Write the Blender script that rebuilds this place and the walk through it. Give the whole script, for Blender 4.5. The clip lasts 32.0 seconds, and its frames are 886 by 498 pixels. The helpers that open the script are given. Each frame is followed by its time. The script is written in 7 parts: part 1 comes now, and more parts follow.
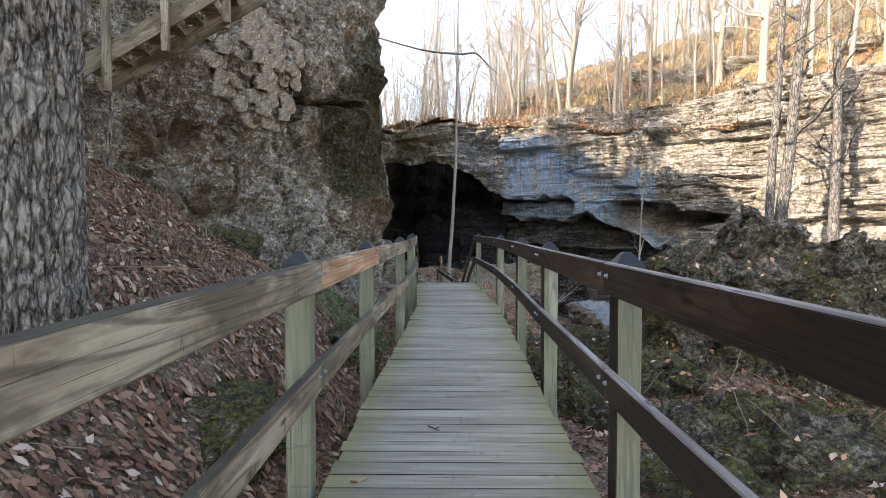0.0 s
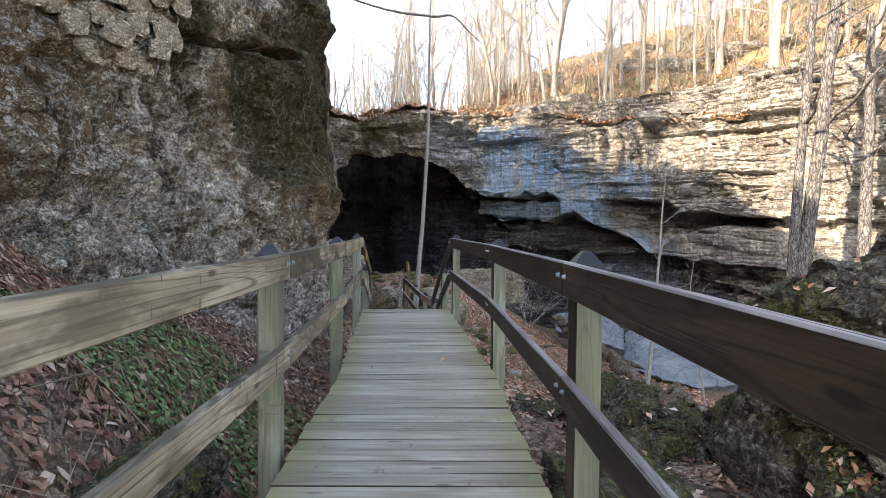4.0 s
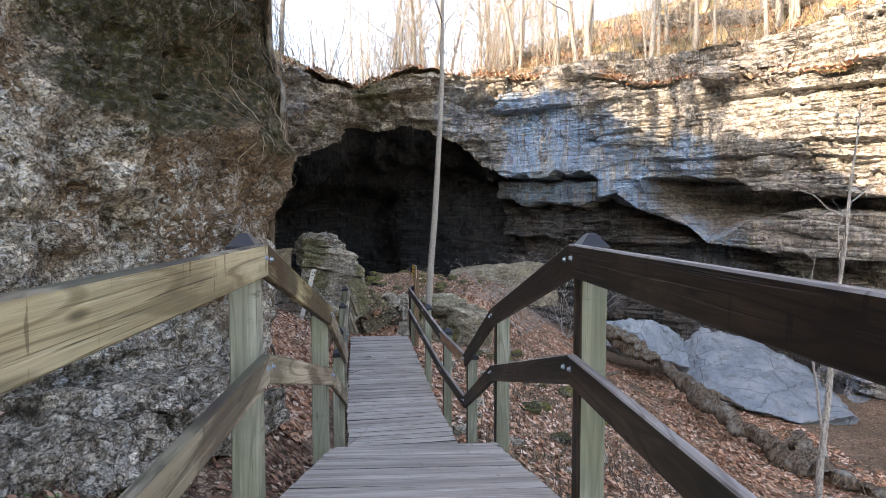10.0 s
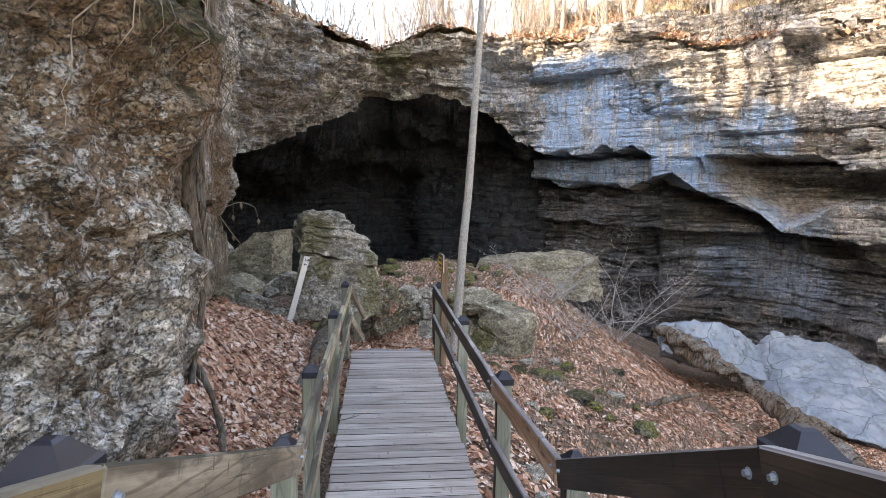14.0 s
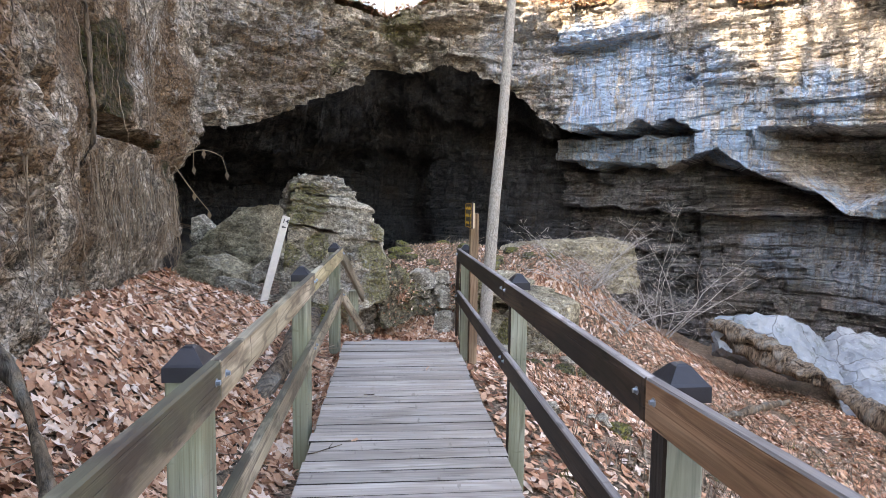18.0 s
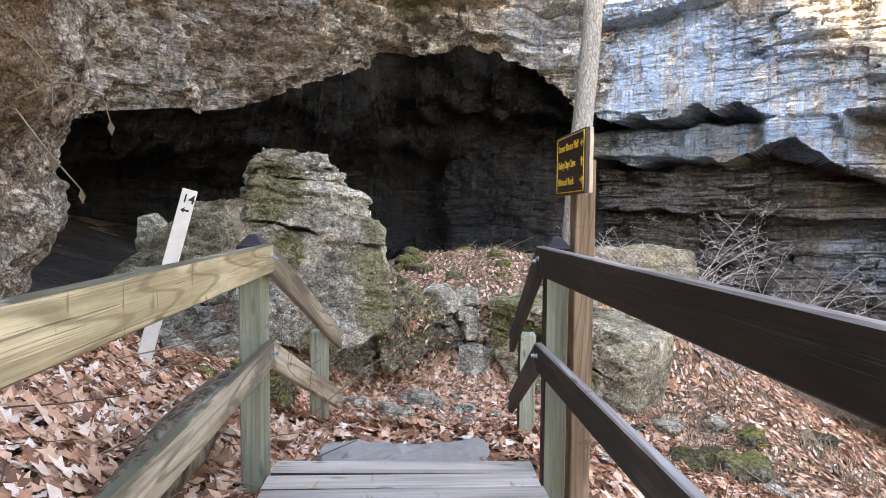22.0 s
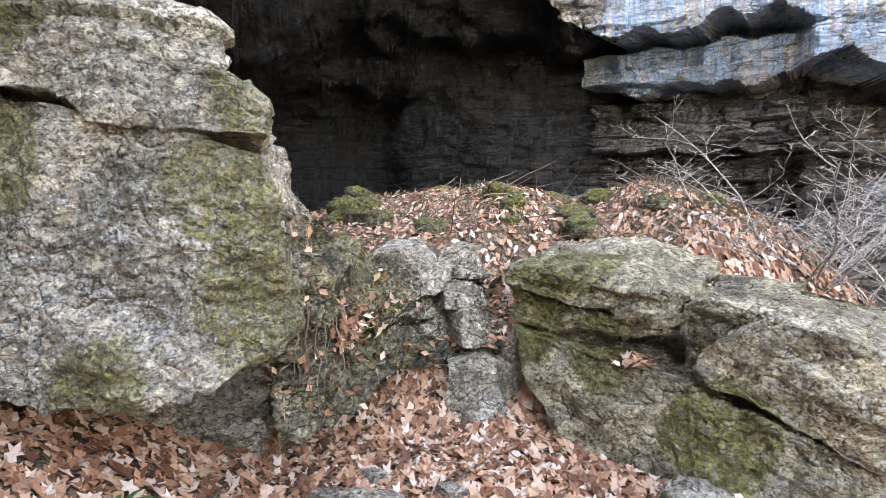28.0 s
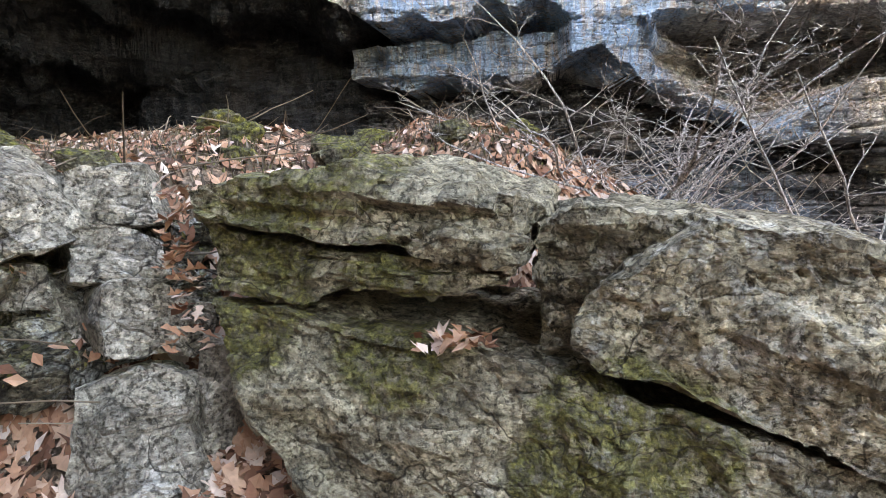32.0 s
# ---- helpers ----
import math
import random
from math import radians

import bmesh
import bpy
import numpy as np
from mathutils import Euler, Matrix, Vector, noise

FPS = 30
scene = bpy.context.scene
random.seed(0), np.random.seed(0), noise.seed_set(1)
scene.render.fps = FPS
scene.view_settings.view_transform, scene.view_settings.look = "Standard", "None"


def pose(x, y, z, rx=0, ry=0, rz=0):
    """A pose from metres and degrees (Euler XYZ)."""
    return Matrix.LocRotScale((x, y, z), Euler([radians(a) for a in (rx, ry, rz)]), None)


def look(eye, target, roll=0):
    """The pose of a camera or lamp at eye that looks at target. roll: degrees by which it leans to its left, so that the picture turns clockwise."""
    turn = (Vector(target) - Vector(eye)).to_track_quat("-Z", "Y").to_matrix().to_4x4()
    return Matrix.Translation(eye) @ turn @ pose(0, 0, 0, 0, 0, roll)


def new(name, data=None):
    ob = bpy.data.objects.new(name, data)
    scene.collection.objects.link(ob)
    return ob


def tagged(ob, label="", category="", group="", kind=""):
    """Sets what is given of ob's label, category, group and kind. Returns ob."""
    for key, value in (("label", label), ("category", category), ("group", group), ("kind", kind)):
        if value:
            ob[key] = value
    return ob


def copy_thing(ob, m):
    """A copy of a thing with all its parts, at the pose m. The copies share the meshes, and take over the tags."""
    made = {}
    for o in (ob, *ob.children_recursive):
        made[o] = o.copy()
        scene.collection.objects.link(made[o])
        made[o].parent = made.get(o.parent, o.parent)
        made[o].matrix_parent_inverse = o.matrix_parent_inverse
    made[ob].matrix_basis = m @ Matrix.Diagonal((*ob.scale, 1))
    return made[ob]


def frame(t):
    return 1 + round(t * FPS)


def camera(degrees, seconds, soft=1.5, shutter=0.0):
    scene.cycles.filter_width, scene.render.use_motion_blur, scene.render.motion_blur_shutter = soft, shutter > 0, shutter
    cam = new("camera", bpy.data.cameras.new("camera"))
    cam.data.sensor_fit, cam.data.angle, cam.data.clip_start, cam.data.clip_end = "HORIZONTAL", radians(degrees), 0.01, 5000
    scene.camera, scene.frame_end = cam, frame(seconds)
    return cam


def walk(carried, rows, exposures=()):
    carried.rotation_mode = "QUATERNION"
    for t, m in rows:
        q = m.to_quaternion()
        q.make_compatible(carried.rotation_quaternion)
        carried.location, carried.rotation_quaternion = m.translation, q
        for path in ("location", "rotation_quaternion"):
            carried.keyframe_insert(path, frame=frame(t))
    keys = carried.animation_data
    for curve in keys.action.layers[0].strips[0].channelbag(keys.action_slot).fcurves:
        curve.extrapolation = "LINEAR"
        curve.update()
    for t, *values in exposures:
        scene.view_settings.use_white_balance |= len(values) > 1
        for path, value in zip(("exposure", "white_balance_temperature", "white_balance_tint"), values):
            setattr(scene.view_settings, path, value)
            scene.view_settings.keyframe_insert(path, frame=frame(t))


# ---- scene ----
cam = camera(74.7, 32.0, soft=0.6)
METRES, EYE, TILT, LEAN, TURN = 28.0, 1.2, -2.0, 0.0, 0.0
ROWS = [
    (0.0, 0.0, 0.0, 0.0, 0.0, 0.0, -0.0),
    (0.5, 0.0016, 0.0174, 0.0005, -0.97, -0.29, -0.17),
    (1.0, 0.0023, 0.0371, 0.0014, -2.55, -0.49, -0.18),
    (1.5, 0.0048, 0.0573, 0.0012, -3.33, -0.46, -0.15),
    (2.0, 0.0066, 0.0774, 0.0021, -3.66, -0.43, -0.16),
    (2.5, 0.0068, 0.0989, 0.0043, -3.71, -0.45, -0.14),
    (3.0, 0.0082, 0.1199, 0.004, -2.85, -0.39, -0.1),
    (3.5, 0.0078, 0.1389, 0.0042, -2.58, 0.1, -0.52),
    (5.5, 0.0075, 0.2131, 0.0068, -2.49, -0.65, -0.25),
    (6.0, 0.0081, 0.2324, 0.0077, -2.63, -0.91, -0.32),
    (6.5, 0.0075, 0.2515, 0.0075, -2.8, -1.12, -0.44),
    (7.0, 0.0065, 0.2697, 0.0082, -2.7, -1.22, -0.36),
    (7.5, 0.0069, 0.2885, 0.0093, -2.53, -1.3, -0.42),
    (8.0, 0.0062, 0.3084, 0.0101, -2.89, -1.13, -0.56),
    (8.5, 0.0055, 0.3258, 0.0101, -2.67, -1.54, -0.03),
    (9.0, 0.0053, 0.3435, 0.011, -1.17, -1.81, 0.02),
    (9.5, 0.0037, 0.3616, 0.0116, -2.29, -1.7, -0.21),
    (10.0, 0.0027, 0.3792, 0.012, -2.03, -1.16, 0.06),
    (10.5, 0.0021, 0.3974, 0.0134, -1.23, -0.73, -0.06),
    (11.0, -0.0001, 0.4166, 0.0146, -1.76, -0.25, -0.26),
    (11.5, -0.0002, 0.4349, 0.0141, -1.44, -0.57, -0.52),
    (12.0, 0.0008, 0.4516, 0.0145, -0.53, -1.46, -1.09),
    (12.5, -0.0009, 0.468, 0.0156, -0.36, -1.91, -1.02),
    (13.0, -0.0008, 0.4819, 0.0148, -0.21, -2.21, -1.02),
    (13.5, 0.0002, 0.4943, 0.0124, -0.08, -2.49, -1.02),
    (14.0, -0.0018, 0.5069, 0.0077, 0.2, -2.59, -0.87),
    (14.5, -0.0021, 0.5177, 0.003, 0.25, -2.65, -0.79),
    (16.5, -0.0066, 0.5674, -0.0057, 0.51, -2.96, -0.79),
    (17.0, -0.0091, 0.5809, -0.0113, 0.86, -2.81, -0.8),
    (17.5, -0.0097, 0.5919, -0.0146, 1.05, -2.62, -0.76),
    (18.0, -0.0087, 0.6032, -0.0182, 1.34, -2.44, -0.72),
    (18.5, -0.0107, 0.6154, -0.0236, 1.67, -2.23, -0.67),
    (19.0, -0.0112, 0.6269, -0.0275, 1.7, -2.16, -0.72),
    (19.5, -0.0092, 0.6408, -0.0299, 1.46, -2.06, -0.83),
    (20.0, -0.0105, 0.6583, -0.0297, 1.74, -1.96, -0.8),
    (20.5, -0.0143, 0.6757, -0.0292, 2.24, -1.7, -0.68),
    (21.0, -0.017, 0.6952, -0.0273, 2.13, -1.54, -0.66),
    (21.5, -0.019, 0.7163, -0.0262, 2.5, -1.46, -0.57),
    (22.0, -0.0202, 0.7366, -0.0263, 2.55, -1.29, -0.56),
    (22.5, -0.0207, 0.7554, -0.0255, 2.04, -1.34, -0.57),
    (23.0, -0.0227, 0.7742, -0.0242, 1.71, -1.47, -0.59),
    (23.5, -0.0245, 0.7921, -0.0247, 2.46, -1.79, -0.52),
    (24.0, -0.0274, 0.8089, -0.0241, 3.31, -2.38, -0.4),
    (24.5, -0.0305, 0.8252, -0.0231, 1.85, -3.29, 0.05),
    (25.0, -0.0314, 0.8404, -0.0243, 1.99, -4.18, 0.64),
    (25.5, -0.0297, 0.8522, -0.0249, 1.2, -4.3, 0.49),
    (27.5, -0.0289, 0.8925, -0.0415, -1.09, -4.45, 0.98),
    (28.0, -0.0298, 0.9023, -0.0445, -1.44, -4.35, 1.1),
    (28.5, -0.0292, 0.9119, -0.05, -2.97, -4.1, 0.99),
    (29.0, -0.0258, 0.9216, -0.0539, -6.76, -3.8, 0.83),
    (29.5, -0.0262, 0.9307, -0.0547, -10.85, -3.38, 0.89),
    (30.0, -0.0229, 0.94, -0.0559, -15.16, -3.17, 1.28),
    (30.5, -0.018, 0.9471, -0.0566, -20.18, -2.84, 2.03),
    (31.0, -0.0138, 0.9541, -0.0626, -22.93, -2.79, 2.55),
    (31.5, -0.013, 0.9646, -0.0674, -22.73, -2.74, 2.61),
    (32.0, -0.0087, 0.9748, -0.0684, -22.9, -2.75, 2.57),
]
walk(cam, [(t, pose(0, 0, EYE, TILT, LEAN, TURN) @ pose(METRES * x, METRES * y, METRES * z, 90 + pitch, roll, yaw)) for t, x, y, z, yaw, pitch, roll in ROWS],
     exposures=((0, 2.35, 7700, 17), (6, 2.7, 7750, 18), (11, 2.9, 7950, 20), (14.5, 3.3, 8100, 21), (17, 3.55, 8200, 22), (22, 3.9, 8500, 22), (26, 4.15, 8650, 22), (30, 4.0, 8550, 21), (32, 3.8, 8450, 19)))

# ---- light ----
SUN_DIR = Vector((-0.70, -0.57, 0.43)).normalized()
sun_data = bpy.data.lights.new("sun", "SUN")
sun_data.energy, sun_data.angle, sun_data.color = 2.6, radians(0.5), (1.0, 0.89, 0.74)
sun_lamp = new("sun", sun_data)
sun_lamp.matrix_world = look(tuple(SUN_DIR * 60), (0, 0, 0))
world = bpy.data.worlds.new("sky")
scene.world = world
world.use_nodes = True
wn = world.node_tree.nodes
sky = wn.new("ShaderNodeTexSky")
sky.sky_type, sky.sun_disc = "NISHITA", False
sky.sun_elevation = math.asin(SUN_DIR.z)
sky.sun_rotation = math.atan2(SUN_DIR.x, SUN_DIR.y)
wn["Background"].inputs[1].default_value = 0.15
world.node_tree.links.new(sky.outputs[0], wn["Background"].inputs[0])


# ---- noise on arrays ----
def lattice(i, j, k, seed):
    i, j, k = (np.atleast_1d(np.asarray(a, np.int64)) for a in (i, j, k))
    h = (i * 374761393 + j * 668265263 + k * 1442695041 + seed * 1274126177) & 0xFFFFFFFF
    h = ((h ^ (h >> 13)) * 1274126177) & 0xFFFFFFFF
    h = ((h ^ (h >> 15)) * 2246822519) & 0xFFFFFFFF
    return ((h ^ (h >> 16)) & 0xFFFFFF) / float(0xFFFFFF) * 2 - 1


def smooth_noise(p, seed=0):
    """Value noise in -1..1 at the points p (..., 3)."""
    one = p.ndim == 1
    p = np.atleast_2d(p)
    f = np.floor(p)
    q = f.astype(np.int64)
    u = p - f
    u = u * u * u * (u * (u * 6 - 15) + 10)
    total = 0.0
    for a in (0, 1):
        wa = u[..., 0] if a else 1 - u[..., 0]
        for b in (0, 1):
            wb = u[..., 1] if b else 1 - u[..., 1]
            for c in (0, 1):
                wc = u[..., 2] if c else 1 - u[..., 2]
                total = total + wa * wb * wc * lattice(q[..., 0] + a, q[..., 1] + b, q[..., 2] + c, seed)
    return total[0] if one else total


def fbm(p, size, octaves=4, seed=0, gain=0.5):
    total, amp, p = 0.0, 1.0, np.asarray(p, float) / size
    for o in range(octaves):
        total = total + amp * smooth_noise(p + 17.3 * o, seed + o)
        amp, p = amp * gain, p * 2.03
    return total


def creases(p, size, width, seed=0):
    """1 in narrow winding cracks, 0 elsewhere."""
    n = np.abs(fbm(p, size, 3, seed))
    return np.clip(1 - n / width, 0, 1)


def lumps(p, size, seed=0):
    """Rounded bulges that meet in sharp hollows, about -1 to 0."""
    return -np.abs(fbm(p, size, 3, seed)) * 1.6


def carved(a, b, lines, width):
    """1 along the given lines of points (a, b), falling to 0 at the width."""
    best = np.full(np.broadcast(a, b).shape, 9.0)
    for line in lines:
        for (a0, b0), (a1, b1) in zip(line, line[1:]):
            da, db = a1 - a0, b1 - b0
            u = np.clip(((a - a0) * da + (b - b0) * db) / (da * da + db * db), 0, 1)
            best = np.minimum(best, np.hypot(a - a0 - u * da, b - b0 - u * db))
    return np.clip(1 - best / width, 0, 1)


def stack3(a, b, c):
    return np.stack(np.broadcast_arrays(a, b, c), axis=-1).astype(float)


def ledges(p, thick, depth, seed=0, wave=0.6, joint=1.6):
    """Bedding: each layer of about that thickness stands out by its own amount, broken by upright joints."""
    w = fbm(p * np.array((1, 1, 0.3)), 6.0, 2, seed + 5) * wave
    lay = np.floor(p[..., 2] / thick + w)
    along = (p[..., 0] * 0.8 - p[..., 1] * 0.6)
    block = np.floor(along / joint + lattice(lay.astype(np.int64), 0 * lay.astype(np.int64), 0 * lay.astype(np.int64), seed + 1) * 3)
    zero = np.zeros_like(lay, dtype=np.int64)
    a = lattice(lay.astype(np.int64), zero, zero, seed)
    b = lattice(lay.astype(np.int64), block.astype(np.int64), zero, seed + 2)
    return depth * (0.7 * a + 0.5 * b)


def strata(p, along, thick, joint, depth, groove, seed, wave=0.5):
    """Broken beds: layers of uneven thickness cut into blocks by joints, each block at its own depth, with dark gaps between."""
    z = p[..., 2] + 0 * along
    w = z / thick + fbm(stack3(along, 0, z * 0.25), 5.0, 3, seed + 5) * wave + 0.55 * smooth_noise(stack3(0 * z, 0 * z, z / (thick * 2.7)).reshape(-1, 3), seed + 6).reshape(z.shape)
    lay = np.floor(w)
    f, k = w - lay, lay.astype(np.int64)
    zero = np.zeros_like(k)
    own = joint * (1.0 + 0.55 * lattice(k, zero, zero, seed + 1).reshape(z.shape))
    run = along / own + lattice(k, zero, zero, seed + 2).reshape(z.shape) * 9 + 0.25 * fbm(p, 0.6, 2, seed + 7)
    blk = np.floor(run)
    g = (run - blk) * own
    a = lattice(k, zero, zero, seed + 3).reshape(z.shape)
    b = lattice(k, blk.astype(np.int64), zero, seed + 4).reshape(z.shape)
    tilt = lattice(k, blk.astype(np.int64), zero, seed + 8).reshape(z.shape)
    gap = np.maximum(np.clip(1 - f * thick / 0.07, 0, 1) * (0.35 + 0.65 * (a > -0.2)), np.clip(1 - g / 0.06, 0, 1) * 0.6)
    return depth * (0.6 * a + 0.65 * b + 0.35 * tilt * (g / own - 0.5)) - groove * gap


# ---- mesh helpers ----
def fast_mesh(name, verts, quads, material, smooth=True, sharp=0):
    """A mesh from arrays: verts (n, 3), faces (m, 3 or 4)."""
    verts, quads = np.asarray(verts, np.float32), np.asarray(quads, np.int32)
    me = bpy.data.meshes.new(name)
    n, m, k = len(verts), len(quads), quads.shape[1]
    me.vertices.add(n)
    me.vertices.foreach_set("co", verts.ravel())
    me.loops.add(m * k)
    me.loops.foreach_set("vertex_index", quads.ravel())
    me.polygons.add(m)
    me.polygons.foreach_set("loop_start", np.arange(0, m * k, k, dtype=np.int32))
    me.polygons.foreach_set("use_smooth", np.full(m, smooth))
    me.materials.append(material)
    me.update(calc_edges=True)
    me.validate()
    if sharp:
        me.set_sharp_from_angle(angle=radians(sharp))
    return me


def grid_faces(rows, cols, wrap=False):
    a = np.arange(rows * cols).reshape(rows, cols)
    if wrap:
        a = np.concatenate((a, a[:, :1]), axis=1)
    return np.stack((a[:-1, :-1], a[:-1, 1:], a[1:, 1:], a[1:, :-1]), axis=-1).reshape(-1, 4)


def sheet(name, p, material, flip=False, smooth=True, sharp=0):
    """One object from a grid of points (rows, cols, 3)."""
    f = grid_faces(p.shape[0], p.shape[1])
    if flip:
        f = f[:, ::-1]
    return new(name, fast_mesh(name, p.reshape(-1, 3), f, material, smooth, sharp))


def thing(name, at=(0, 0, 0), label="", category="", group="", kind="", turn=0):
    ob = new(name)
    ob.empty_display_size = 0.1
    ob.matrix_world = pose(*at, 0, 0, turn)
    return tagged(ob, label, category, group, kind)


def child(name, me, parent, m=None, label=""):
    ob = new(name, me)
    ob.parent = parent
    if m is not None:
        ob.matrix_basis = m
    if label:
        ob["label"] = label
    return ob


def part(name, bm, material, parent, label="", m=None):
    me = bpy.data.meshes.new(name)
    bm.to_mesh(me)
    bm.free()
    me.materials.append(material)
    return child(name, me, parent, m, label)


def box_mesh(name, sx, sy, sz, material, bevel=0.004, second=None, pick=None):
    """A box with worn, bevelled edges, centred on its middle. second: another material on the faces whose normal pick() accepts."""
    bm = bmesh.new()
    bmesh.ops.create_cube(bm, size=1)
    bmesh.ops.scale(bm, vec=(sx, sy, sz), verts=bm.verts)
    bmesh.ops.bevel(bm, geom=bm.edges[:], offset=bevel, segments=1, affect="EDGES")
    bm.normal_update()
    if second:
        for f in bm.faces:
            f.material_index = 1 if pick(f.normal) else 0
    me = bpy.data.meshes.new(name)
    bm.to_mesh(me)
    bm.free()
    me.materials.append(material)
    if second:
        me.materials.append(second)
    return me


def tubes(paths, sides=6):
    """Tapered tubes along (points, radii): one array of points and one of quads."""
    all_v, all_f, base = [], [], 0
    for pts, rad in paths:
        pts = np.asarray(pts, float)
        rad = np.broadcast_to(np.asarray(rad, float), (len(pts),))
        tan = np.gradient(pts, axis=0)
        tan /= np.maximum(np.linalg.norm(tan, axis=1, keepdims=True), 1e-9)
        ref = np.where(np.abs(tan[:, 2:3]) > 0.9, np.array([[1.0, 0, 0]]), np.array([[0, 0, 1.0]]))
        u = np.cross(tan, ref)
        u /= np.maximum(np.linalg.norm(u, axis=1, keepdims=True), 1e-9)
        w = np.cross(tan, u)
        ang = np.linspace(0, 2 * np.pi, sides, endpoint=False)
        ring = pts[:, None] + rad[:, None, None] * (np.cos(ang)[None, :, None] * u[:, None] + np.sin(ang)[None, :, None] * w[:, None])
        all_v.append(ring.reshape(-1, 3))
        all_f.append(grid_faces(len(pts), sides, True) + base)
        base += len(pts) * sides
    return np.concatenate(all_v), np.concatenate(all_f)


def spline(points, n):
    """n points on a smooth curve through the given ones."""
    pts = np.asarray(points, float)
    d = np.concatenate(([0], np.cumsum(np.linalg.norm(np.diff(pts[:, :2], axis=0), axis=1))))
    ext = np.concatenate((2 * pts[:1] - pts[1:2], pts, 2 * pts[-1:] - pts[-2:-1]))
    out = []
    for s in np.linspace(0, d[-1], n):
        i = min(int(np.searchsorted(d, s, "right")) - 1, len(pts) - 2)
        u = (s - d[i]) / max(d[i + 1] - d[i], 1e-9)
        a, b, c, e = ext[i], ext[i + 1], ext[i + 2], ext[i + 3]
        out.append(0.5 * (2 * b + (c - a) * u + (2 * a - 5 * b + 4 * c - e) * u * u + (3 * b - a - 3 * c + e) * u ** 3))
    return np.array(out)

# ---- materials ----
class Nodes:
    """A short way to write node materials."""

    def __init__(self, name, rough=0.85, metal=0.0):
        self.m = bpy.data.materials.new(name)
        self.m.use_nodes = True
        self.t = self.m.node_tree
        self.bsdf = self.t.nodes["Principled BSDF"]
        self.bsdf.inputs["Roughness"].default_value = rough
        self.bsdf.inputs["Metallic"].default_value = metal
        self.bsdf.inputs["Specular IOR Level"].default_value = 0.35
        self.obj = self.t.nodes.new("ShaderNodeTexCoord").outputs["Object"]
        self.normal = None

    def put(self, value, socket):
        if isinstance(value, (int, float)):
            socket.default_value = value
        elif isinstance(value, tuple):
            socket.default_value = (*value, 1.0) if len(value) == 3 and len(socket.default_value) == 4 else value
        else:
            self.t.links.new(value, socket)

    def stretch(self, scale, vec=None):
        n = self.t.nodes.new("ShaderNodeMapping")
        self.put(vec or self.obj, n.inputs[0])
        n.inputs["Scale"].default_value = scale
        return n.outputs[0]

    def shifted(self, amount=40.0):
        """Object coordinates moved by each object's own random number."""
        rnd = self.t.nodes.new("ShaderNodeObjectInfo").outputs["Random"]
        n = self.t.nodes.new("ShaderNodeVectorMath")
        n.operation = "ADD"
        c = self.t.nodes.new("ShaderNodeCombineXYZ")
        k = self.calc("MULTIPLY", rnd, amount)
        for i in range(3):
            self.put(k, c.inputs[i])
        self.put(self.obj, n.inputs[0])
        self.put(c.outputs[0], n.inputs[1])
        return n.outputs[0]

    def warped(self, amount, scale=4.0):
        """Object coordinates bent by noise."""
        k = self.t.nodes.new("ShaderNodeTexNoise")
        self.put(self.obj, k.inputs["Vector"])
        k.inputs["Scale"].default_value, k.inputs["Detail"].default_value = scale, 3
        m = self.t.nodes.new("ShaderNodeVectorMath")
        m.operation = "SCALE"
        self.put(k.outputs["Color"], m.inputs[0])
        m.inputs["Scale"].default_value = amount
        n = self.t.nodes.new("ShaderNodeVectorMath")
        n.operation = "ADD"
        self.put(self.obj, n.inputs[0])
        self.put(m.outputs[0], n.inputs[1])
        return n.outputs[0]

    def noise(self, scale, detail=4, rough=0.55, vec=None, warp=0.0):
        n = self.t.nodes.new("ShaderNodeTexNoise")
        self.put(vec or self.obj, n.inputs["Vector"])
        n.inputs["Scale"].default_value, n.inputs["Detail"].default_value = scale, detail
        n.inputs["Roughness"].default_value, n.inputs["Distortion"].default_value = rough, warp
        return n.outputs[0]

    def cells(self, scale, vec=None, feature="F1", out=0):
        n = self.t.nodes.new("ShaderNodeTexVoronoi")
        n.feature = feature
        self.put(vec or self.obj, n.inputs["Vector"])
        n.inputs["Scale"].default_value = scale
        return n.outputs[out]

    def ramp(self, fac, stops):
        n = self.t.nodes.new("ShaderNodeValToRGB")
        self.put(fac, n.inputs[0])
        e = n.color_ramp.elements
        while len(e) < len(stops):
            e.new(0.5)
        for k, (at, c) in zip(e, stops):
            k.position = at
            k.color = (*c, 1) if isinstance(c, tuple) else (c, c, c, 1)
        return n.outputs[0]

    def mix(self, fac, a, b, mode="MIX"):
        n = self.t.nodes.new("ShaderNodeMix")
        n.data_type, n.blend_type = "RGBA", mode
        self.put(fac, n.inputs[0])
        self.put(a, n.inputs[6])
        self.put(b, n.inputs[7])
        return n.outputs[2]

    def calc(self, op, a, b=0.0):
        n = self.t.nodes.new("ShaderNodeMath")
        n.operation = op
        self.put(a, n.inputs[0])
        self.put(b, n.inputs[1])
        return n.outputs[0]

    def up(self):
        """How far the surface faces the sky."""
        g = self.t.nodes.new("ShaderNodeNewGeometry")
        s = self.t.nodes.new("ShaderNodeSeparateXYZ")
        self.put(g.outputs["Normal"], s.inputs[0])
        return s.outputs[2]

    def island(self):
        return self.t.nodes.new("ShaderNodeNewGeometry").outputs["Random Per Island"]

    def random(self):
        return self.t.nodes.new("ShaderNodeObjectInfo").outputs["Random"]

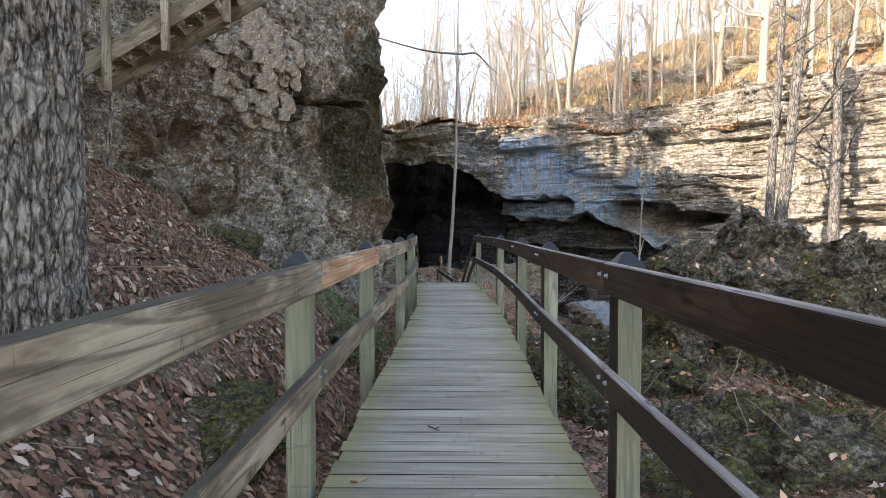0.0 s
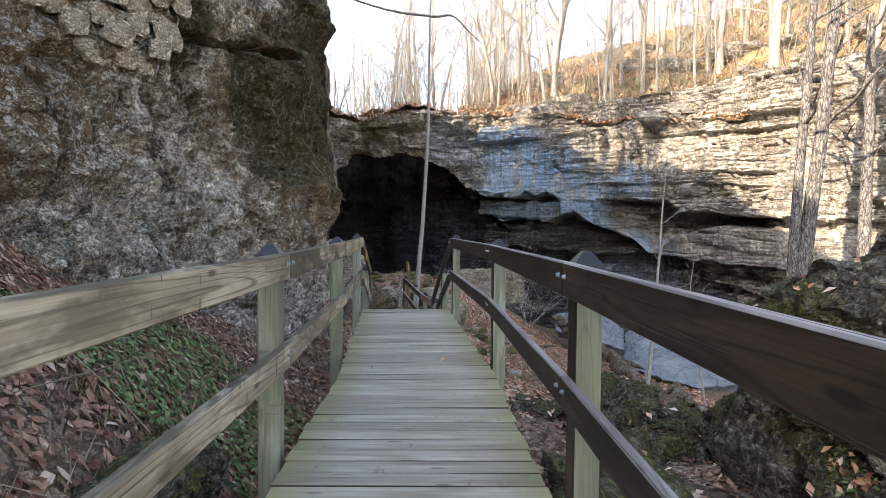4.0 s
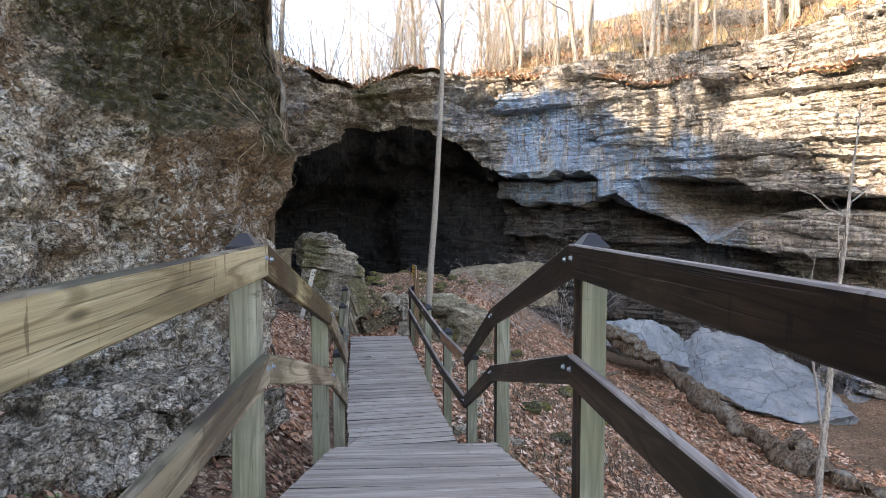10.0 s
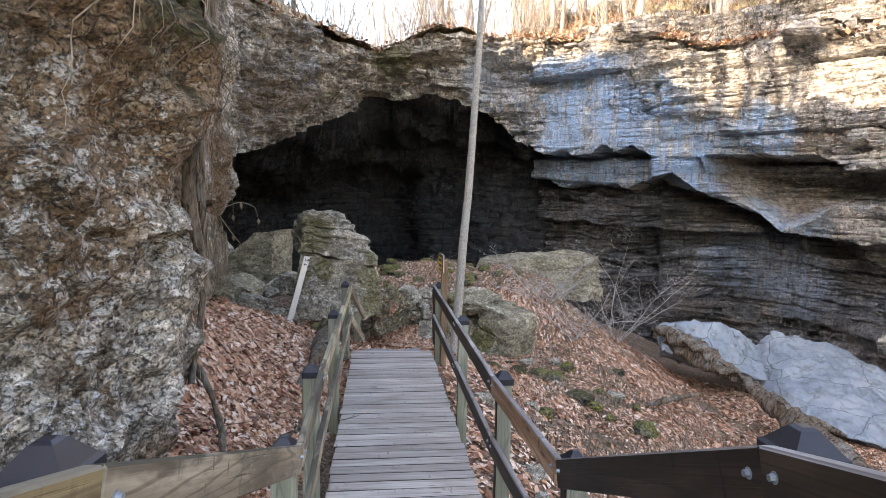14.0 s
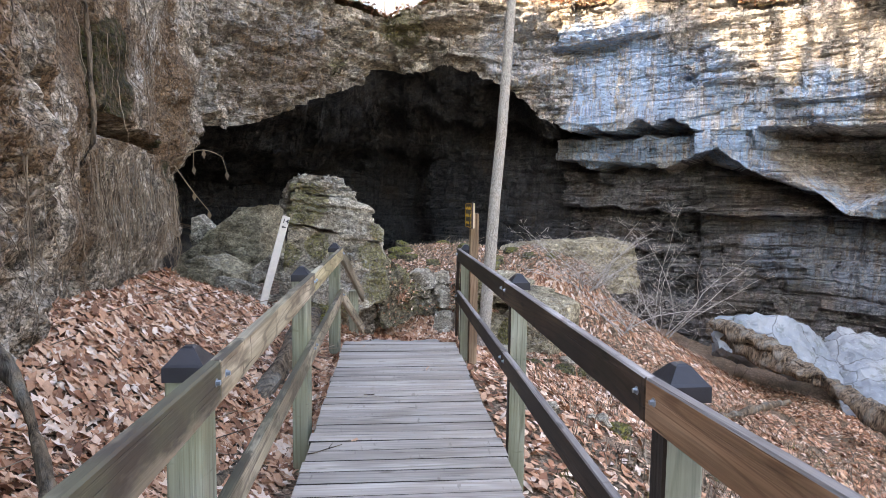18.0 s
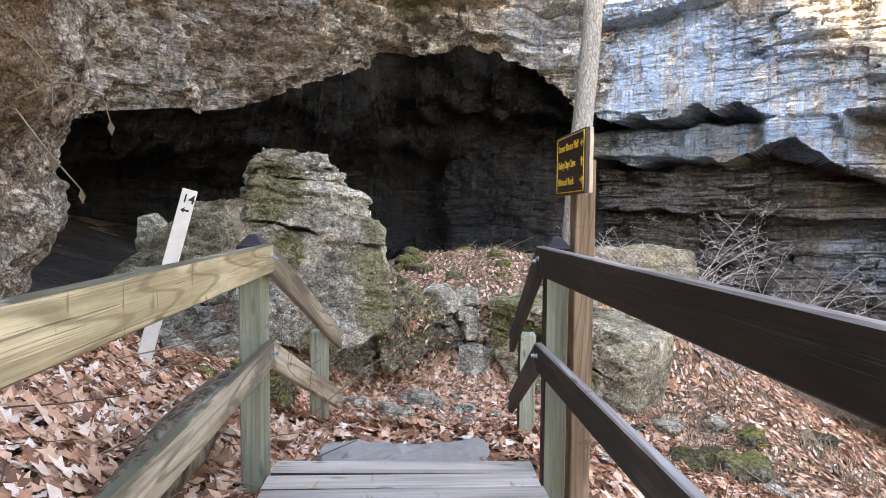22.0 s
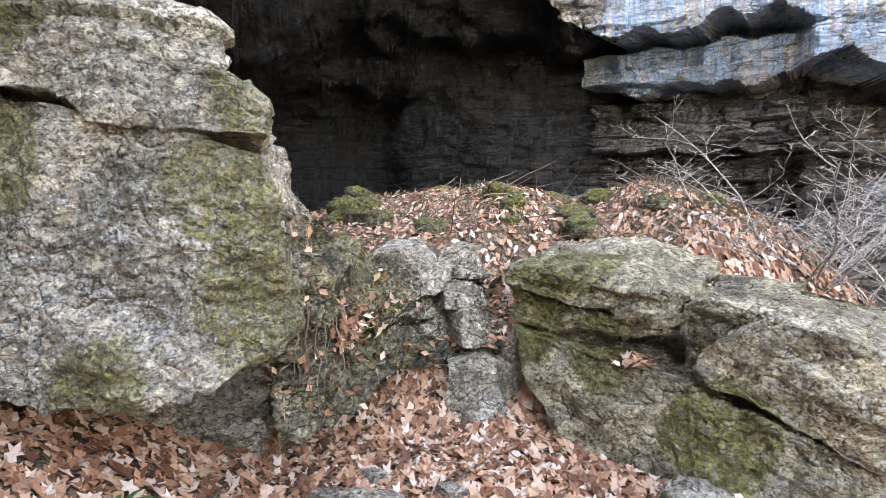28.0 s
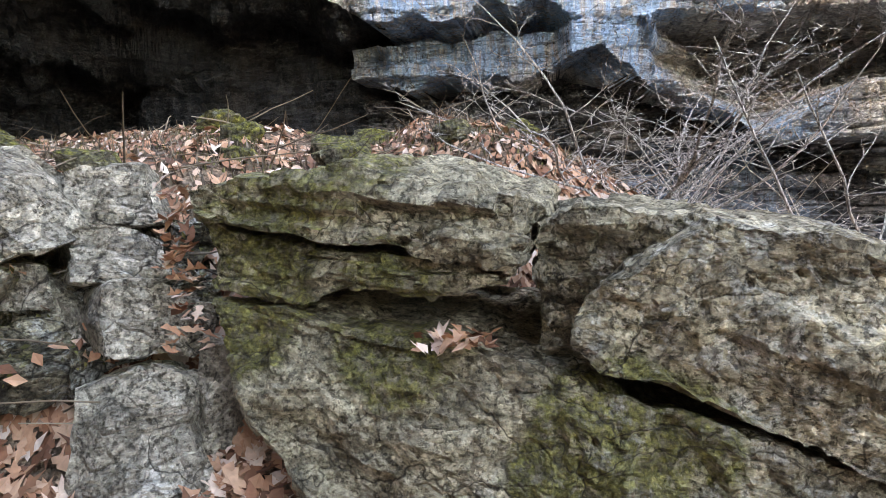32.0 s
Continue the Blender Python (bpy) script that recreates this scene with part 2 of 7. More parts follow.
    def bump(self, height, dist=0.02, strength=1.0):
        n = self.t.nodes.new("ShaderNodeBump")
        n.inputs["Strength"].default_value, n.inputs["Distance"].default_value = strength, dist
        self.put(height, n.inputs["Height"])
        if self.normal:
            self.put(self.normal, n.inputs["Normal"])
        self.normal = n.outputs[0]

    def done(self, color, rough=None):
        self.put(color, self.bsdf.inputs["Base Color"])
        if rough is not None:
            self.put(rough, self.bsdf.inputs["Roughness"])
        if self.normal:
            self.put(self.normal, self.bsdf.inputs["Normal"])
        return self.m


def rock_material(name, dark, mid, light, lichen=0.5, moss=0.3, streak=0.0, streak_colour=(0.42, 0.47, 0.55), bed=0.0, rust=0.25, moss_at=(), pale_at=(), rust_at=(), moss_level=0.53, pore=0.9, contrast=0.12, lichen_at=(), moss_tone=1.0, streak_at=(), unit=1.0, fuzz=1.0, crackle=0.85):
    """Limestone: mottled stone, pale lichen, moss, wash streaks that can carry a blue shade tint, and bedding lines.
    moss_at, pale_at, rust_at: places (x, y, z, radius).
    """
    n = Nodes(name, 0.9)
    place = n.obj
    n.obj = n.stretch((1 / unit, 1 / unit, 1 / unit))
    mid_n = n.noise(2.3, 6, 0.65)
    fine = n.noise(13, 6, 0.7)
    pores = n.noise(38, 4, 0.7)
    stops = [(0.5 - contrast, dark), (0.50, mid), (0.5 + contrast, light)]
    col = n.ramp(mid_n, stops)
    col = n.mix(0.62, col, n.ramp(fine, stops))
    bent = n.warped(0.09, 4.0)
    facets = []
    for size, flat_z, low, high in ((2.6, 1.9, 0.70, 1.22), (9.0, 1.5, 0.58, 1.36)):
        v = n.stretch((1, 1, flat_z), bent)
        pick = n.t.nodes.new("ShaderNodeSeparateXYZ")
        n.put(n.cells(size, v, "F1", 1), pick.inputs[0])
        rim = n.cells(size, v, "DISTANCE_TO_EDGE")
        facets.append((pick.outputs[0], rim))
        col = n.mix(0.9, col, n.ramp(pick.outputs[0], [(0.0, low), (1.0, high)]), "MULTIPLY")

    def near(places, edge):
        total = None
        for x, y, z, r in places:
            d = n.t.nodes.new("ShaderNodeVectorMath")
            d.operation = "DISTANCE"
            n.put(place, d.inputs[0])
            d.inputs[1].default_value = (x, y, z)
            k = n.calc("SUBTRACT", 1.0, n.calc("DIVIDE", d.outputs["Value"], r))
            total = k if total is None else n.calc("MAXIMUM", total, k)
        return n.calc("MULTIPLY", n.calc("MAXIMUM", total, -0.5), edge)

    rusty = n.noise(0.8, 5, 0.65, n.stretch((1, 1, 0.6)))
    if rust_at:
        rusty = n.calc("ADD", rusty, near(rust_at, 0.2))
    col = n.mix(n.calc("MULTIPLY", n.ramp(rusty, [(0.52, 0.0), (0.60, 1.0)]), rust), col, (0.165, 0.10, 0.05))
    if pale_at:
        col = n.mix(n.ramp(n.calc("ADD", n.noise(2.2, 4, 0.6), near(pale_at, 0.35)), [(0.60, 0.0), (0.66, 0.85)]), col, (0.50, 0.43, 0.34))
    if streak:
        run = n.noise(1.0, 6, 0.66, n.stretch((3.6, 3.6, 0.16), place))
        area = n.noise(0.22, 3, 0.5, place)
        if streak_at:
            area = n.calc("ADD", n.calc("SUBTRACT", area, 0.12), near(streak_at, 0.4))
        where = n.ramp(area, [(0.32, 0.12), (0.46, 1.0)])
        col = n.mix(n.calc("MULTIPLY", n.calc("MULTIPLY", n.ramp(run, [(0.36, 0.15), (0.52, 1.0)]), where), streak), col, streak_colour)
        col = n.mix(n.calc("MULTIPLY", n.ramp(n.noise(1.3, 5, 0.65, n.stretch((4.5, 4.5, 0.2), place)), [(0.53, 0.0), (0.60, 1.0)]), 0.45), col, tuple(c * 0.45 for c in dark))
        col = n.mix(n.calc("MULTIPLY", n.calc("MULTIPLY", n.ramp(n.noise(1.0, 6, 0.65, n.stretch((5.5, 5.5, 0.22), place)), [(0.54, 0.0), (0.60, 1.0)]), where), 0.4), col, tuple(min(c * 1.45, 0.7) for c in (streak_colour[1],) * 2 + (streak_colour[1] * 0.96,)))
        col = n.mix(n.calc("MULTIPLY", n.ramp(n.noise(1.7, 5, 0.65, n.stretch((3.0, 3.0, 0.25), place)), [(0.57, 0.0), (0.63, 1.0)]), 0.45), col, (light[0] * 0.62, light[1] * 0.44, light[2] * 0.26))
    spots = n.ramp(n.noise(8, 6, 0.75, warp=0.8), [(0.52, 0.0), (0.56, 1.0)])
    crust = n.noise(0.6, 5, 0.62)
    if lichen_at:
        crust = n.calc("ADD", crust, near(lichen_at, 0.2))
    patch = n.ramp(crust, [(0.46, 0.0), (0.56, 1.0)])
    col = n.mix(n.calc("MULTIPLY", n.calc("MULTIPLY", spots, patch), lichen), col, (0.60, 0.61, 0.57))
    for size, tint in ((9.0, (0.58, 0.60, 0.56)), (21.0, (0.66, 0.66, 0.60))):
        blot = n.calc("ADD", n.cells(size), n.calc("MULTIPLY", n.noise(size * 3.0, 3, 0.6), 0.35))
        pick = n.t.nodes.new("ShaderNodeSeparateXYZ")
        n.put(n.cells(size, None, "F1", 1), pick.inputs[0])
        some = n.calc("MULTIPLY", n.ramp(blot, [(0.36, 1.0), (0.42, 0.0)]), n.ramp(pick.outputs[0], [(0.60, 0.0), (0.64, 1.0)]))
        col = n.mix(n.calc("MULTIPLY", n.calc("MULTIPLY", some, n.ramp(crust, [(0.40, 0.15), (0.55, 1.0)])), lichen * 0.75), col, tint)
    # pits: the dark of their depth put into the colour
    col = n.mix(n.ramp(pores, [(0.40, pore), (0.46, 0.0)]), col, (0.022, 0.018, 0.013))
    green = n.calc("ADD", n.noise(0.55, 6, 0.68), n.calc("MULTIPLY", n.up(), 0.07))
    if moss_at:
        green = n.calc("ADD", green, near(moss_at, 0.6))
    green = n.ramp(green, [(moss_level, 0.0), (moss_level + 0.07, 1.0)])
    mosscol = n.ramp(n.noise(26, 5, 0.72), [(0.36, tuple(c * moss_tone for c in (0.026, 0.023, 0.007))), (0.5, tuple(c * moss_tone for c in (0.095, 0.089, 0.018))), (0.64, tuple(c * moss_tone for c in (0.20, 0.185, 0.042)))])
    col = n.mix(n.calc("MULTIPLY", n.calc("MULTIPLY", green, n.ramp(fine, [(0.38, 0.25), (0.52, 1.0)])), moss), col, mosscol)
    col = n.mix(0.85, col, n.ramp(n.noise(0.9, 5, 0.62), [(0.38, 0.72), (0.52, 1.0), (0.64, 1.14)]), "MULTIPLY")
    grain = n.noise(70, 4, 0.75)
    col = n.mix(0.9 * fuzz, col, n.ramp(grain, [(0.36, 0.62), (0.5, 1.0), (0.64, 1.4)]), "MULTIPLY")
    col = n.mix(0.6 * fuzz, col, n.ramp(n.noise(19, 5, 0.7, n.stretch((1, 1, 1.8))), [(0.36, 0.42), (0.5, 1.0), (0.64, 1.45)]), "MULTIPLY")
    wander = n.t.nodes.new("ShaderNodeVectorMath")
    wander.operation = "ADD"
    n.put(n.stretch((1, 1, 2.0)), wander.inputs[0])
    wn_ = n.t.nodes.new("ShaderNodeTexNoise")
    n.put(n.obj, wn_.inputs["Vector"])
    wn_.inputs["Scale"].default_value, wn_.inputs["Detail"].default_value = 2.5, 4
    n.put(wn_.outputs["Color"], wander.inputs[1])
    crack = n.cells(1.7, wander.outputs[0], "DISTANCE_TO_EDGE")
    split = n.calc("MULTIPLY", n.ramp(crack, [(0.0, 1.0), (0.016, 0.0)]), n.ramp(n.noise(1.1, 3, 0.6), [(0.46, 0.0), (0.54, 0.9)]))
    # cracks and facet gaps: shade of their depth painted in, far below the stone tone
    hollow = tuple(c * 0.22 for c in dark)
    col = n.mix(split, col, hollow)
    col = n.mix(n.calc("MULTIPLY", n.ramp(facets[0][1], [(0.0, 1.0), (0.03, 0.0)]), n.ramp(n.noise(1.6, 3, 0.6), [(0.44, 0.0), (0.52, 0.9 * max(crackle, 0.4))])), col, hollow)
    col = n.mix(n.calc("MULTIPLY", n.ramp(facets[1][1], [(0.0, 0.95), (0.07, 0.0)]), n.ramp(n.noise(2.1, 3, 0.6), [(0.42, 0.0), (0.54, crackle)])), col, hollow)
    n.bump(facets[0][0], 0.045 * unit, 0.8)
    n.bump(facets[1][0], 0.022 * unit, 0.9)
    n.bump(n.ramp(facets[1][1], [(0.0, 0.0), (0.14, 1.0)]), 0.02 * unit, 0.8)
    n.bump(mid_n, 0.10, 0.7)
    n.bump(n.ramp(n.noise(7, 5, 0.6, warp=0.6), [(0.40, 0.0), (0.47, 0.7), (0.62, 1.0)]), 0.035, 0.8)
    n.bump(fine, 0.022, 0.7)
    n.bump(n.ramp(pores, [(0.38, 0.0), (0.46, 1.0)]), 0.008, 0.9)
    n.bump(n.ramp(crack, [(0.0, 0.0), (0.03, 1.0)]), 0.04, 0.35)
    if bed:
        layers = n.noise(1.0, 6, 0.65, n.stretch((0.8, 0.8, 9)))
        n.bump(layers, 0.16 * unit if unit > 1.5 else 0.05, bed)
        if unit > 1.5:
            col = n.mix(n.calc("MULTIPLY", n.ramp(n.noise(1.0, 5, 0.7, n.stretch((0.5, 0.5, 7.0), place)), [(0.36, 1.0), (0.43, 0.0)]), 0.6), col, tuple(c * 0.3 for c in dark))
    return n.done(col)


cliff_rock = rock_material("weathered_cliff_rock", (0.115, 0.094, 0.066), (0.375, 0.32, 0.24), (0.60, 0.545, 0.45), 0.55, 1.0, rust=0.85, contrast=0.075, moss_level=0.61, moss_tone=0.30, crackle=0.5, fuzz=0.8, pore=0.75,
                           moss_at=((-2.2, 16.4, 2.9, 1.3), (-2.1, 17.0, 3.9, 2.4), (-2.8, 15.7, 3.8, 1.3), (-2.3, 18.9, 2.0, 0.9), (-2.0, 17.8, 4.6, 2.9), (-2.1, 18.0, 2.9, 1.5), (-2.3, 19.4, 4.2, 1.6), (-4.4, 40.2, 5.6, 1.4), (-6.2, 10.6, 1.5, 1.5), (-3.6, 22.6, 1.4, 0.7), (-3.8, 24.6, 0.6, 0.8), (-3.6, 14.2, 4.4, 0.8)),
                           rust_at=((-4.9, 11.4, 3.4, 1.7), (-2.1, 18.3, 1.6, 1.6), (-2.6, 19.8, 1.6, 3.0), (-3.4, 22.2, 1.6, 2.0), (-3.7, 25.0, 1.2, 1.6), (-3.4, 14.9, 3.6, 0.9), (-2.2, 17.6, 2.2, 2.4), (-2.4, 19.2, 4.0, 3.0), (-2.9, 20.8, 3.4, 3.0)),
                           lichen_at=((-2.2, 16.6, 0.6, 1.7), (-3.6, 14.2, 1.8, 2.0), (-4.4, 12.4, 2.8, 1.9), (-6.5, 34.0, 5.0, 3.0)))
head_rock = rock_material("dark_bedded_head_rock", (0.17, 0.135, 0.092), (0.46, 0.385, 0.288), (0.70, 0.62, 0.50), 0.45, 0.8, 0.5, (0.33, 0.45, 0.58), bed=0.8, rust=0.6, contrast=0.085, moss_tone=0.9, unit=1.8, fuzz=0.4, crackle=0.2, pore=0.4, streak_at=((2.6, 43.0, 6.4, 1.6), (4.2, 43.0, 5.2, 1.9)), moss_at=((-4.4, 40.2, 5.6, 1.3), (-2.6, 42.6, 7.6, 1.2)), rust_at=((-7.5, 36.5, 4.0, 3.0), (-6.0, 39.0, 6.0, 2.0)))
# wash streaks on the shaded face: blue sky-shade tint put into their colour
bed_rock = rock_material("bedded_limestone", (0.19, 0.17, 0.14), (0.48, 0.445, 0.38), (0.70, 0.665, 0.58), 0.2, 0.2, 1.0, (0.285, 0.445, 0.63), 1.0, 0.35, unit=2.2, fuzz=0.35, crackle=0.15, pore=0.25, streak_at=((4.6, 43.2, 4.9, 3.2), (6.8, 41.6, 4.9, 2.8), (8.8, 40.3, 4.0, 2.8), (10.2, 39.6, 2.8, 3.0), (12.5, 38.2, 3.6, 1.5), (13.6, 39.5, -0.6, 2.6), (6.5, 43.5, 2.4, 2.6)))
# beds below the brow: darker limestone copy, overhang shade put into the colour
dark_bed_rock = rock_material("shade_darkened_limestone", (0.020, 0.019, 0.018), (0.075, 0.072, 0.068), (0.18, 0.176, 0.17), 0.12, 0.1, 0.75, (0.17, 0.235, 0.31), 1.0, 0.3, unit=1.8, fuzz=0.5, crackle=0.3, pore=0.4, streak_at=((15.0, 39.8, -1.8, 1.8), (13.2, 41.0, -1.6, 1.4)))
# cave interior: near-black rock copy that carries the cave's shade in its colour
cave_rock = rock_material("shade_darkened_cave_rock", (0.006, 0.0055, 0.005), (0.020, 0.0185, 0.017), (0.046, 0.043, 0.040), 0.02, 0.0, 0.4, (0.055, 0.065, 0.08), 0.8, 0.15, unit=1.6, fuzz=0.5, crackle=0.3)
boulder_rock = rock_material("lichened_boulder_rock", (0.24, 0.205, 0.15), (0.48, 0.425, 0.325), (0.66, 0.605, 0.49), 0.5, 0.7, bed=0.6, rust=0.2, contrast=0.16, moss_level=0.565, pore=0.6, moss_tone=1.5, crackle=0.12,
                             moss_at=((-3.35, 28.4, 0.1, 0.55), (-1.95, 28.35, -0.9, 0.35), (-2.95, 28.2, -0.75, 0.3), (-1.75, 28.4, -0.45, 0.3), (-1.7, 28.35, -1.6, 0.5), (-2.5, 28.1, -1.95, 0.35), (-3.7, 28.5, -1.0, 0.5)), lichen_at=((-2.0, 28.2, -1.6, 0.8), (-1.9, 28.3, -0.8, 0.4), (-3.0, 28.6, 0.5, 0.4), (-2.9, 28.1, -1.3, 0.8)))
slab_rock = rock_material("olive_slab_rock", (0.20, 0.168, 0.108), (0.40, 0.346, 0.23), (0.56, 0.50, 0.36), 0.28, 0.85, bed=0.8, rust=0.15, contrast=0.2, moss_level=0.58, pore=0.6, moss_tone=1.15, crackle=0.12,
                          moss_at=((1.75, -0.1, 0.35, 0.4), (1.0, 0.0, 0.75, 0.35), (0.35, 0.0, 0.9, 0.4), (0.6, 0.3, 1.4, 0.5)), lichen_at=((1.9, -0.1, 0.3, 0.3), (2.2, 0, 0.9, 0.6)))
bank_moss = rock_material("mossy_root_bank", (0.08, 0.066, 0.04), (0.24, 0.202, 0.13), (0.44, 0.39, 0.27), 0.5, 0.75, bed=0.7, rust=0.6, moss_level=0.58, pore=0.6, contrast=0.09, moss_tone=1.6)
mossy_rock = rock_material("mossy_boulder_rock", (0.032, 0.028, 0.019), (0.13, 0.116, 0.084), (0.33, 0.305, 0.245), 0.45, 1.0, bed=0.4, rust=0.1, moss_level=0.46, pore=0.6, contrast=0.085, moss_tone=0.75, crackle=0.4)
mossy_bright = rock_material("bright_mossy_stone", (0.09, 0.08, 0.05), (0.24, 0.215, 0.155), (0.42, 0.39, 0.30), 0.5, 1.0, bed=0.4, rust=0.1, moss_level=0.43, pore=0.4, contrast=0.09, moss_tone=1.6, crackle=0.25)
scar_rock = rock_material("pale_spalled_rock", (0.44, 0.355, 0.25), (0.62, 0.52, 0.385), (0.76, 0.665, 0.52), 0.1, 0.0, rust=0.2, pore=0.2)


n = Nodes("smooth_pale_creek_stone", 0.8)
stone_col = n.ramp(n.noise(0.9, 5, 0.6), [(0.35, (0.145, 0.175, 0.20)), (0.5, (0.195, 0.23, 0.255)), (0.65, (0.25, 0.28, 0.295))])
stone_col = n.mix(n.ramp(n.noise(2.2, 6, 0.7), [(0.55, 0.0), (0.62, 0.6)]), stone_col, (0.11, 0.125, 0.105))
stone_col = n.mix(n.ramp(n.noise(9, 5, 0.7), [(0.58, 0.0), (0.64, 0.5)]), stone_col, (0.31, 0.335, 0.345))
stone_col = n.mix(n.ramp(n.cells(0.5, n.warped(0.5, 1.2), "DISTANCE_TO_EDGE"), [(0.0, 0.8), (0.012, 0.0)]), stone_col, (0.045, 0.045, 0.042))
n.bump(n.noise(5, 6, 0.65), 0.03, 0.5)
pale_rock = n.done(stone_col)


def litter_material(name, low, mid, high, patches=()):
    n = Nodes(name, 0.9)
    c = n.cells(15, n.stretch((1, 1, 0.5)), "F1", 1)
    col = n.ramp(c, [(0.1, low), (0.5, mid), (0.9, high)])
    col = n.mix(0.45, col, n.ramp(n.cells(34, n.stretch((1, 1.4, 0.5)), "F1", 1), [(0.15, low), (0.5, mid), (0.85, high)]))
    col = n.mix(n.ramp(n.cells(15, n.stretch((1, 1, 0.5)), "DISTANCE_TO_EDGE"), [(0.0, 0.85), (0.12, 0.0)]), col, low)
    col = n.mix(0.8, col, n.ramp(n.noise(60, 4, 0.75), [(0.36, 0.45), (0.64, 1.6)]), "MULTIPLY")
    col = n.mix(n.ramp(n.noise(0.7, 4, 0.6), [(0.45, 0.0), (0.65, 0.45)]), col, (0.10, 0.082, 0.05))
    for k, tint in enumerate(patches):
        col = n.mix(n.calc("MULTIPLY", n.ramp(n.noise(0.30 + 0.11 * k, 5, 0.65), [(0.50, 0.0), (0.56, 1.0)]), n.ramp(n.noise(9, 4, 0.7), [(0.4, 0.2), (0.6, 0.9)])), col, tint)
    n.bump(n.cells(15, n.stretch((1, 1, 0.5))), 0.04, 1.0)
    n.bump(n.noise(40, 4, 0.7), 0.025, 1.0)
    return n.done(col)


litter = litter_material("leaf_litter_ground", (0.055, 0.034, 0.022), (0.26, 0.165, 0.105), (0.52, 0.37, 0.26))
hill_litter = litter_material("dry_hillside_litter", (0.10, 0.062, 0.030), (0.29, 0.195, 0.10), (0.46, 0.34, 0.19), ((0.26, 0.135, 0.095), (0.44, 0.37, 0.20), (0.12, 0.12, 0.05)))

# near-black earth: the cave's shade put into the ground colour
cave_earth = litter_material("shade_darkened_cave_earth", (0.006, 0.005, 0.004), (0.018, 0.015, 0.012), (0.04, 0.033, 0.027))


def leaf_material(name, stops):
    n = Nodes(name, 0.7)
    col = n.ramp(n.island(), stops)
    col = n.mix(0.5, col, n.ramp(n.noise(35, 3, 0.6), [(0.3, 0.6), (0.7, 1.1)]), "MULTIPLY")
    return n.done(col)


dead_leaf = leaf_material("dead_oak_leaf", [(0.0, (0.13, 0.055, 0.03)), (0.2, (0.29, 0.125, 0.066)), (0.45, (0.51, 0.262, 0.15)), (0.75, (0.65, 0.40, 0.258)), (0.95, (0.78, 0.62, 0.50))])
# darker range of the dead leaf colours
dark_leaf = leaf_material("dark_brown_leaf", [(0.0, (0.055, 0.022, 0.014)), (0.3, (0.15, 0.065, 0.038)), (0.6, (0.27, 0.135, 0.08)), (0.85, (0.40, 0.235, 0.15)), (0.97, (0.58, 0.44, 0.34))])
moss_tuft = leaf_material("moss_and_grass_tuft", [(0.0, (0.05, 0.05, 0.012)), (0.5, (0.14, 0.135, 0.035)), (1.0, (0.27, 0.24, 0.09))])
ivy_leaf = leaf_material("green_ground_leaf", [(0.0, (0.03, 0.06, 0.015)), (0.5, (0.085, 0.14, 0.04)), (1.0, (0.20, 0.26, 0.10))])
dry_stem = leaf_material("dry_vine_and_stem", [(0.0, (0.07, 0.05, 0.035)), (0.5, (0.20, 0.15, 0.10)), (1.0, (0.36, 0.29, 0.21))])


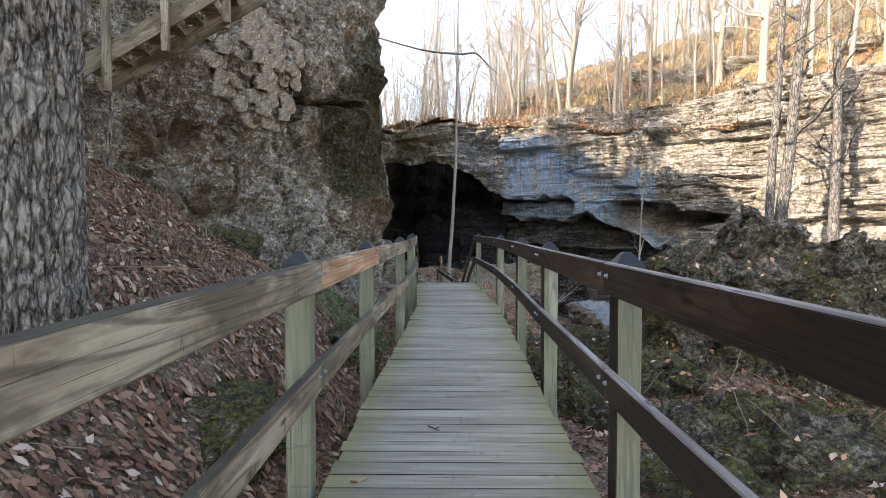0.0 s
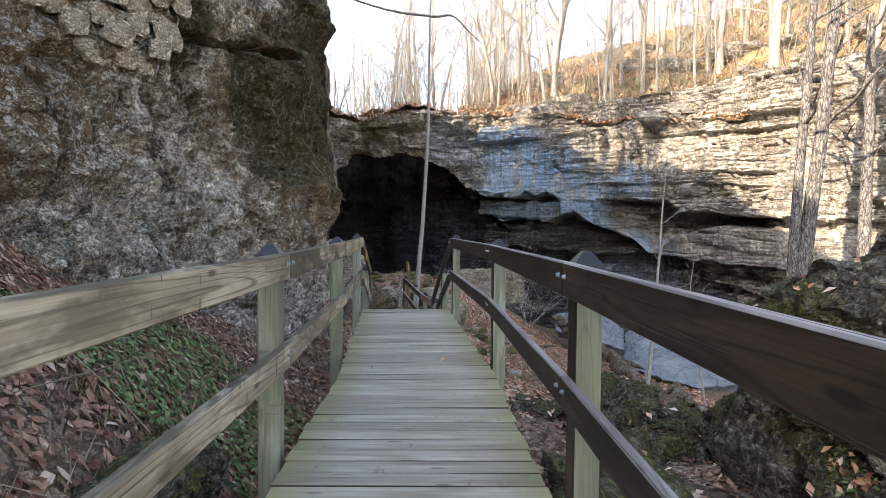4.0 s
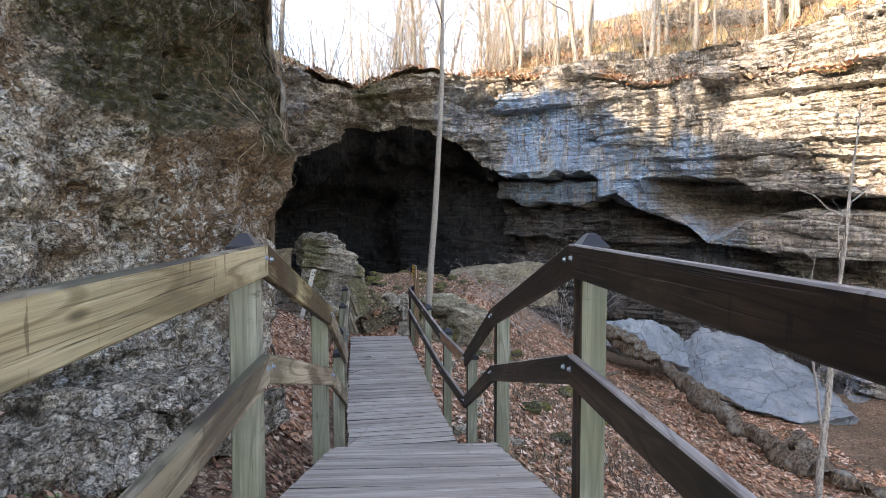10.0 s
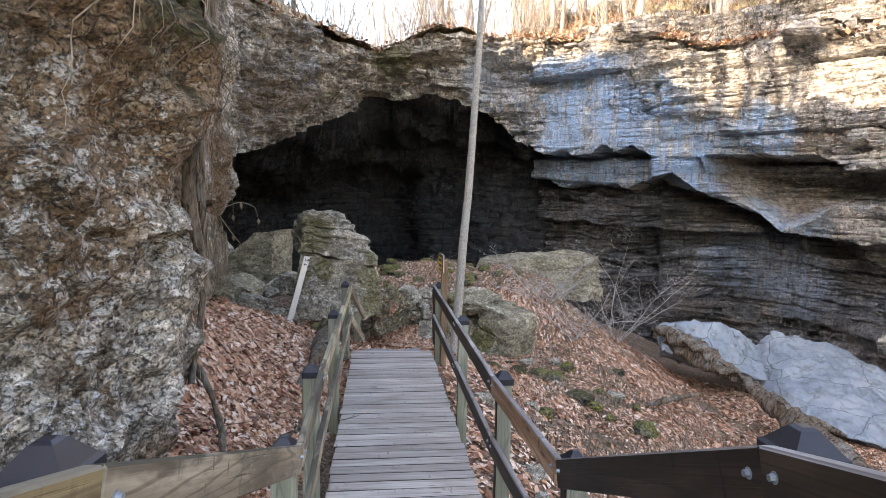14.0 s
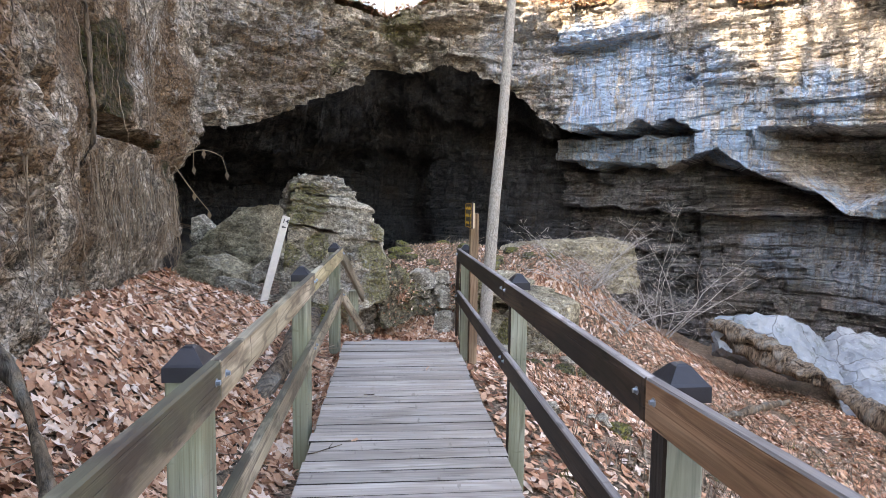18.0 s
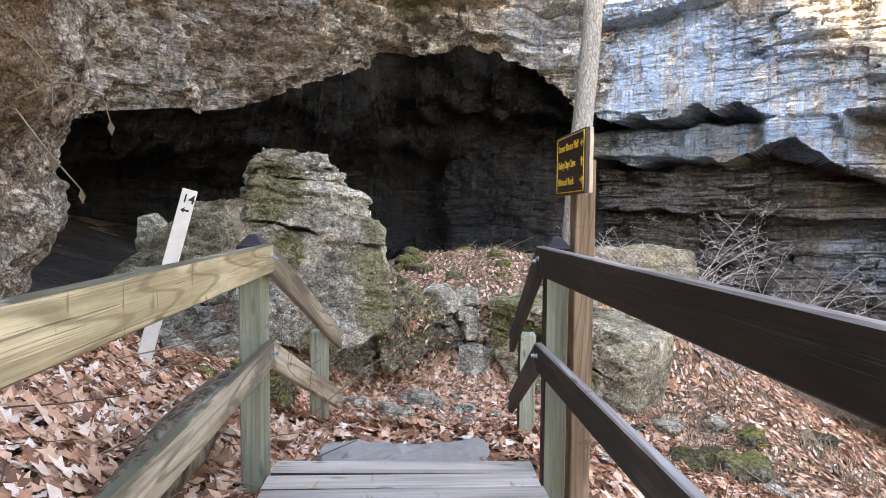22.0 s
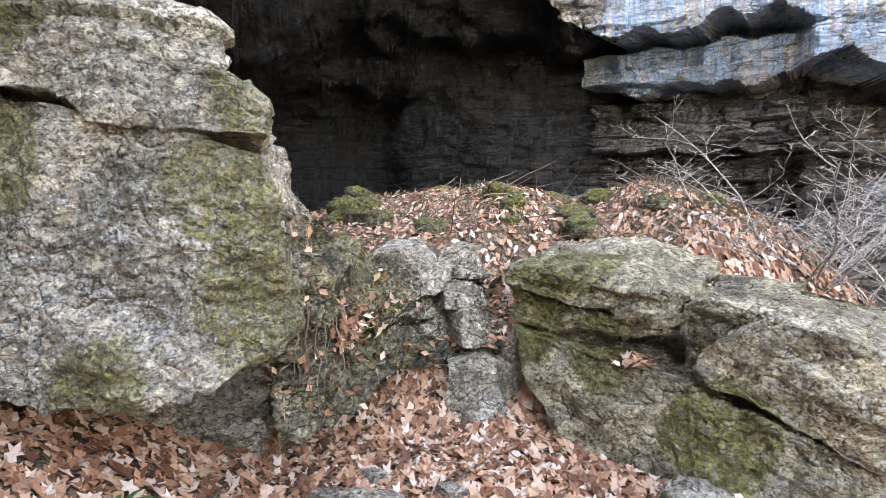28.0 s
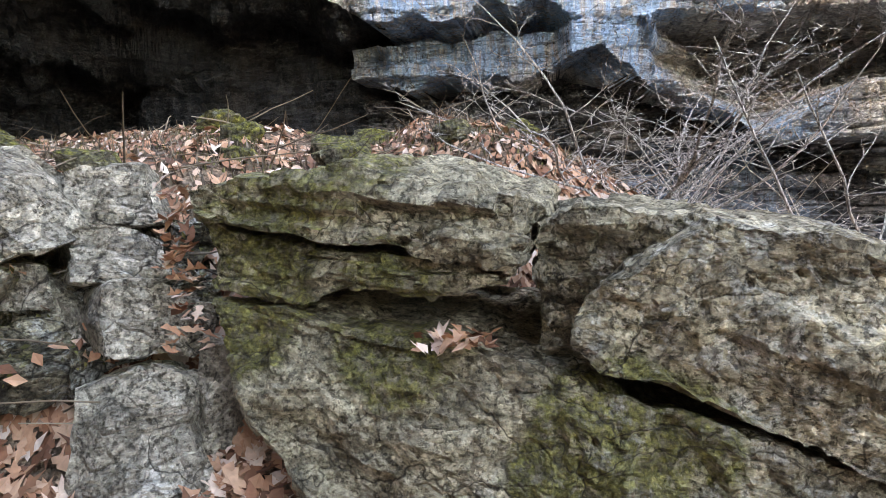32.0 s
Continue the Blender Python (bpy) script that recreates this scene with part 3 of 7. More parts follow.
def wood_material(name, dark, mid, light, green=0.0, rough=0.8, stain=0.5, ends=0.0, figure=95.0):
    """Weathered treated timber; the grain runs along each piece's own x."""
    n = Nodes(name, rough)
    v = n.shifted()
    grain = n.noise(1.0, 4, 0.6, n.stretch((1.5, 60, 60), v), 0.2)
    soft = tuple(0.6 * a + 0.4 * b for a, b in zip(mid, dark))
    col = n.ramp(n.noise(1.0, 3, 0.5, n.stretch((1.3, 7, 7), v)), [(0.38, soft), (0.5, mid), (0.62, light)])
    arch = n.calc("SINE", n.calc("MULTIPLY", n.noise(1.0, 1.5, 0.4, n.stretch((0.40, 5.0, 5.0), v)), figure))
    col = n.mix(n.ramp(arch, [(0.70, 0.0), (0.97, 0.6)]), col, dark)
    col = n.mix(0.85, col, n.ramp(grain, [(0.36, 0.72), (0.5, 1.0), (0.64, 1.16)]), "MULTIPLY")
    col = n.mix(n.calc("MULTIPLY", n.ramp(n.noise(1.0, 3, 0.6, n.stretch((24, 5, 5), v)), [(0.62, 0.0), (0.66, 0.8)]), n.ramp(n.noise(3.0, 2, 0.5, v), [(0.5, 0.0), (0.56, 1.0)])), col, dark)
    check = n.noise(1.0, 2, 0.5, n.stretch((1.6, 90, 90), v))
    col = n.mix(n.ramp(check, [(0.27, 0.9), (0.31, 0.0)]), col, tuple(c * 0.3 for c in dark))
    knot = n.cells(1.0, n.stretch((2.6, 9, 9), v))
    col = n.mix(n.ramp(knot, [(0.07, 0.9), (0.14, 0.0)]), col, tuple(c * 0.7 for c in dark))
    col = n.mix(n.calc("MULTIPLY", n.ramp(n.noise(2.6, 5, 0.65, n.stretch((0.5, 1.6, 1.6), v)), [(0.5 - 0.08 * (stain > 0.9), 0.0), (0.58 - 0.08 * (stain > 0.9), 1.0)]), stain), col, dark)
    if green:
        col = n.mix(n.calc("MULTIPLY", n.ramp(n.noise(1.7, 4, 0.6, v), [(0.38, 0.0), (0.62, 1.0)]), green), col, (0.20, 0.215, 0.12))
    if ends:
        s = n.t.nodes.new("ShaderNodeSeparateXYZ")
        n.put(n.obj, s.inputs[0])
        e = n.calc("ADD", n.calc("ABSOLUTE", s.outputs[0]), n.calc("MULTIPLY", n.noise(3.0, 4, 0.6, v), 0.25))
        col = n.mix(n.ramp(e, [(0.50, 0.0), (0.74, ends)]), col, (0.21, 0.20, 0.075))
    tone = n.ramp(n.random(), [(0.0, 0.78), (1.0, 1.12)])
    col = n.mix(1.0, col, tone, "MULTIPLY")
    n.bump(grain, 0.004, 0.8)
    n.bump(n.ramp(n.noise(1.0, 2, 0.5, n.stretch((1.2, 60, 60), v)), [(0.34, 0.0), (0.40, 1.0)]), 0.004, 0.6)
    return n.done(col)


deck_wood = wood_material("grey_deck_timber", (0.235, 0.205, 0.158), (0.37, 0.333, 0.265), (0.44, 0.40, 0.325), 0.12, 0.75, 0.25, 0.75, 30.0)
lower_deck_wood = wood_material("mauve_grey_deck_timber", (0.235, 0.20, 0.168), (0.375, 0.33, 0.285), (0.44, 0.395, 0.345), 0.0, 0.75, 0.25, 0.0, 30.0)
post_wood = wood_material("green_treated_post_timber", (0.14, 0.145, 0.105), (0.245, 0.25, 0.185), (0.36, 0.365, 0.285), 0.5, 0.75, 0.35)
pink_rail_wood = wood_material("newer_pinkish_rail_timber", (0.22, 0.115, 0.062), (0.50, 0.30, 0.175), (0.64, 0.43, 0.275), 0.0, 0.7, 0.1)
pale_rail_wood = wood_material("pale_yellow_rail_timber", (0.16, 0.12, 0.06), (0.47, 0.39, 0.225), (0.60, 0.52, 0.325), 0.15, 0.7, 0.3)
stained_rail_wood = wood_material("stained_olive_rail_timber", (0.065, 0.038, 0.018), (0.28, 0.205, 0.10), (0.44, 0.355, 0.19), 0.2, 0.7, 1.0)
mottled_rail_wood = wood_material("mottled_dark_rail_timber", (0.055, 0.042, 0.030), (0.24, 0.195, 0.14), (0.42, 0.36, 0.26), 0.3, 0.7, 1.0)
rail_wood = wood_material("brown_weathered_rail_timber", (0.085, 0.062, 0.042), (0.36, 0.295, 0.205), (0.52, 0.445, 0.325), 0.2, 0.7, 0.7)
brown_rail_wood = wood_material("red_brown_rail_timber", (0.024, 0.013, 0.009), (0.085, 0.050, 0.034), (0.15, 0.095, 0.066), 0.0, 0.65, 0.2)
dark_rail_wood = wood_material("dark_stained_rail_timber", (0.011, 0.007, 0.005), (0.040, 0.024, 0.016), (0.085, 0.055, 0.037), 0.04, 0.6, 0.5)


# top of the right rails: pale wear with the sky's sheen put into colour
worn_sheen_wood = wood_material("pale_worn_sky_sheen_timber", (0.13, 0.11, 0.095), (0.25, 0.225, 0.205), (0.36, 0.335, 0.31), 0.0, 0.6, 0.3)


def bark_material(name, dark, light, scale=1.0, long=3.2, net=0.8):
    n = Nodes(name, 0.95)
    v = n.stretch((13 * scale, 13 * scale, long * scale))
    plates = n.noise(1.6, 5, 0.7, v, 0.6)
    col = n.ramp(plates, [(0.40, dark), (0.5, tuple(0.5 * (a + b) for a, b in zip(dark, light))), (0.6, light)])
    col = n.mix(n.ramp(n.noise(3, 4, 0.6), [(0.5, 0.0), (0.7, 0.5)]), col, (0.30, 0.31, 0.28))
    furrow = n.ramp(n.cells(1.0, n.stretch((9 * scale, 9 * scale, 2.6 * scale), n.warped(0.12)), "DISTANCE_TO_EDGE"), [(0.02, 0.0), (0.16, 1.0)])
    col = n.mix(net, col, n.ramp(furrow, [(0.0, 0.30), (0.7, 1.1)]), "MULTIPLY")
    n.bump(furrow, 0.03 / scale, net)
    n.bump(plates, 0.03 / scale, 0.8)
    n.bump(n.noise(60, 4, 0.7), 0.005, 0.7)
    return n.done(col)


bark = bark_material("furrowed_grey_bark", (0.045, 0.036, 0.028), (0.37, 0.33, 0.28), 1.9)
thin_bark = bark_material("smooth_grey_bark", (0.22, 0.20, 0.17), (0.45, 0.425, 0.38), 2.2, 3.2, 0.3)
slim_bark = bark_material("plated_grey_bark", (0.20, 0.175, 0.145), (0.44, 0.41, 0.36), 4.2, 5.0, 0.3)
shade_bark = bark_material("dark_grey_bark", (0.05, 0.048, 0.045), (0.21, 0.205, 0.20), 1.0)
twig_bark = bark_material("pale_twig_bark", (0.36, 0.32, 0.28), (0.62, 0.58, 0.53), 3.0)
log_wood = bark_material("rotting_log_wood", (0.030, 0.022, 0.015), (0.20, 0.15, 0.10), 0.8, 3.2, 0.25)


def plain(name, colour, rough, metal=0.0, wear=0.25):
    n = Nodes(name, rough, metal)
    col = n.mix(wear, colour, n.ramp(n.noise(18, 5, 0.65), [(0.3, 0.35), (0.7, 1.0)]), "MULTIPLY")
    n.bump(n.noise(60, 3, 0.6), 0.001, 0.5)
    return n.done(col, n.ramp(n.noise(9, 4, 0.6), [(0.3, rough * 0.8), (0.7, min(rough * 1.15, 1.0))]))


cap_black = plain("black_plastic_post_cap", (0.022, 0.022, 0.026), 0.38)
bolt_steel = plain("galvanised_bolt_steel", (0.36, 0.42, 0.47), 0.45, 0.8)
board_side_dark = plain("dark_board_sides", (0.030, 0.027, 0.020), 0.95)
sign_brown = plain("dark_brown_sign_paint", (0.040, 0.022, 0.014), 0.55)
sign_yellow = plain("yellow_sign_lettering", (0.75, 0.46, 0.045), 0.55, 0, 0.1)
sign_edge = plain("pale_plywood_edge", (0.55, 0.43, 0.30), 0.8)
white_paint = plain("white_marker_paint", (0.66, 0.62, 0.54), 0.7)
black_paint = plain("black_marker_paint", (0.015, 0.015, 0.015), 0.6)
concrete = plain("grey_concrete_step", (0.29, 0.27, 0.245), 0.9, 0, 0.5)
brown_post = wood_material("brown_sign_post_timber", (0.12, 0.07, 0.04), (0.22, 0.14, 0.08), (0.31, 0.21, 0.13), 0.0, 0.75, 0.3)

# ---- the plan ----
def centre_x(y):
    """The line of the boardwalk."""
    return np.interp(y, (-6, 0, 4, 7, 9, 11, 12.9, 15.1, 17.1, 18.4, 23.4, 26, 29), (0.05, 0.05, 0.09, 0.18, 0.22, 0.14, 0.06, 0.02, -0.12, -0.31, -0.88, -0.9, -0.9))


def deck_z(y):
    return np.interp(y, (-6, 12.9, 15.1, 17.0, 23.4), (0.0, 0.0, -0.62, -1.48, -1.48))


def ground_z(x, y):
    """The gully floor: heights at four lines along the walk, joined across it."""
    x, y = np.asarray(x, float), np.asarray(y, float)
    c = np.interp(y, (-6, 6, 12, 15, 17.5, 21, 23.4, 24.4, 25.5, 26.5, 27.4, 28.5, 29.4, 29.9, 30.5, 31, 33, 36, 41, 52), (-0.9, -0.85, -1.0, -1.35, -1.8, -1.85, -1.66, -1.72, -2.22, -2.55, -2.80, -2.84, -2.78, -2.55, -1.95, -1.66, -1.14, -1.6, -2.6, -3.2))
    l = np.interp(y, (-6, 4, 7.5, 9.5, 11.5, 13.5, 15, 17, 20, 24, 26, 27.6, 31, 36, 45), (0.5, 0.75, 0.85, 0.4, -0.05, -0.25, -0.5, -0.75, -0.8, -0.85, -1.45, -2.2, -1.7, -1.9, -2.8))
    ll = np.interp(y, (-6, 8, 10, 12, 14, 18, 24, 28, 45), (2.0, 2.3, 2.0, 1.0, 0.4, -0.2, -0.6, -1.7, -2.8))
    r = np.interp(y, (-6, 5, 9, 12, 16, 20, 26, 29.5, 32, 36, 45), (-1.3, -0.75, -0.9, -1.7, -2.6, -2.9, -3.1, -2.95, -2.3, -1.95, -3.2))
    f = np.interp(y, (-6, 8, 12, 20, 30, 45), (-1.6, -2.4, -3.6, -4.7, -5.2, -5.4))
    d = x - centre_x(y)
    knots = (-5.5, -3.0, -0.75, 0.75, 4.0, 9.5, 12.5)
    vals = (ll, l, c, c, r, f, f - 0.75)
    z = np.where(d <= knots[0], ll + (knots[0] - d) * 0.25, 0.0)
    for a, b, va, vb in zip(knots, knots[1:], vals, vals[1:]):
        u = np.clip((d - a) / (b - a), 0, 1)
        z = np.where((d > a) & (d <= b), va + (vb - va) * (u * u * (3 - 2 * u) * 0.4 + u * 0.6), z)
    z = np.where(d > knots[-1], f - 0.75 + np.clip(d - 17, 0, 30) * 0.12, z)
    p = stack3(x, y, 0 * x)
    z = z + 0.47 * np.exp(-((x - 1.0) / 1.9) ** 2 - ((y - 31.9) / 1.5) ** 2) + 0.75 * np.exp(-((x - 2.5) / 1.15) ** 4 - ((y - 31.5) / 1.5) ** 4)
    z = z + 0.36 * np.exp(-((x + 1.95) / 0.55) ** 2 - ((y - 17.0) / 0.9) ** 2)
    flat = np.clip((np.abs(d) - 0.6) / 1.5, 0.25, 1)
    return z + fbm(p, 1.8, 4, 3) * 0.13 * flat + fbm(p, 0.45, 3, 9) * 0.035


def axis(spans):
    """Grid lines with a step of their own in each span (start, end, step)."""
    out = [np.arange(a, b, s) for a, b, s in spans]
    return np.concatenate(out + [[spans[-1][1]]])


# the ground, one sheet out to the far distance
gx = axis([(-400, -40, 40), (-40, -12, 2), (-12, -5, 0.25), (-5, 4, 0.11), (4, 12, 0.2), (12, 30, 0.6), (30, 60, 5), (60, 400, 40)])
gy = axis([(-400, -40, 40), (-40, -8, 2), (-8, 0, 0.25), (0, 34, 0.11), (34, 46, 0.25), (46, 60, 1), (60, 100, 8), (100, 400, 50)])
X, Y = np.meshgrid(gx, gy)
ground = tagged(sheet("ground", stack3(X, Y, ground_z(X, Y)), litter), "gully floor of earth and brown leaf litter", "ground", kind="structure")

# left cliff: plan line, with the foot and the face pushed in and out by noise
LEFT = spline([(-8.5, -14), (-7.5, -4), (-6.9, 3), (-6.3, 8), (-5.5, 10.3), (-4.7, 11.7), (-3.85, 13.5), (-3.5, 14.6), (-2.95, 15.75), (-2.3, 16.8), (-2.0, 17.7), (-1.95, 18.5), (-2.5, 19.6), (-3.2, 21.0), (-3.7, 22.2), (-3.82, 23.2), (-4.02, 24.2), (-4.25, 24.8), (-4.8, 26.0), (-5.3, 26.9), (-6.2, 27.6), (-9.5, 28.6)], 4000)
step_s = np.where((LEFT[:, 1] > 9.8) & (LEFT[:, 1] < 27.2), 0.042, 0.22)
keep_s = np.cumsum(np.concatenate(([0], np.linalg.norm(np.diff(LEFT, axis=0), axis=1) / step_s[1:]))).astype(int)
LEFT = LEFT[np.concatenate(([True], np.diff(keep_s) > 0))]
LEFT_Z = axis([(-3, -1.6, 0.2), (-1.6, 4.6, 0.05), (4.6, 6.5, 0.08)])
LEFT_Z = np.concatenate((LEFT_Z, axis([(6.7, 9.5, 0.2)])))
LEFT_TOP = 9.5
zs = LEFT_Z
nrm = np.gradient(LEFT, axis=0)
nrm = np.stack((nrm[:, 1], -nrm[:, 0]), 1)
nrm /= np.linalg.norm(nrm, axis=1, keepdims=True)
P = stack3(LEFT[None, :, 0], LEFT[None, :, 1], zs[:, None])
out = fbm(P, 2.6, 3, 21) * 0.28 + lumps(P, 1.3, 22) * 0.16 + lumps(P * np.array((1, 1, 1.6)), 0.45, 24) * 0.035 + fbm(P, 0.2, 3, 23) * 0.018 + 0.1
out = out - creases(P * np.array((1, 1, 0.4)), 2.4, 0.035, 31) * 0.22 - creases(P * np.array((0.5, 0.5, 1.2)), 1.8, 0.03, 32) * 0.12 + ledges(P, 0.9, 0.10, 41) * np.clip(fbm(P, 3, 2, 43) + 0.4, 0, 1)
out = out + ledges(P, 0.15, 0.035, 44, 1.8, 0.32) * np.clip(fbm(P, 1.6, 2, 45) + 0.6, 0.1, 1)
out = out + np.round(fbm(P, 0.95, 3, 48) * 3) / 3 * 0.17 + np.round(fbm(P * np.array((1, 1, 1.5)), 0.36, 3, 49) * 2.5) / 2.5 * 0.06
out = out * np.interp(P[..., 1], (20.4, 21.6, 24.6, 25.2), (1, 0.4, 0.4, 0.8))
CRACKS = (((13.5, 3.6), (13.5, 3.0), (13.6, 2.5), (13.85, 1.75), (14.0, 1.45), (13.6, 1.15), (13.6, 0.7), (13.4, 0.3)), ((14.5, 3.4), (14.48, 3.0), (14.3, 2.55), (13.95, 1.6)), ((12.6, 4.3), (13.9, 4.25), (15.6, 4.5), (16.8, 4.7)), ((13.9, 4.25), (14.0, 3.7), (14.3, 3.3)), ((22.15, -1.0), (22.1, 0.6), (22.3, 1.6), (22.2, 4.5)), ((22.2, 0.85), (23.4, 0.8), (24.6, 0.7)))
out = out - carved(P[..., 1] + fbm(P, 0.3, 2, 46) * 0.04, P[..., 2] + fbm(P, 0.3, 2, 47) * 0.04, CRACKS, 0.11) * np.where(P[..., 1] > 21, 0.7, 0.6)
out = out - np.clip(0.9 - (P[..., 2] + 1.0), 0, 1.2) * 0.25 + np.clip(P[..., 1] - 24.8, 0, 1) * (0.15 + np.clip(P[..., 2] - 0.2, 0, 1) * 0.4)
P[..., 0] += nrm[None, :, 0] * out
P[..., 1] += nrm[None, :, 1] * out
wall_left = tagged(sheet("wall_left", P, cliff_rock, sharp=38), "tall grey limestone cliff with lichen, moss and cracks", "cliff", kind="structure")

# head wall over the cave: lip line with its height, face above, ceiling behind
LIP = spline([(-4.2, 23.2, 1.2), (-4.9, 25.8, 1.1), (-5.6, 27.2, 1.2), (-6.9, 29.2, 1.45), (-8.4, 33, 1.9), (-8.2, 35.6, 2.45), (-7.3, 37.9, 2.9), (-6.1, 39.4, 3.9), (-4.8, 40.8, 4.75), (-3.9, 42.2, 5.3), (-3.45, 42.9, 6.15), (-2.7, 42.8, 5.85), (-1.1, 42.2, 6.15), (0.4, 42.6, 5.95), (1.9, 43.1, 5.45), (2.8, 43.3, 4.8), (3.5, 43.3, 4.15), (4.8, 43.0, 3.4)], 640)
u = np.linspace(0, 1, 130)[:, None]
HEAD_TOP = np.where(LIP[:, 1] < 36.0, 9.5, np.interp(LIP[:, 0], (-8.2, -6.9, -4.9, -3.5, -2.4, -1.2, 0.4, 5), (9.3, 8.5, 8.0, 8.0, 8.3, 8.6, 8.9, 8.9)))
top = HEAD_TOP[None, :]
P = stack3(LIP[None, :, 0], LIP[None, :, 1], LIP[None, :, 2] + (top - LIP[None, :, 2]) * u)
n2 = np.gradient(LIP[:, :2], axis=0)
n2 = np.stack((n2[:, 1], -n2[:, 0]), 1)
n2 /= np.linalg.norm(n2, axis=1, keepdims=True)
run = np.concatenate(([0], np.cumsum(np.linalg.norm(np.diff(LIP[:, :2], axis=0), axis=1))))[None, :] + 0 * P[..., 2]
bedded = np.interp(LIP[:, 0] + 100 * (LIP[:, 1] < 39), (-5.0, -3.4, 5, 60, 110), (0.25, 1.0, 1.0, 0.2, 0.2))[None, :]
out = fbm(P, 2.5, 4, 51) * 0.35 + lumps(P, 1.1, 52) * 0.22 + (np.round(fbm(P, 0.9, 3, 54) * 3) / 3 * 0.22 + np.round(fbm(P * np.array((1, 1, 1.5)), 0.4, 3, 57) * 2.5) / 2.5 * 0.10) * (1.3 - bedded) + fbm(P, 0.25, 3, 55) * 0.05
out = out + bedded * (strata(P, run, 0.45, 1.3, 0.38, 0.26, 61, 0.6) + strata(P, run, 0.17, 0.6, 0.15, 0.10, 62, 0.6)) - creases(P * np.array((1, 1, 0.5)), 1.8, 0.035, 56) * 0.2
out = out + 0.5 * bedded * np.clip((P[..., 2] - (top - 1.3)) / 0.5, 0, 1) - 0.35 * (1 - u) ** 6
P[..., 0] += n2[None, :, 0] * out
P[..., 1] += n2[None, :, 1] * out
P[0, :, 2] += fbm(P[0], 0.9, 3, 53) * 0.18
head_low = P[0].copy()
tagged(sheet("wall_head", P, head_rock, sharp=35), "bedded rock face above the cave mouth", "cliff", kind="structure")

# cave: back wall and ceiling
BACK = spline([(-5.5, 25.4), (-10, 26.5), (-15, 31), (-16, 38), (-13, 45), (-8, 51), (-3.5, 54), (-1.5, 51.2), (1.3, 49.0), (4.4, 47.4), (7.4, 46.4)], 640)
rows = 130
u = np.linspace(0, 1.08, 64)[:, None]
bz = np.interp(np.linspace(0, 1, 640), (0, 0.3, 0.7, 0.9, 1), (1.0, 1.2, 1.6, 4.0, 4.0))
P = stack3(head_low[None, :, 0] * (1 - u) + BACK[None, :, 0] * u, head_low[None, :, 1] * (1 - u) + BACK[None, :, 1] * u, head_low[None, :, 2] * (1 - u) + bz[None, :] * u)
P[..., 2] += (fbm(P, 2.2, 4, 71) * 0.35 + np.round(fbm(P, 2.0, 3, 72) * 3) * 0.16 + np.round(fbm(P, 0.7, 3, 73) * 3) / 3 * 0.12) * np.clip(u * 6, 0, 1)
tagged(sheet("ceiling", P, cave_rock, True, sharp=35), "bedded rock roof of the cave, its shade put into the colour", "ceiling", kind="structure")
u = np.linspace(0, 1, rows)[:, None]
P = stack3(BACK[None, :, 0], BACK[None, :, 1], -5.0 + (bz[None, :] + 7.2) * u)
n3 = np.gradient(BACK, axis=0)
n3 = np.stack((n3[:, 1], -n3[:, 0]), 1)
n3 /= np.linalg.norm(n3, axis=1, keepdims=True)
run = np.concatenate(([0], np.cumsum(np.linalg.norm(np.diff(BACK, axis=0), axis=1))))[None, :] + 0 * P[..., 2]
out = fbm(P, 2.5, 4, 81) * 0.4 + strata(P, run, 0.42, 0.8, 0.22, 0.15, 83) + np.round(fbm(P, 0.6, 3, 84) * 3) / 3 * 0.12
P[..., 0] += n3[None, :, 0] * out
P[..., 1] += n3[None, :, 1] * out
tagged(sheet("wall_cave", P, cave_rock, sharp=35), "blocky back wall inside the cave, its shade put into the colour", "cave wall", kind="structure")

# right cliff: an overhanging brow with recessed beds below it
RIGHT = spline([(3.4, 44.4), (5.0, 43.0), (8.9, 40.1), (11.3, 39.2), (14.4, 36.4), (16.9, 31.6), (21, 27), (26, 20), (31, 10), (34, -4), (36, -14)], 4000)
step_s = np.where(RIGHT[:, 0] < 19, 0.055, 0.16)
keep_s = np.cumsum(np.concatenate(([0], np.linalg.norm(np.diff(RIGHT, axis=0), axis=1) / step_s[1:]))).astype(int)
RIGHT = RIGHT[np.concatenate(([True], np.diff(keep_s) > 0))]
RN = len(RIGHT)
zs = axis([(-6, -3.5, 0.12), (-3.5, 9.0, 0.05)])
yy, xx = RIGHT[None, :, 1], RIGHT[None, :, 0]
P = stack3(xx, yy, zs[:, None])
n4 = np.gradient(RIGHT, axis=0)
n4 = np.stack((n4[:, 1], -n4[:, 0]), 1)
n4 /= np.linalg.norm(n4, axis=1, keepdims=True)
run = np.concatenate(([0], np.cumsum(np.linalg.norm(np.diff(RIGHT, axis=0), axis=1))))[None, :] + 0 * P[..., 2]
wob = 0.05 * fbm(stack3(run, 0, 0), 0.8, 4, 91) + 0.14 * np.round(fbm(stack3(run, 0, 0), 0.7, 3, 98) * 3) / 3
z = P[..., 2]
brow = np.interp(xx, (3.4, 3.6, 4.8, 6.3, 7.4, 8.3, 8.75, 9.0, 10.9, 11.1, 12.4, 13.9, 15, 15.7, 17, 21), (4.3, 4.1, 3.4, 3.35, 3.5, 3.62, 3.3, 3.1, 3.1, 3.2, 3.05, 2.9, 2.35, 2.1, 1.9, 1.6)) + wob
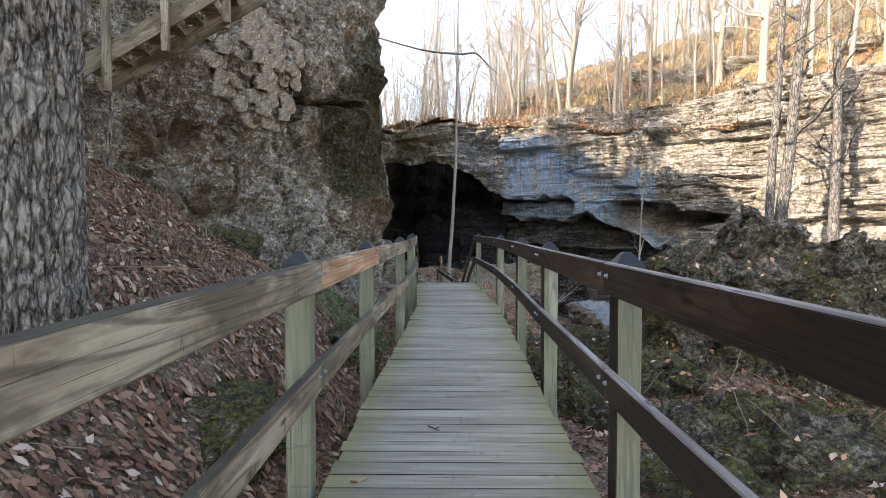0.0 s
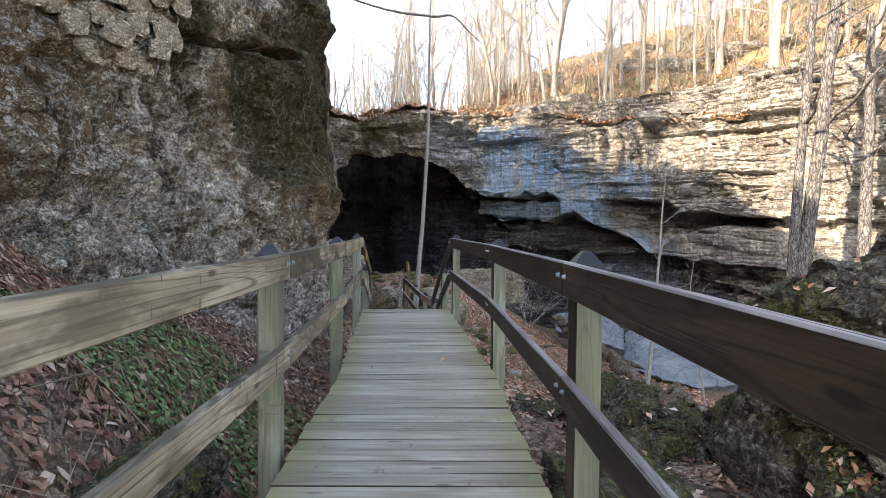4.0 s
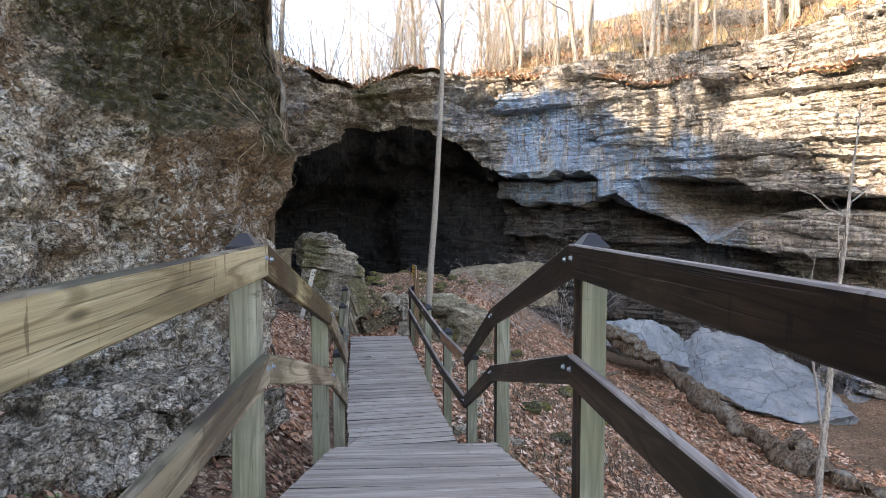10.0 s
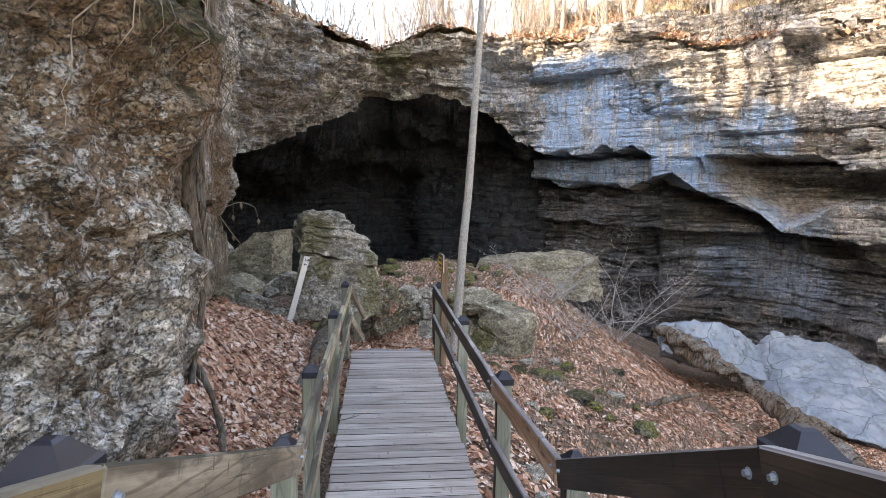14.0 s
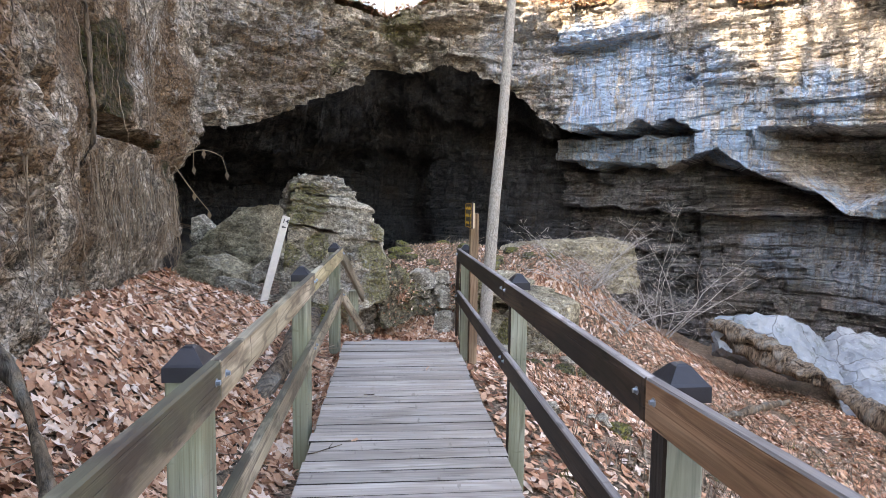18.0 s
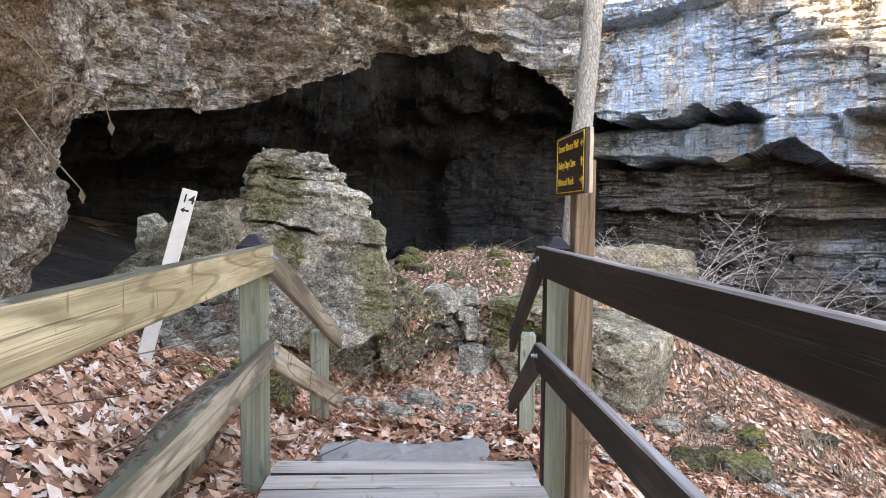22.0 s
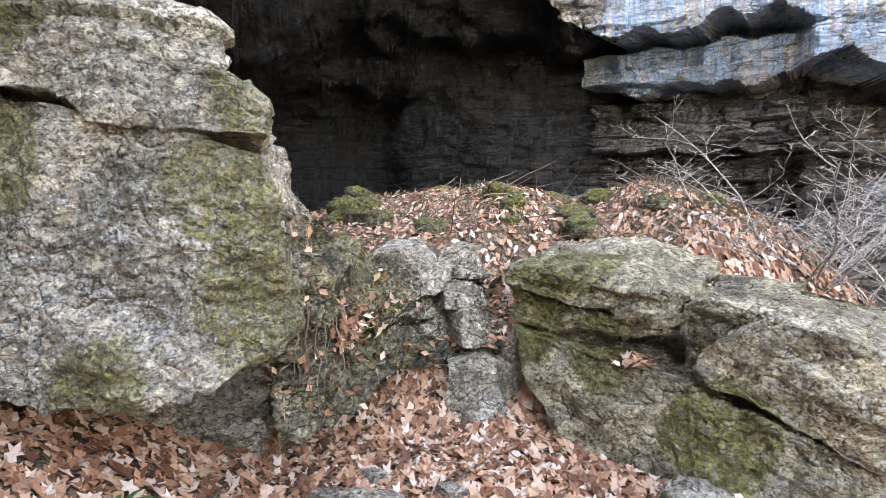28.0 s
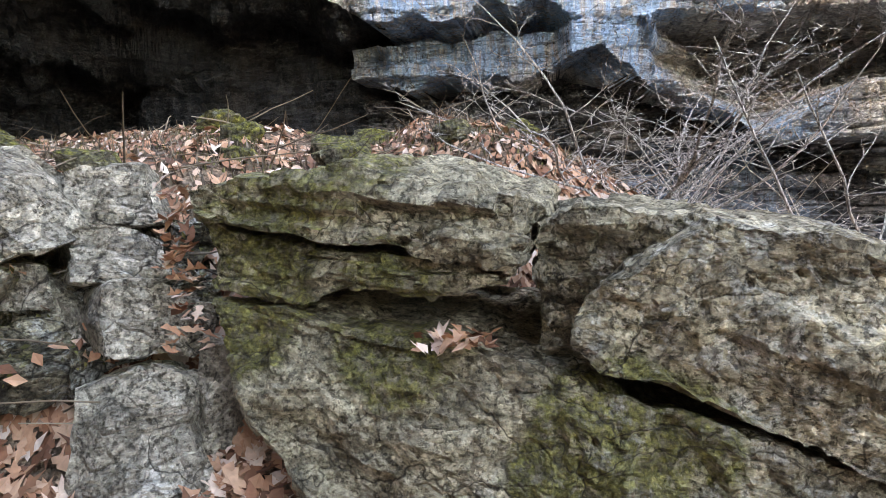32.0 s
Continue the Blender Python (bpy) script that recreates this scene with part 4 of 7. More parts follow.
shelf = np.interp(xx, (3.4, 4.9, 8.7, 9.0, 10.9, 11.2, 11.8, 12.5, 13.2, 14.0, 14.5, 15.7, 18, 21), (3.3, 3.15, 3.05, 3.1, 3.1, 1.5, 1.35, 0.75, -0.05, 0.3, 0.95, 1.4, 1.0, 0.8)) + 0.5 * wob
tier = np.interp(xx, (3.4, 4.1, 4.95, 6.1, 7.5, 9.0, 9.85, 11.2, 12.5, 13.2, 14.2, 15.5, 17, 21), (2.35, 2.2, 1.75, 2.1, 1.8, 2.2, 2.45, 1.4, 0.65, -0.15, -0.4, -0.5, -0.6, -0.8)) + 0.7 * wob
ledge = np.interp(xx, (3.4, 6, 8.6, 13, 15, 21), (0.1, 0.0, -0.1, -0.3, -0.4, -0.8)) + 0.6 * wob
set_tier = np.interp(xx, (3.4, 8.6, 9.0, 10.6, 11.2, 13.2, 14.2, 15.8, 18), (-1.5, -1.2, -0.15, -0.1, -0.8, -1.1, -0.9, -0.2, -0.1))
set_hole = np.interp(xx, (3.4, 8.6, 8.9, 11.0, 11.3, 12.5, 15.0, 16.5, 19), (-3.6, -3.0, -0.1, -0.05, -1.6, -4.0, -3.8, -1.2, -0.5))
set_low = np.interp(xx, (3.4, 9, 13, 15, 17, 21), (-3.0, -2.9, -2.9, -2.2, -0.6, -0.4))
under = np.clip((brow - z) / np.maximum(brow - shelf, 0.15), 0, 1)
out = np.where(z < brow, set_hole + (set_tier - set_hole) * np.clip((under - 0.45) / 0.55, 0, 1) ** 1.5, 0.0)
out = np.where(z < shelf, set_tier - 0.25 * np.clip((shelf - z) / np.maximum(shelf - tier, 0.2), 0, 1), out)
back = np.clip((tier - z) / np.maximum(tier - ledge, 0.3), 0, 1)
out = np.where(z < tier, set_low - 0.35 + 0.75 * back, out)
out = np.where(z < ledge, set_low - 0.7 + 1.1 * np.clip((ledge - z) / 3.5, 0, 1), out)
# faces under the tier, where the overhang's shade is painted in
SHADE_MASK = (z < tier - 0.05 + 0.2 * fbm(P, 1.0, 3, 99)) & (xx + 1.4 * fbm(P, 1.4, 3, 89) < np.interp(z, (-4, 0, 3), (16.2, 14.6, 14.6)))
smooth_face = np.where((z > brow) & (z < brow + 1.7) & (xx < 11.5), 0.3, 1.0) * np.where((z < shelf) & (z > tier), 0.5, 1.0)
mask = np.clip(fbm(P, 2.5, 2, 96) * 0.9 + 0.7, 0.25, 1.1) * smooth_face * np.where(z < tier, 1.7, 1.0)
out = out + (strata(P, run, 0.55, 1.9, 0.42, 0.30, 93, 0.6) + strata(P, run, 0.20, 0.8, 0.17, 0.12, 97, 0.6)) * mask + fbm(P, 2.6, 4, 94) * 0.3 + np.round(fbm(P * np.array((1, 1, 1.6)), 0.8, 3, 90) * 3) / 3 * 0.12 * smooth_face + fbm(P, 0.3, 3, 88) * 0.04
out = out + 0.25 * np.clip((z - 6.4) / 0.6, 0, 1) - creases(P * np.array((1, 1, 0.25)), 2.2, 0.02, 87) * 0.15
P[..., 0] += n4[None, :, 0] * out
P[..., 1] += n4[None, :, 1] * out
wall_right = sheet("wall_right", P, bed_rock, sharp=35)
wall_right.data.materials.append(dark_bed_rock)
wall_right.data.polygons.foreach_set("material_index", (SHADE_MASK[:-1, :-1] & SHADE_MASK[1:, 1:]).astype(np.int32).ravel())
tagged(wall_right, "sunlit bedded limestone cliff with wash streaks and painted blue shade tint", "cliff", kind="structure")

# cave floor and hollow behind the mound: earth darkened to stand for shade
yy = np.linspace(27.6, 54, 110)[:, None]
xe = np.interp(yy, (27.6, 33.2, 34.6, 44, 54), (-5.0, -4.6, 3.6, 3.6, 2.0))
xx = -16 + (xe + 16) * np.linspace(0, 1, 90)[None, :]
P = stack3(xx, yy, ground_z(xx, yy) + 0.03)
tagged(sheet("floor_cave", P, cave_earth), "earth floor of the cave, darkened in colour for shade", "floor", kind="structure")

# hills above the cliffs
v = np.linspace(0, 1, 90) ** 1.5
edge = RIGHT + n4 * 0.35
fan = RIGHT - np.array((0.0, 8.0))
fan /= np.linalg.norm(fan, axis=1, keepdims=True)
far = RIGHT + fan * 60
P = stack3(edge[None, :, 0] + (far - edge)[None, :, 0] * v[:, None], edge[None, :, 1] + (far - edge)[None, :, 1] * v[:, None], 0.0)
dd = v[:, None] * 60
slope = np.interp(RIGHT[:, 0], (3.4, 6, 9, 13, 16, 21, 30), (0.20, 0.34, 0.42, 0.50, 0.56, 0.56, 0.5))[None, :]
topz = np.interp(RIGHT[:, 0], (3, 6, 8, 10.3, 12.2, 15, 22, 36), (8.95, 8.7, 8.3, 7.9, 7.8, 7.2, 7.2, 7.3))[None, :]
P[..., 2] = topz - 0.1 + np.minimum(dd, 26) * slope + np.clip(dd - 26, 0, 60) * 0.12 + fbm(P, 4, 4, 101) * 0.5 + fbm(P, 0.9, 3, 102) * 0.14
steps = np.round(fbm(P, 5, 2, 111) * 3 + dd * 0.25) * 0.25
P[..., 2] += np.where(dd < 12, steps * 0.35, 0)
HILL_RIGHT = P
tagged(sheet("hillside_right", P, hill_litter), "sunlit hillside of dry leaves and grass", "hillside", kind="structure")
lip2 = LIP[:, :2]
P = np.zeros((90, len(LIP), 3))
v = (np.linspace(0, 1, 90) ** 1.4)[:, None]
P[..., 0] = lip2[None, :, 0] - n2[None, :, 0] * (v * 70 - 0.35)
P[..., 1] = lip2[None, :, 1] - n2[None, :, 1] * (v * 70 - 0.35)
rise = np.interp(LIP[:, 1] + np.clip(LIP[:, 0], 0, 9), (24, 34, 39, 42, 44, 49), (0.85, 0.8, 0.55, 0.22, 0.10, 0.12))[None, :]
P[..., 2] = HEAD_TOP[None, :] - 0.1 + np.minimum(v * 70, 10) * rise * 1.12 + fbm(P, 4, 4, 101) * 0.4 + fbm(P, 0.9, 3, 102) * 0.12
tagged(sheet("hillside_head", P, hill_litter, True), "leafy slope above the cave mouth", "hillside", kind="structure")
v = (np.linspace(0, 1, 30) ** 1.5)[:, None]
P = np.zeros((30, len(LEFT), 3))
P[..., 0] = LEFT[None, :, 0] - nrm[None, :, 0] * (v * 60 - 0.1)
P[..., 1] = LEFT[None, :, 1] - nrm[None, :, 1] * (v * 60 - 0.1)
P[..., 2] = LEFT_TOP - 0.1 + np.minimum(v * 60, 12.3) * 0.92 + fbm(P, 4, 4, 121) * 0.4
tagged(sheet("hillside_left", P, hill_litter, True), "wooded slope above the shaded cliff", "hillside", kind="structure")


# ---- boardwalk ----
def heading(y):
    return math.atan2(float(centre_x(y + 0.4) - centre_x(y - 0.4)), 0.8)


WIDTH = 1.27
# long sides of each board are much darker than its top
board = box_mesh("board", WIDTH, 0.1325, 0.038, deck_wood, 0.004, board_side_dark, lambda q: abs(q.y) > 0.9)
low_board = box_mesh("board", WIDTH, 0.1325, 0.038, lower_deck_wood, 0.004, board_side_dark, lambda q: abs(q.y) > 0.9)
boards = []
deck = thing("boardwalk_deck", (0, 0, 0), "grey weathered plank boardwalk with mossy edges", "boardwalk", kind="structure")
rng = random.Random(5)


def lay(parent, y0, y1, z0, z1, step=0.146):
    run = math.hypot(y1 - y0, z1 - z0)
    n = max(1, round(run / step))
    tilt = math.degrees(math.atan2(z1 - z0, y1 - y0))
    for i in range(n):
        u = (i + 0.5) / n
        y = y0 + (y1 - y0) * u
        m = pose(float(centre_x(y)) + rng.uniform(-0.012, 0.012), y, z0 + (z1 - z0) * u - 0.019 + rng.uniform(-0.003, 0.002), tilt, rng.uniform(-0.25, 0.25), -math.degrees(heading(y)) + rng.uniform(-0.35, 0.35))
        boards.append((parent, m))


lay(deck, -3.5, 12.9, 0, 0)
lay(deck, 12.9, 15.1, -0.02, -0.62)
for i in range(5):
    lay(deck, 15.1 + i * 0.38, 15.1 + (i + 1) * 0.38, -0.62 - 0.172 * (i + 1), -0.62 - 0.172 * (i + 1), 0.19)
lay(deck, 17.0, 23.42, -1.48, -1.48)
for parent, m in boards:
    child("board", board if m.translation.y < 13 else low_board, parent, m)
joist = [(-3.5, 12.9, 0, 0), (12.9, 15.1, -0.02, -0.62), (15.1, 17.0, -0.72, -1.52), (17.0, 23.4, -1.48, -1.48)]
for side in (-0.45, 0.0, 0.45):
    for y0, y1, z0, z1 in joist:
        n = max(1, round((y1 - y0) / 3))
        for k in range(n):
            a, b = y0 + (y1 - y0) * k / n, y0 + (y1 - y0) * (k + 1) / n
            za, zb = z0 + (z1 - z0) * k / n, z0 + (z1 - z0) * (k + 1) / n
            L = math.hypot(b - a, zb - za)
            xa, xb = float(centre_x(a)), float(centre_x(b))
            me = box_mesh("joist", L, 0.045, 0.14, post_wood)
            child("joist", me, deck, pose((xa + xb) / 2 + side, (a + b) / 2, (za + zb) / 2 - 0.112, 0, 0, 0) @ Matrix.Rotation(math.atan2(b - a, xb - xa), 4, "Z") @ Matrix.Rotation(-math.atan2(zb - za, b - a), 4, "Y"))

# rails: (y, rail height above the deck there, has a post)
POST = 0.115


def cap_mesh():
    bm = bmesh.new()
    a, h0, h1 = 0.064, 0.026, 0.075
    ring = [[bm.verts.new((sx * s, sy * s, hz)) for sx, sy in ((-1, -1), (1, -1), (1, 1), (-1, 1))] for s, hz in ((a, -0.02), (a, h0), (a * 0.86, h0 + 0.008), (a * 0.34, h1), (a * 0.2, h1 + 0.006))]
    for lo, hi in zip(ring, ring[1:]):
        for k in range(4):
            bm.faces.new((lo[k], lo[(k + 1) % 4], hi[(k + 1) % 4], hi[k]))
    bm.faces.new(ring[-1])
    me = bpy.data.meshes.new("cap")
    bm.to_mesh(me)
    bm.free()
    me.materials.append(cap_black)
    return me


CAP = cap_mesh()
bm = bmesh.new()
bmesh.ops.create_cone(bm, cap_ends=True, segments=6, radius1=0.009, radius2=0.008, depth=0.012)
bmesh.ops.create_cone(bm, cap_ends=True, segments=12, radius1=0.014, radius2=0.014, depth=0.004, matrix=Matrix.Translation((0, 0, -0.008)))
BOLT = bpy.data.meshes.new("bolt")
bm.to_mesh(BOLT)
bm.free()
BOLT.materials.append(bolt_steel)


def rail_board(parent, a, b, side, wood, height=0.14):
    """A plank on edge from a to b, both at its upper inner edge."""
    a, b = Vector(a), Vector(b)
    d = b - a
    yaw = math.atan2(d.y, d.x)
    tilt = math.atan2(d.z, math.hypot(d.x, d.y))
    # rail tops: mottled on the left, painted sky sheen on the right
    me = box_mesh("rail", d.length, 0.04, height, wood, 0.006, mottled_rail_wood if side < 0 else worn_sheen_wood, lambda q: q.z > 0.6)
    m = Matrix.Translation((a + b) / 2) @ Matrix.Rotation(yaw, 4, "Z") @ Matrix.Rotation(-tilt, 4, "Y") @ Matrix.Translation((0, -side * 0.02, -height / 2))
    ob = child("rail", me, parent, m)
    for end in (-1, 1):
        for k in (0.055,):
            q = m @ Matrix.Translation((end * (d.length / 2 - k), side * 0.027, 0.012)) @ Matrix.Rotation(-side * math.pi / 2, 4, "X")
            child("bolt", BOLT, ob, m.inverted() @ q)


def fence(name, side, nodes, wood, label, low_drop=0.48):
    """side -1 or 1; nodes: (y, top of the upper rail)."""
    root = thing(name, (0, 0, 0), label, "handrail", "boardwalk handrails")
    off = 0.645 * side
    pts = []
    for y, top in nodes:
        pts.append(Vector((float(centre_x(y)) + off, y, top)))
    for k, (a, b) in enumerate(zip(pts, pts[1:])):
        w = wood[k % len(wood)]
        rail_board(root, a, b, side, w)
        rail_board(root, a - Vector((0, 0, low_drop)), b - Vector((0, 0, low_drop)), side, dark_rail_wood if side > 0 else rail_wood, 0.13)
    for k, p in enumerate(pts):
        last = k == len(pts) - 1
        if last:
            p = p.lerp(pts[-2], 0.22)
            p.z -= 0.05
        foot = float(ground_z(p.x + side * 0.11, p.y)) - 0.3
        top = p.z - 0.035
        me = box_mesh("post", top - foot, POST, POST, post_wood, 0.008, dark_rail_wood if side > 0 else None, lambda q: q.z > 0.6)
        ob = child("post", me, root, pose(p.x + side * 0.100, p.y, (top + foot) / 2) @ Matrix.Rotation(-math.pi / 2, 4, "Y"))
        if last:
            continue
        child("cap", CAP, ob, ob.matrix_basis.inverted() @ pose(p.x + side * 0.100, p.y, top, 0, 0, -math.degrees(heading(p.y))), "black plastic cap")
    return root


UP, LOWR = 1.05, -1.48 + 1.08
L_WOOD = [rail_wood, rail_wood, pink_rail_wood, rail_wood, mottled_rail_wood, pale_rail_wood, stained_rail_wood, rail_wood, mottled_rail_wood, rail_wood, pale_rail_wood, rail_wood]
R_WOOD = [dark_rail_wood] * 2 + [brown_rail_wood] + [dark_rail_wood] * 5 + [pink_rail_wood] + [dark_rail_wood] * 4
END = (25.05, LOWR - 0.77)
fence("handrail", -1, [(-2.4, UP), (0.1, UP), (2.7, UP), (4.8, UP), (7.5, UP), (10.1, UP), (13.15, UP), (15.16, 0.46), (17.1, -0.34), (18.65, LOWR), (20.95, LOWR), (23.4, LOWR), END], L_WOOD, "weathered brown timber handrail on green treated posts")
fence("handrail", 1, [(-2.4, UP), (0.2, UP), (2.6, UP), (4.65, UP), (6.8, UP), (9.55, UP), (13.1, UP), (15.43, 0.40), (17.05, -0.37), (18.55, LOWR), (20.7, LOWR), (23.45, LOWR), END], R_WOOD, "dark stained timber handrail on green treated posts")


# ---- rocks ----
def rock_mesh(name, size, material, seed, bed=0.12, rough=0.16, detail=40, boxy=2.6, prof=(), lean=(0, 0), thick=0.16, crack=0.04, cuts=9, grit=1.0):
    """A boulder: a rounded box of bedded stone, broken by noise, with its foot at z = 0.
    prof: rows of (height from 0 to 1, width factor, shift in x) for stones that step in or out."""
    n, m = detail, detail * 2
    th = np.linspace(0, np.pi, n)[:, None]
    ph = np.linspace(0, 2 * np.pi, m, endpoint=False)[None, :]
    d = stack3(np.sin(th) * np.cos(ph), np.sin(th) * np.sin(ph), np.cos(th) + 0 * ph)
    k = np.power(np.sum(np.abs(d) ** boxy, axis=-1, keepdims=True), -1.0 / boxy)
    p = d * k * 0.5 * np.array(size)
    if prof:
        rel = p[..., 2] / size[2] + 0.5
        h, w, sh = zip(*prof)
        p[..., 0] = p[..., 0] * np.interp(rel, h, w) + np.interp(rel, h, sh)
        p[..., 1] = p[..., 1] * (0.5 + 0.5 * np.interp(rel, h, w))
    rc = random.Random(seed * 13 + 1)
    for _ in range(cuts):
        w = Vector((rc.gauss(0, 1), rc.gauss(0, 1), rc.gauss(0, 0.7))).normalized()
        w = np.array(w)
        reach = 0.5 * float(np.sum((np.abs(w) * np.array(size)) ** 1.6) ** (1 / 1.6)) * rc.uniform(0.72, 0.97)
        p = p - w * np.maximum((p @ w) - reach, 0)[..., None]
    s = max(size)
    q = p + seed * 7.7
    bump = fbm(q, s * 0.45, 4, seed) * rough * s * 0.5 + fbm(q, s * 0.10, 4, seed + 3) * 0.022 * s * grit - creases(q * np.array((1, 1, 2.5)), s * 0.6, 0.05, seed + 6) * crack * s
    bump = bump + (lumps(q, s * 0.22, seed + 12) * 0.05 * s + fbm(q, 0.09, 3, seed + 14) * 0.012) * grit
    lay = ledges(q, max(size[2] * thick, 0.04), bed * s * 0.25, seed + 9, 0.4, s * 0.6)
    p = p + d * (bump + lay)[..., None] * np.array((1, 1, 0.5))
    p[..., 0] += lean[0] * p[..., 2]
    p[..., 1] += lean[1] * p[..., 2]
    p[..., 2] += size[2] * 0.5
    return fast_mesh(name, p.reshape(-1, 3), grid_faces(n, m, True)[:, ::-1], material, True, 32)


def rock(name, at, size, material, seed, label, turn=0, tip=(0, 0), group="", **kw):
    ob = new(name, rock_mesh(name, size, material, seed, **kw))
    ob.matrix_world = pose(*at, tip[0], tip[1], turn)
    return tagged(ob, label, "rock", group)


def along(points, n):
    """n points spread evenly along a broken line."""
    p = np.array(points, float)
    d = np.concatenate(([0], np.cumsum(np.linalg.norm(np.diff(p, axis=0), axis=1))))
    s = np.linspace(0, d[-1], n)
    return np.stack([np.interp(s, d, p[:, k]) for k in range(3)], -1)


def hewn(name, foot, head, back, material, seed, cell=0.03, rough=0.03, plates=0.03, bed=0.0, thick=0.09, fray=0.02, dip=0.0):
    """A broken block: its front stands between the foot line and the head line, its body reaches back. Flat faces, chipped edges."""
    wide = max(np.linalg.norm(np.diff(np.array(q, float), axis=0), axis=1).sum() for q in (foot, head))
    nu = int(min(max(wide / cell, 6), 130))
    a, b, k = along(foot, nu), along(head, nu), np.array(back, float)
    nv = int(min(max(np.linalg.norm(b - a, axis=1).max() / cell, 5), 70))
    nt = int(min(max(np.linalg.norm(k) / cell / 1.6, 4), 26))
    loop = [a + (b - a) * t for t in np.linspace(0, 1, nv, endpoint=False)] + [b + k * t for t in np.linspace(0, 1, nt, endpoint=False)]
    loop += [b + k + (a - b) * t for t in np.linspace(0, 1, 6, endpoint=False)] + [a + k * (1 - t) for t in np.linspace(0, 1, nt, endpoint=False)]
    g = np.stack(loop, 1)
    m = int(nv * 0.6)
    ends = []
    for e in (g[0], g[-1]):
        mid = e.mean(axis=0, keepdims=True)
        ends.append(np.stack([mid + (e - mid) * t for t in np.linspace(0.02, 1, m, endpoint=False)]))
    g = np.concatenate((ends[0], g, ends[1][::-1]))
    du = np.gradient(g, axis=0)
    dv = np.roll(g, -1, axis=1) - np.roll(g, 1, axis=1)
    nn = np.cross(du, dv)
    nn /= np.maximum(np.linalg.norm(nn, axis=-1, keepdims=True), 1e-9)
    if np.sum(nn * (g - g.reshape(-1, 3).mean(axis=0))) < 0:
        nn = -nn
    q = g + seed * 3.7
    hill = fbm(q, 0.8, 4, seed) * rough + np.round(fbm(q, 0.5, 3, seed + 1) * 3) / 3 * plates + np.round(fbm(q * np.array((1, 1, 2.0)), 0.2, 3, seed + 8) * 2) / 2 * plates * 0.3 + fbm(q, 0.12, 3, seed + 2) * 0.005
    hill = hill - creases(q * np.array((0.6, 0.6, 1.6)), 0.9, 0.03, seed + 7) * 0.03
    if bed:
        hill = hill + ledges(q + stack3(0, 0, dip * q[..., 0]), thick, bed, seed + 3, 0.5, 0.55)
    g = g + nn * hill[..., None]
    g = g + stack3(fbm(q, 0.25, 3, seed + 4), fbm(q, 0.25, 3, seed + 5), fbm(q, 0.25, 3, seed + 6)) * fray
    f = grid_faces(g.shape[0], g.shape[1], True)
    v = g.reshape(-1, 3)
    a, b, c = v[f[:, 0]], v[f[:, 1]], v[f[:, 2]]
    if np.sum(np.cross(b - a, c - a) * (a - v.mean(axis=0))) < 0:
        f = f[:, ::-1]
    return fast_mesh(name, v, f, material, True, 24)


def chunk(size, seed, material, name="stone"):
    """A loose angular stone with its foot at z = 0."""
    r = random.Random(seed)
    w, d, h = size
    j = lambda s: r.uniform(-s, s)
    foot = [(-w / 2 + j(w * 0.12), -d / 2 + j(d * 0.15), 0), (0, -d / 2 - d * r.uniform(0, 0.2), 0), (w / 2 + j(w * 0.12), -d / 2 + j(d * 0.15), 0)]
    head = [(-w / 2 * r.uniform(0.6, 1.0), -d / 2 * r.uniform(0.5, 1.0), h * r.uniform(0.7, 1)), (j(w * 0.2), -d / 2 * r.uniform(0.7, 1.1), h), (w / 2 * r.uniform(0.6, 1.0), -d / 2 * r.uniform(0.5, 1.0), h * r.uniform(0.65, 1))]
    s = max(size)
    return hewn(name, foot, head, (j(w * 0.15), d * 0.9, -h * r.uniform(0, 0.2)), material, seed, max(s / 22, 0.012), s * 0.08, s * 0.025, 0, fray=s * 0.07)


def loose(name, at, size, material, seed, label, turn=0, tip=(0, 0), group=""):
    ob = new(name, chunk(size, seed, material, name))
    ob.matrix_world = pose(*at, tip[0], tip[1], turn)
    return tagged(ob, label, "rock", group)


boulder = thing("standing_boulder", (-2.75, 29.2, -2.5), "tall grey boulder of stacked beds with mossy flanks", "rock")
stand = pose(2.75, -29.2, 2.5)
child("bed", hewn("bed", [(-3.5, 28.85, -2.75), (-2.7, 28.8, -2.75), (-1.95, 28.9, -2.75)], [(-3.55, 28.8, -1.7), (-2.7, 28.75, -1.75), (-1.9, 28.9, -1.65)], (0, 0.9, 0), boulder_rock, 700, 0.05, bed=0.05), boulder, stand)
child("bed", hewn("bed", [(-3.77, 28.2, -1.84), (-3.25, 28.1, -1.99), (-2.5, 28.08, -2.04), (-2.05, 28.12, -1.97), (-1.62, 28.4, -1.76)], [(-3.56, 28.24, -0.36), (-3.15, 28.2, -0.41), (-2.6, 28.2, -0.53), (-2.08, 28.24, -0.64), (-1.76, 28.42, -0.72)], (-0.2, 1.4, 0.05), boulder_rock, 701, 0.02, 0.06, 0.06, 0.02, 0.3, dip=0.15), boulder, stand)
child("bed", hewn("bed", [(-3.56, 28.22, -0.31), (-3.15, 28.18, -0.37), (-2.6, 28.16, -0.49), (-2.08, 28.2, -0.60), (-1.68, 28.35, -0.66)], [(-3.55, 28.33, -0.02), (-3.1, 28.3, -0.05), (-2.5, 28.32, -0.18), (-1.95, 28.36, -0.30), (-1.72, 28.46, -0.50)], (-0.45, 1.1, 0.05), boulder_rock, 702, 0.02, 0.04, 0.06, 0.04, 0.10, dip=0.2), boulder, stand)
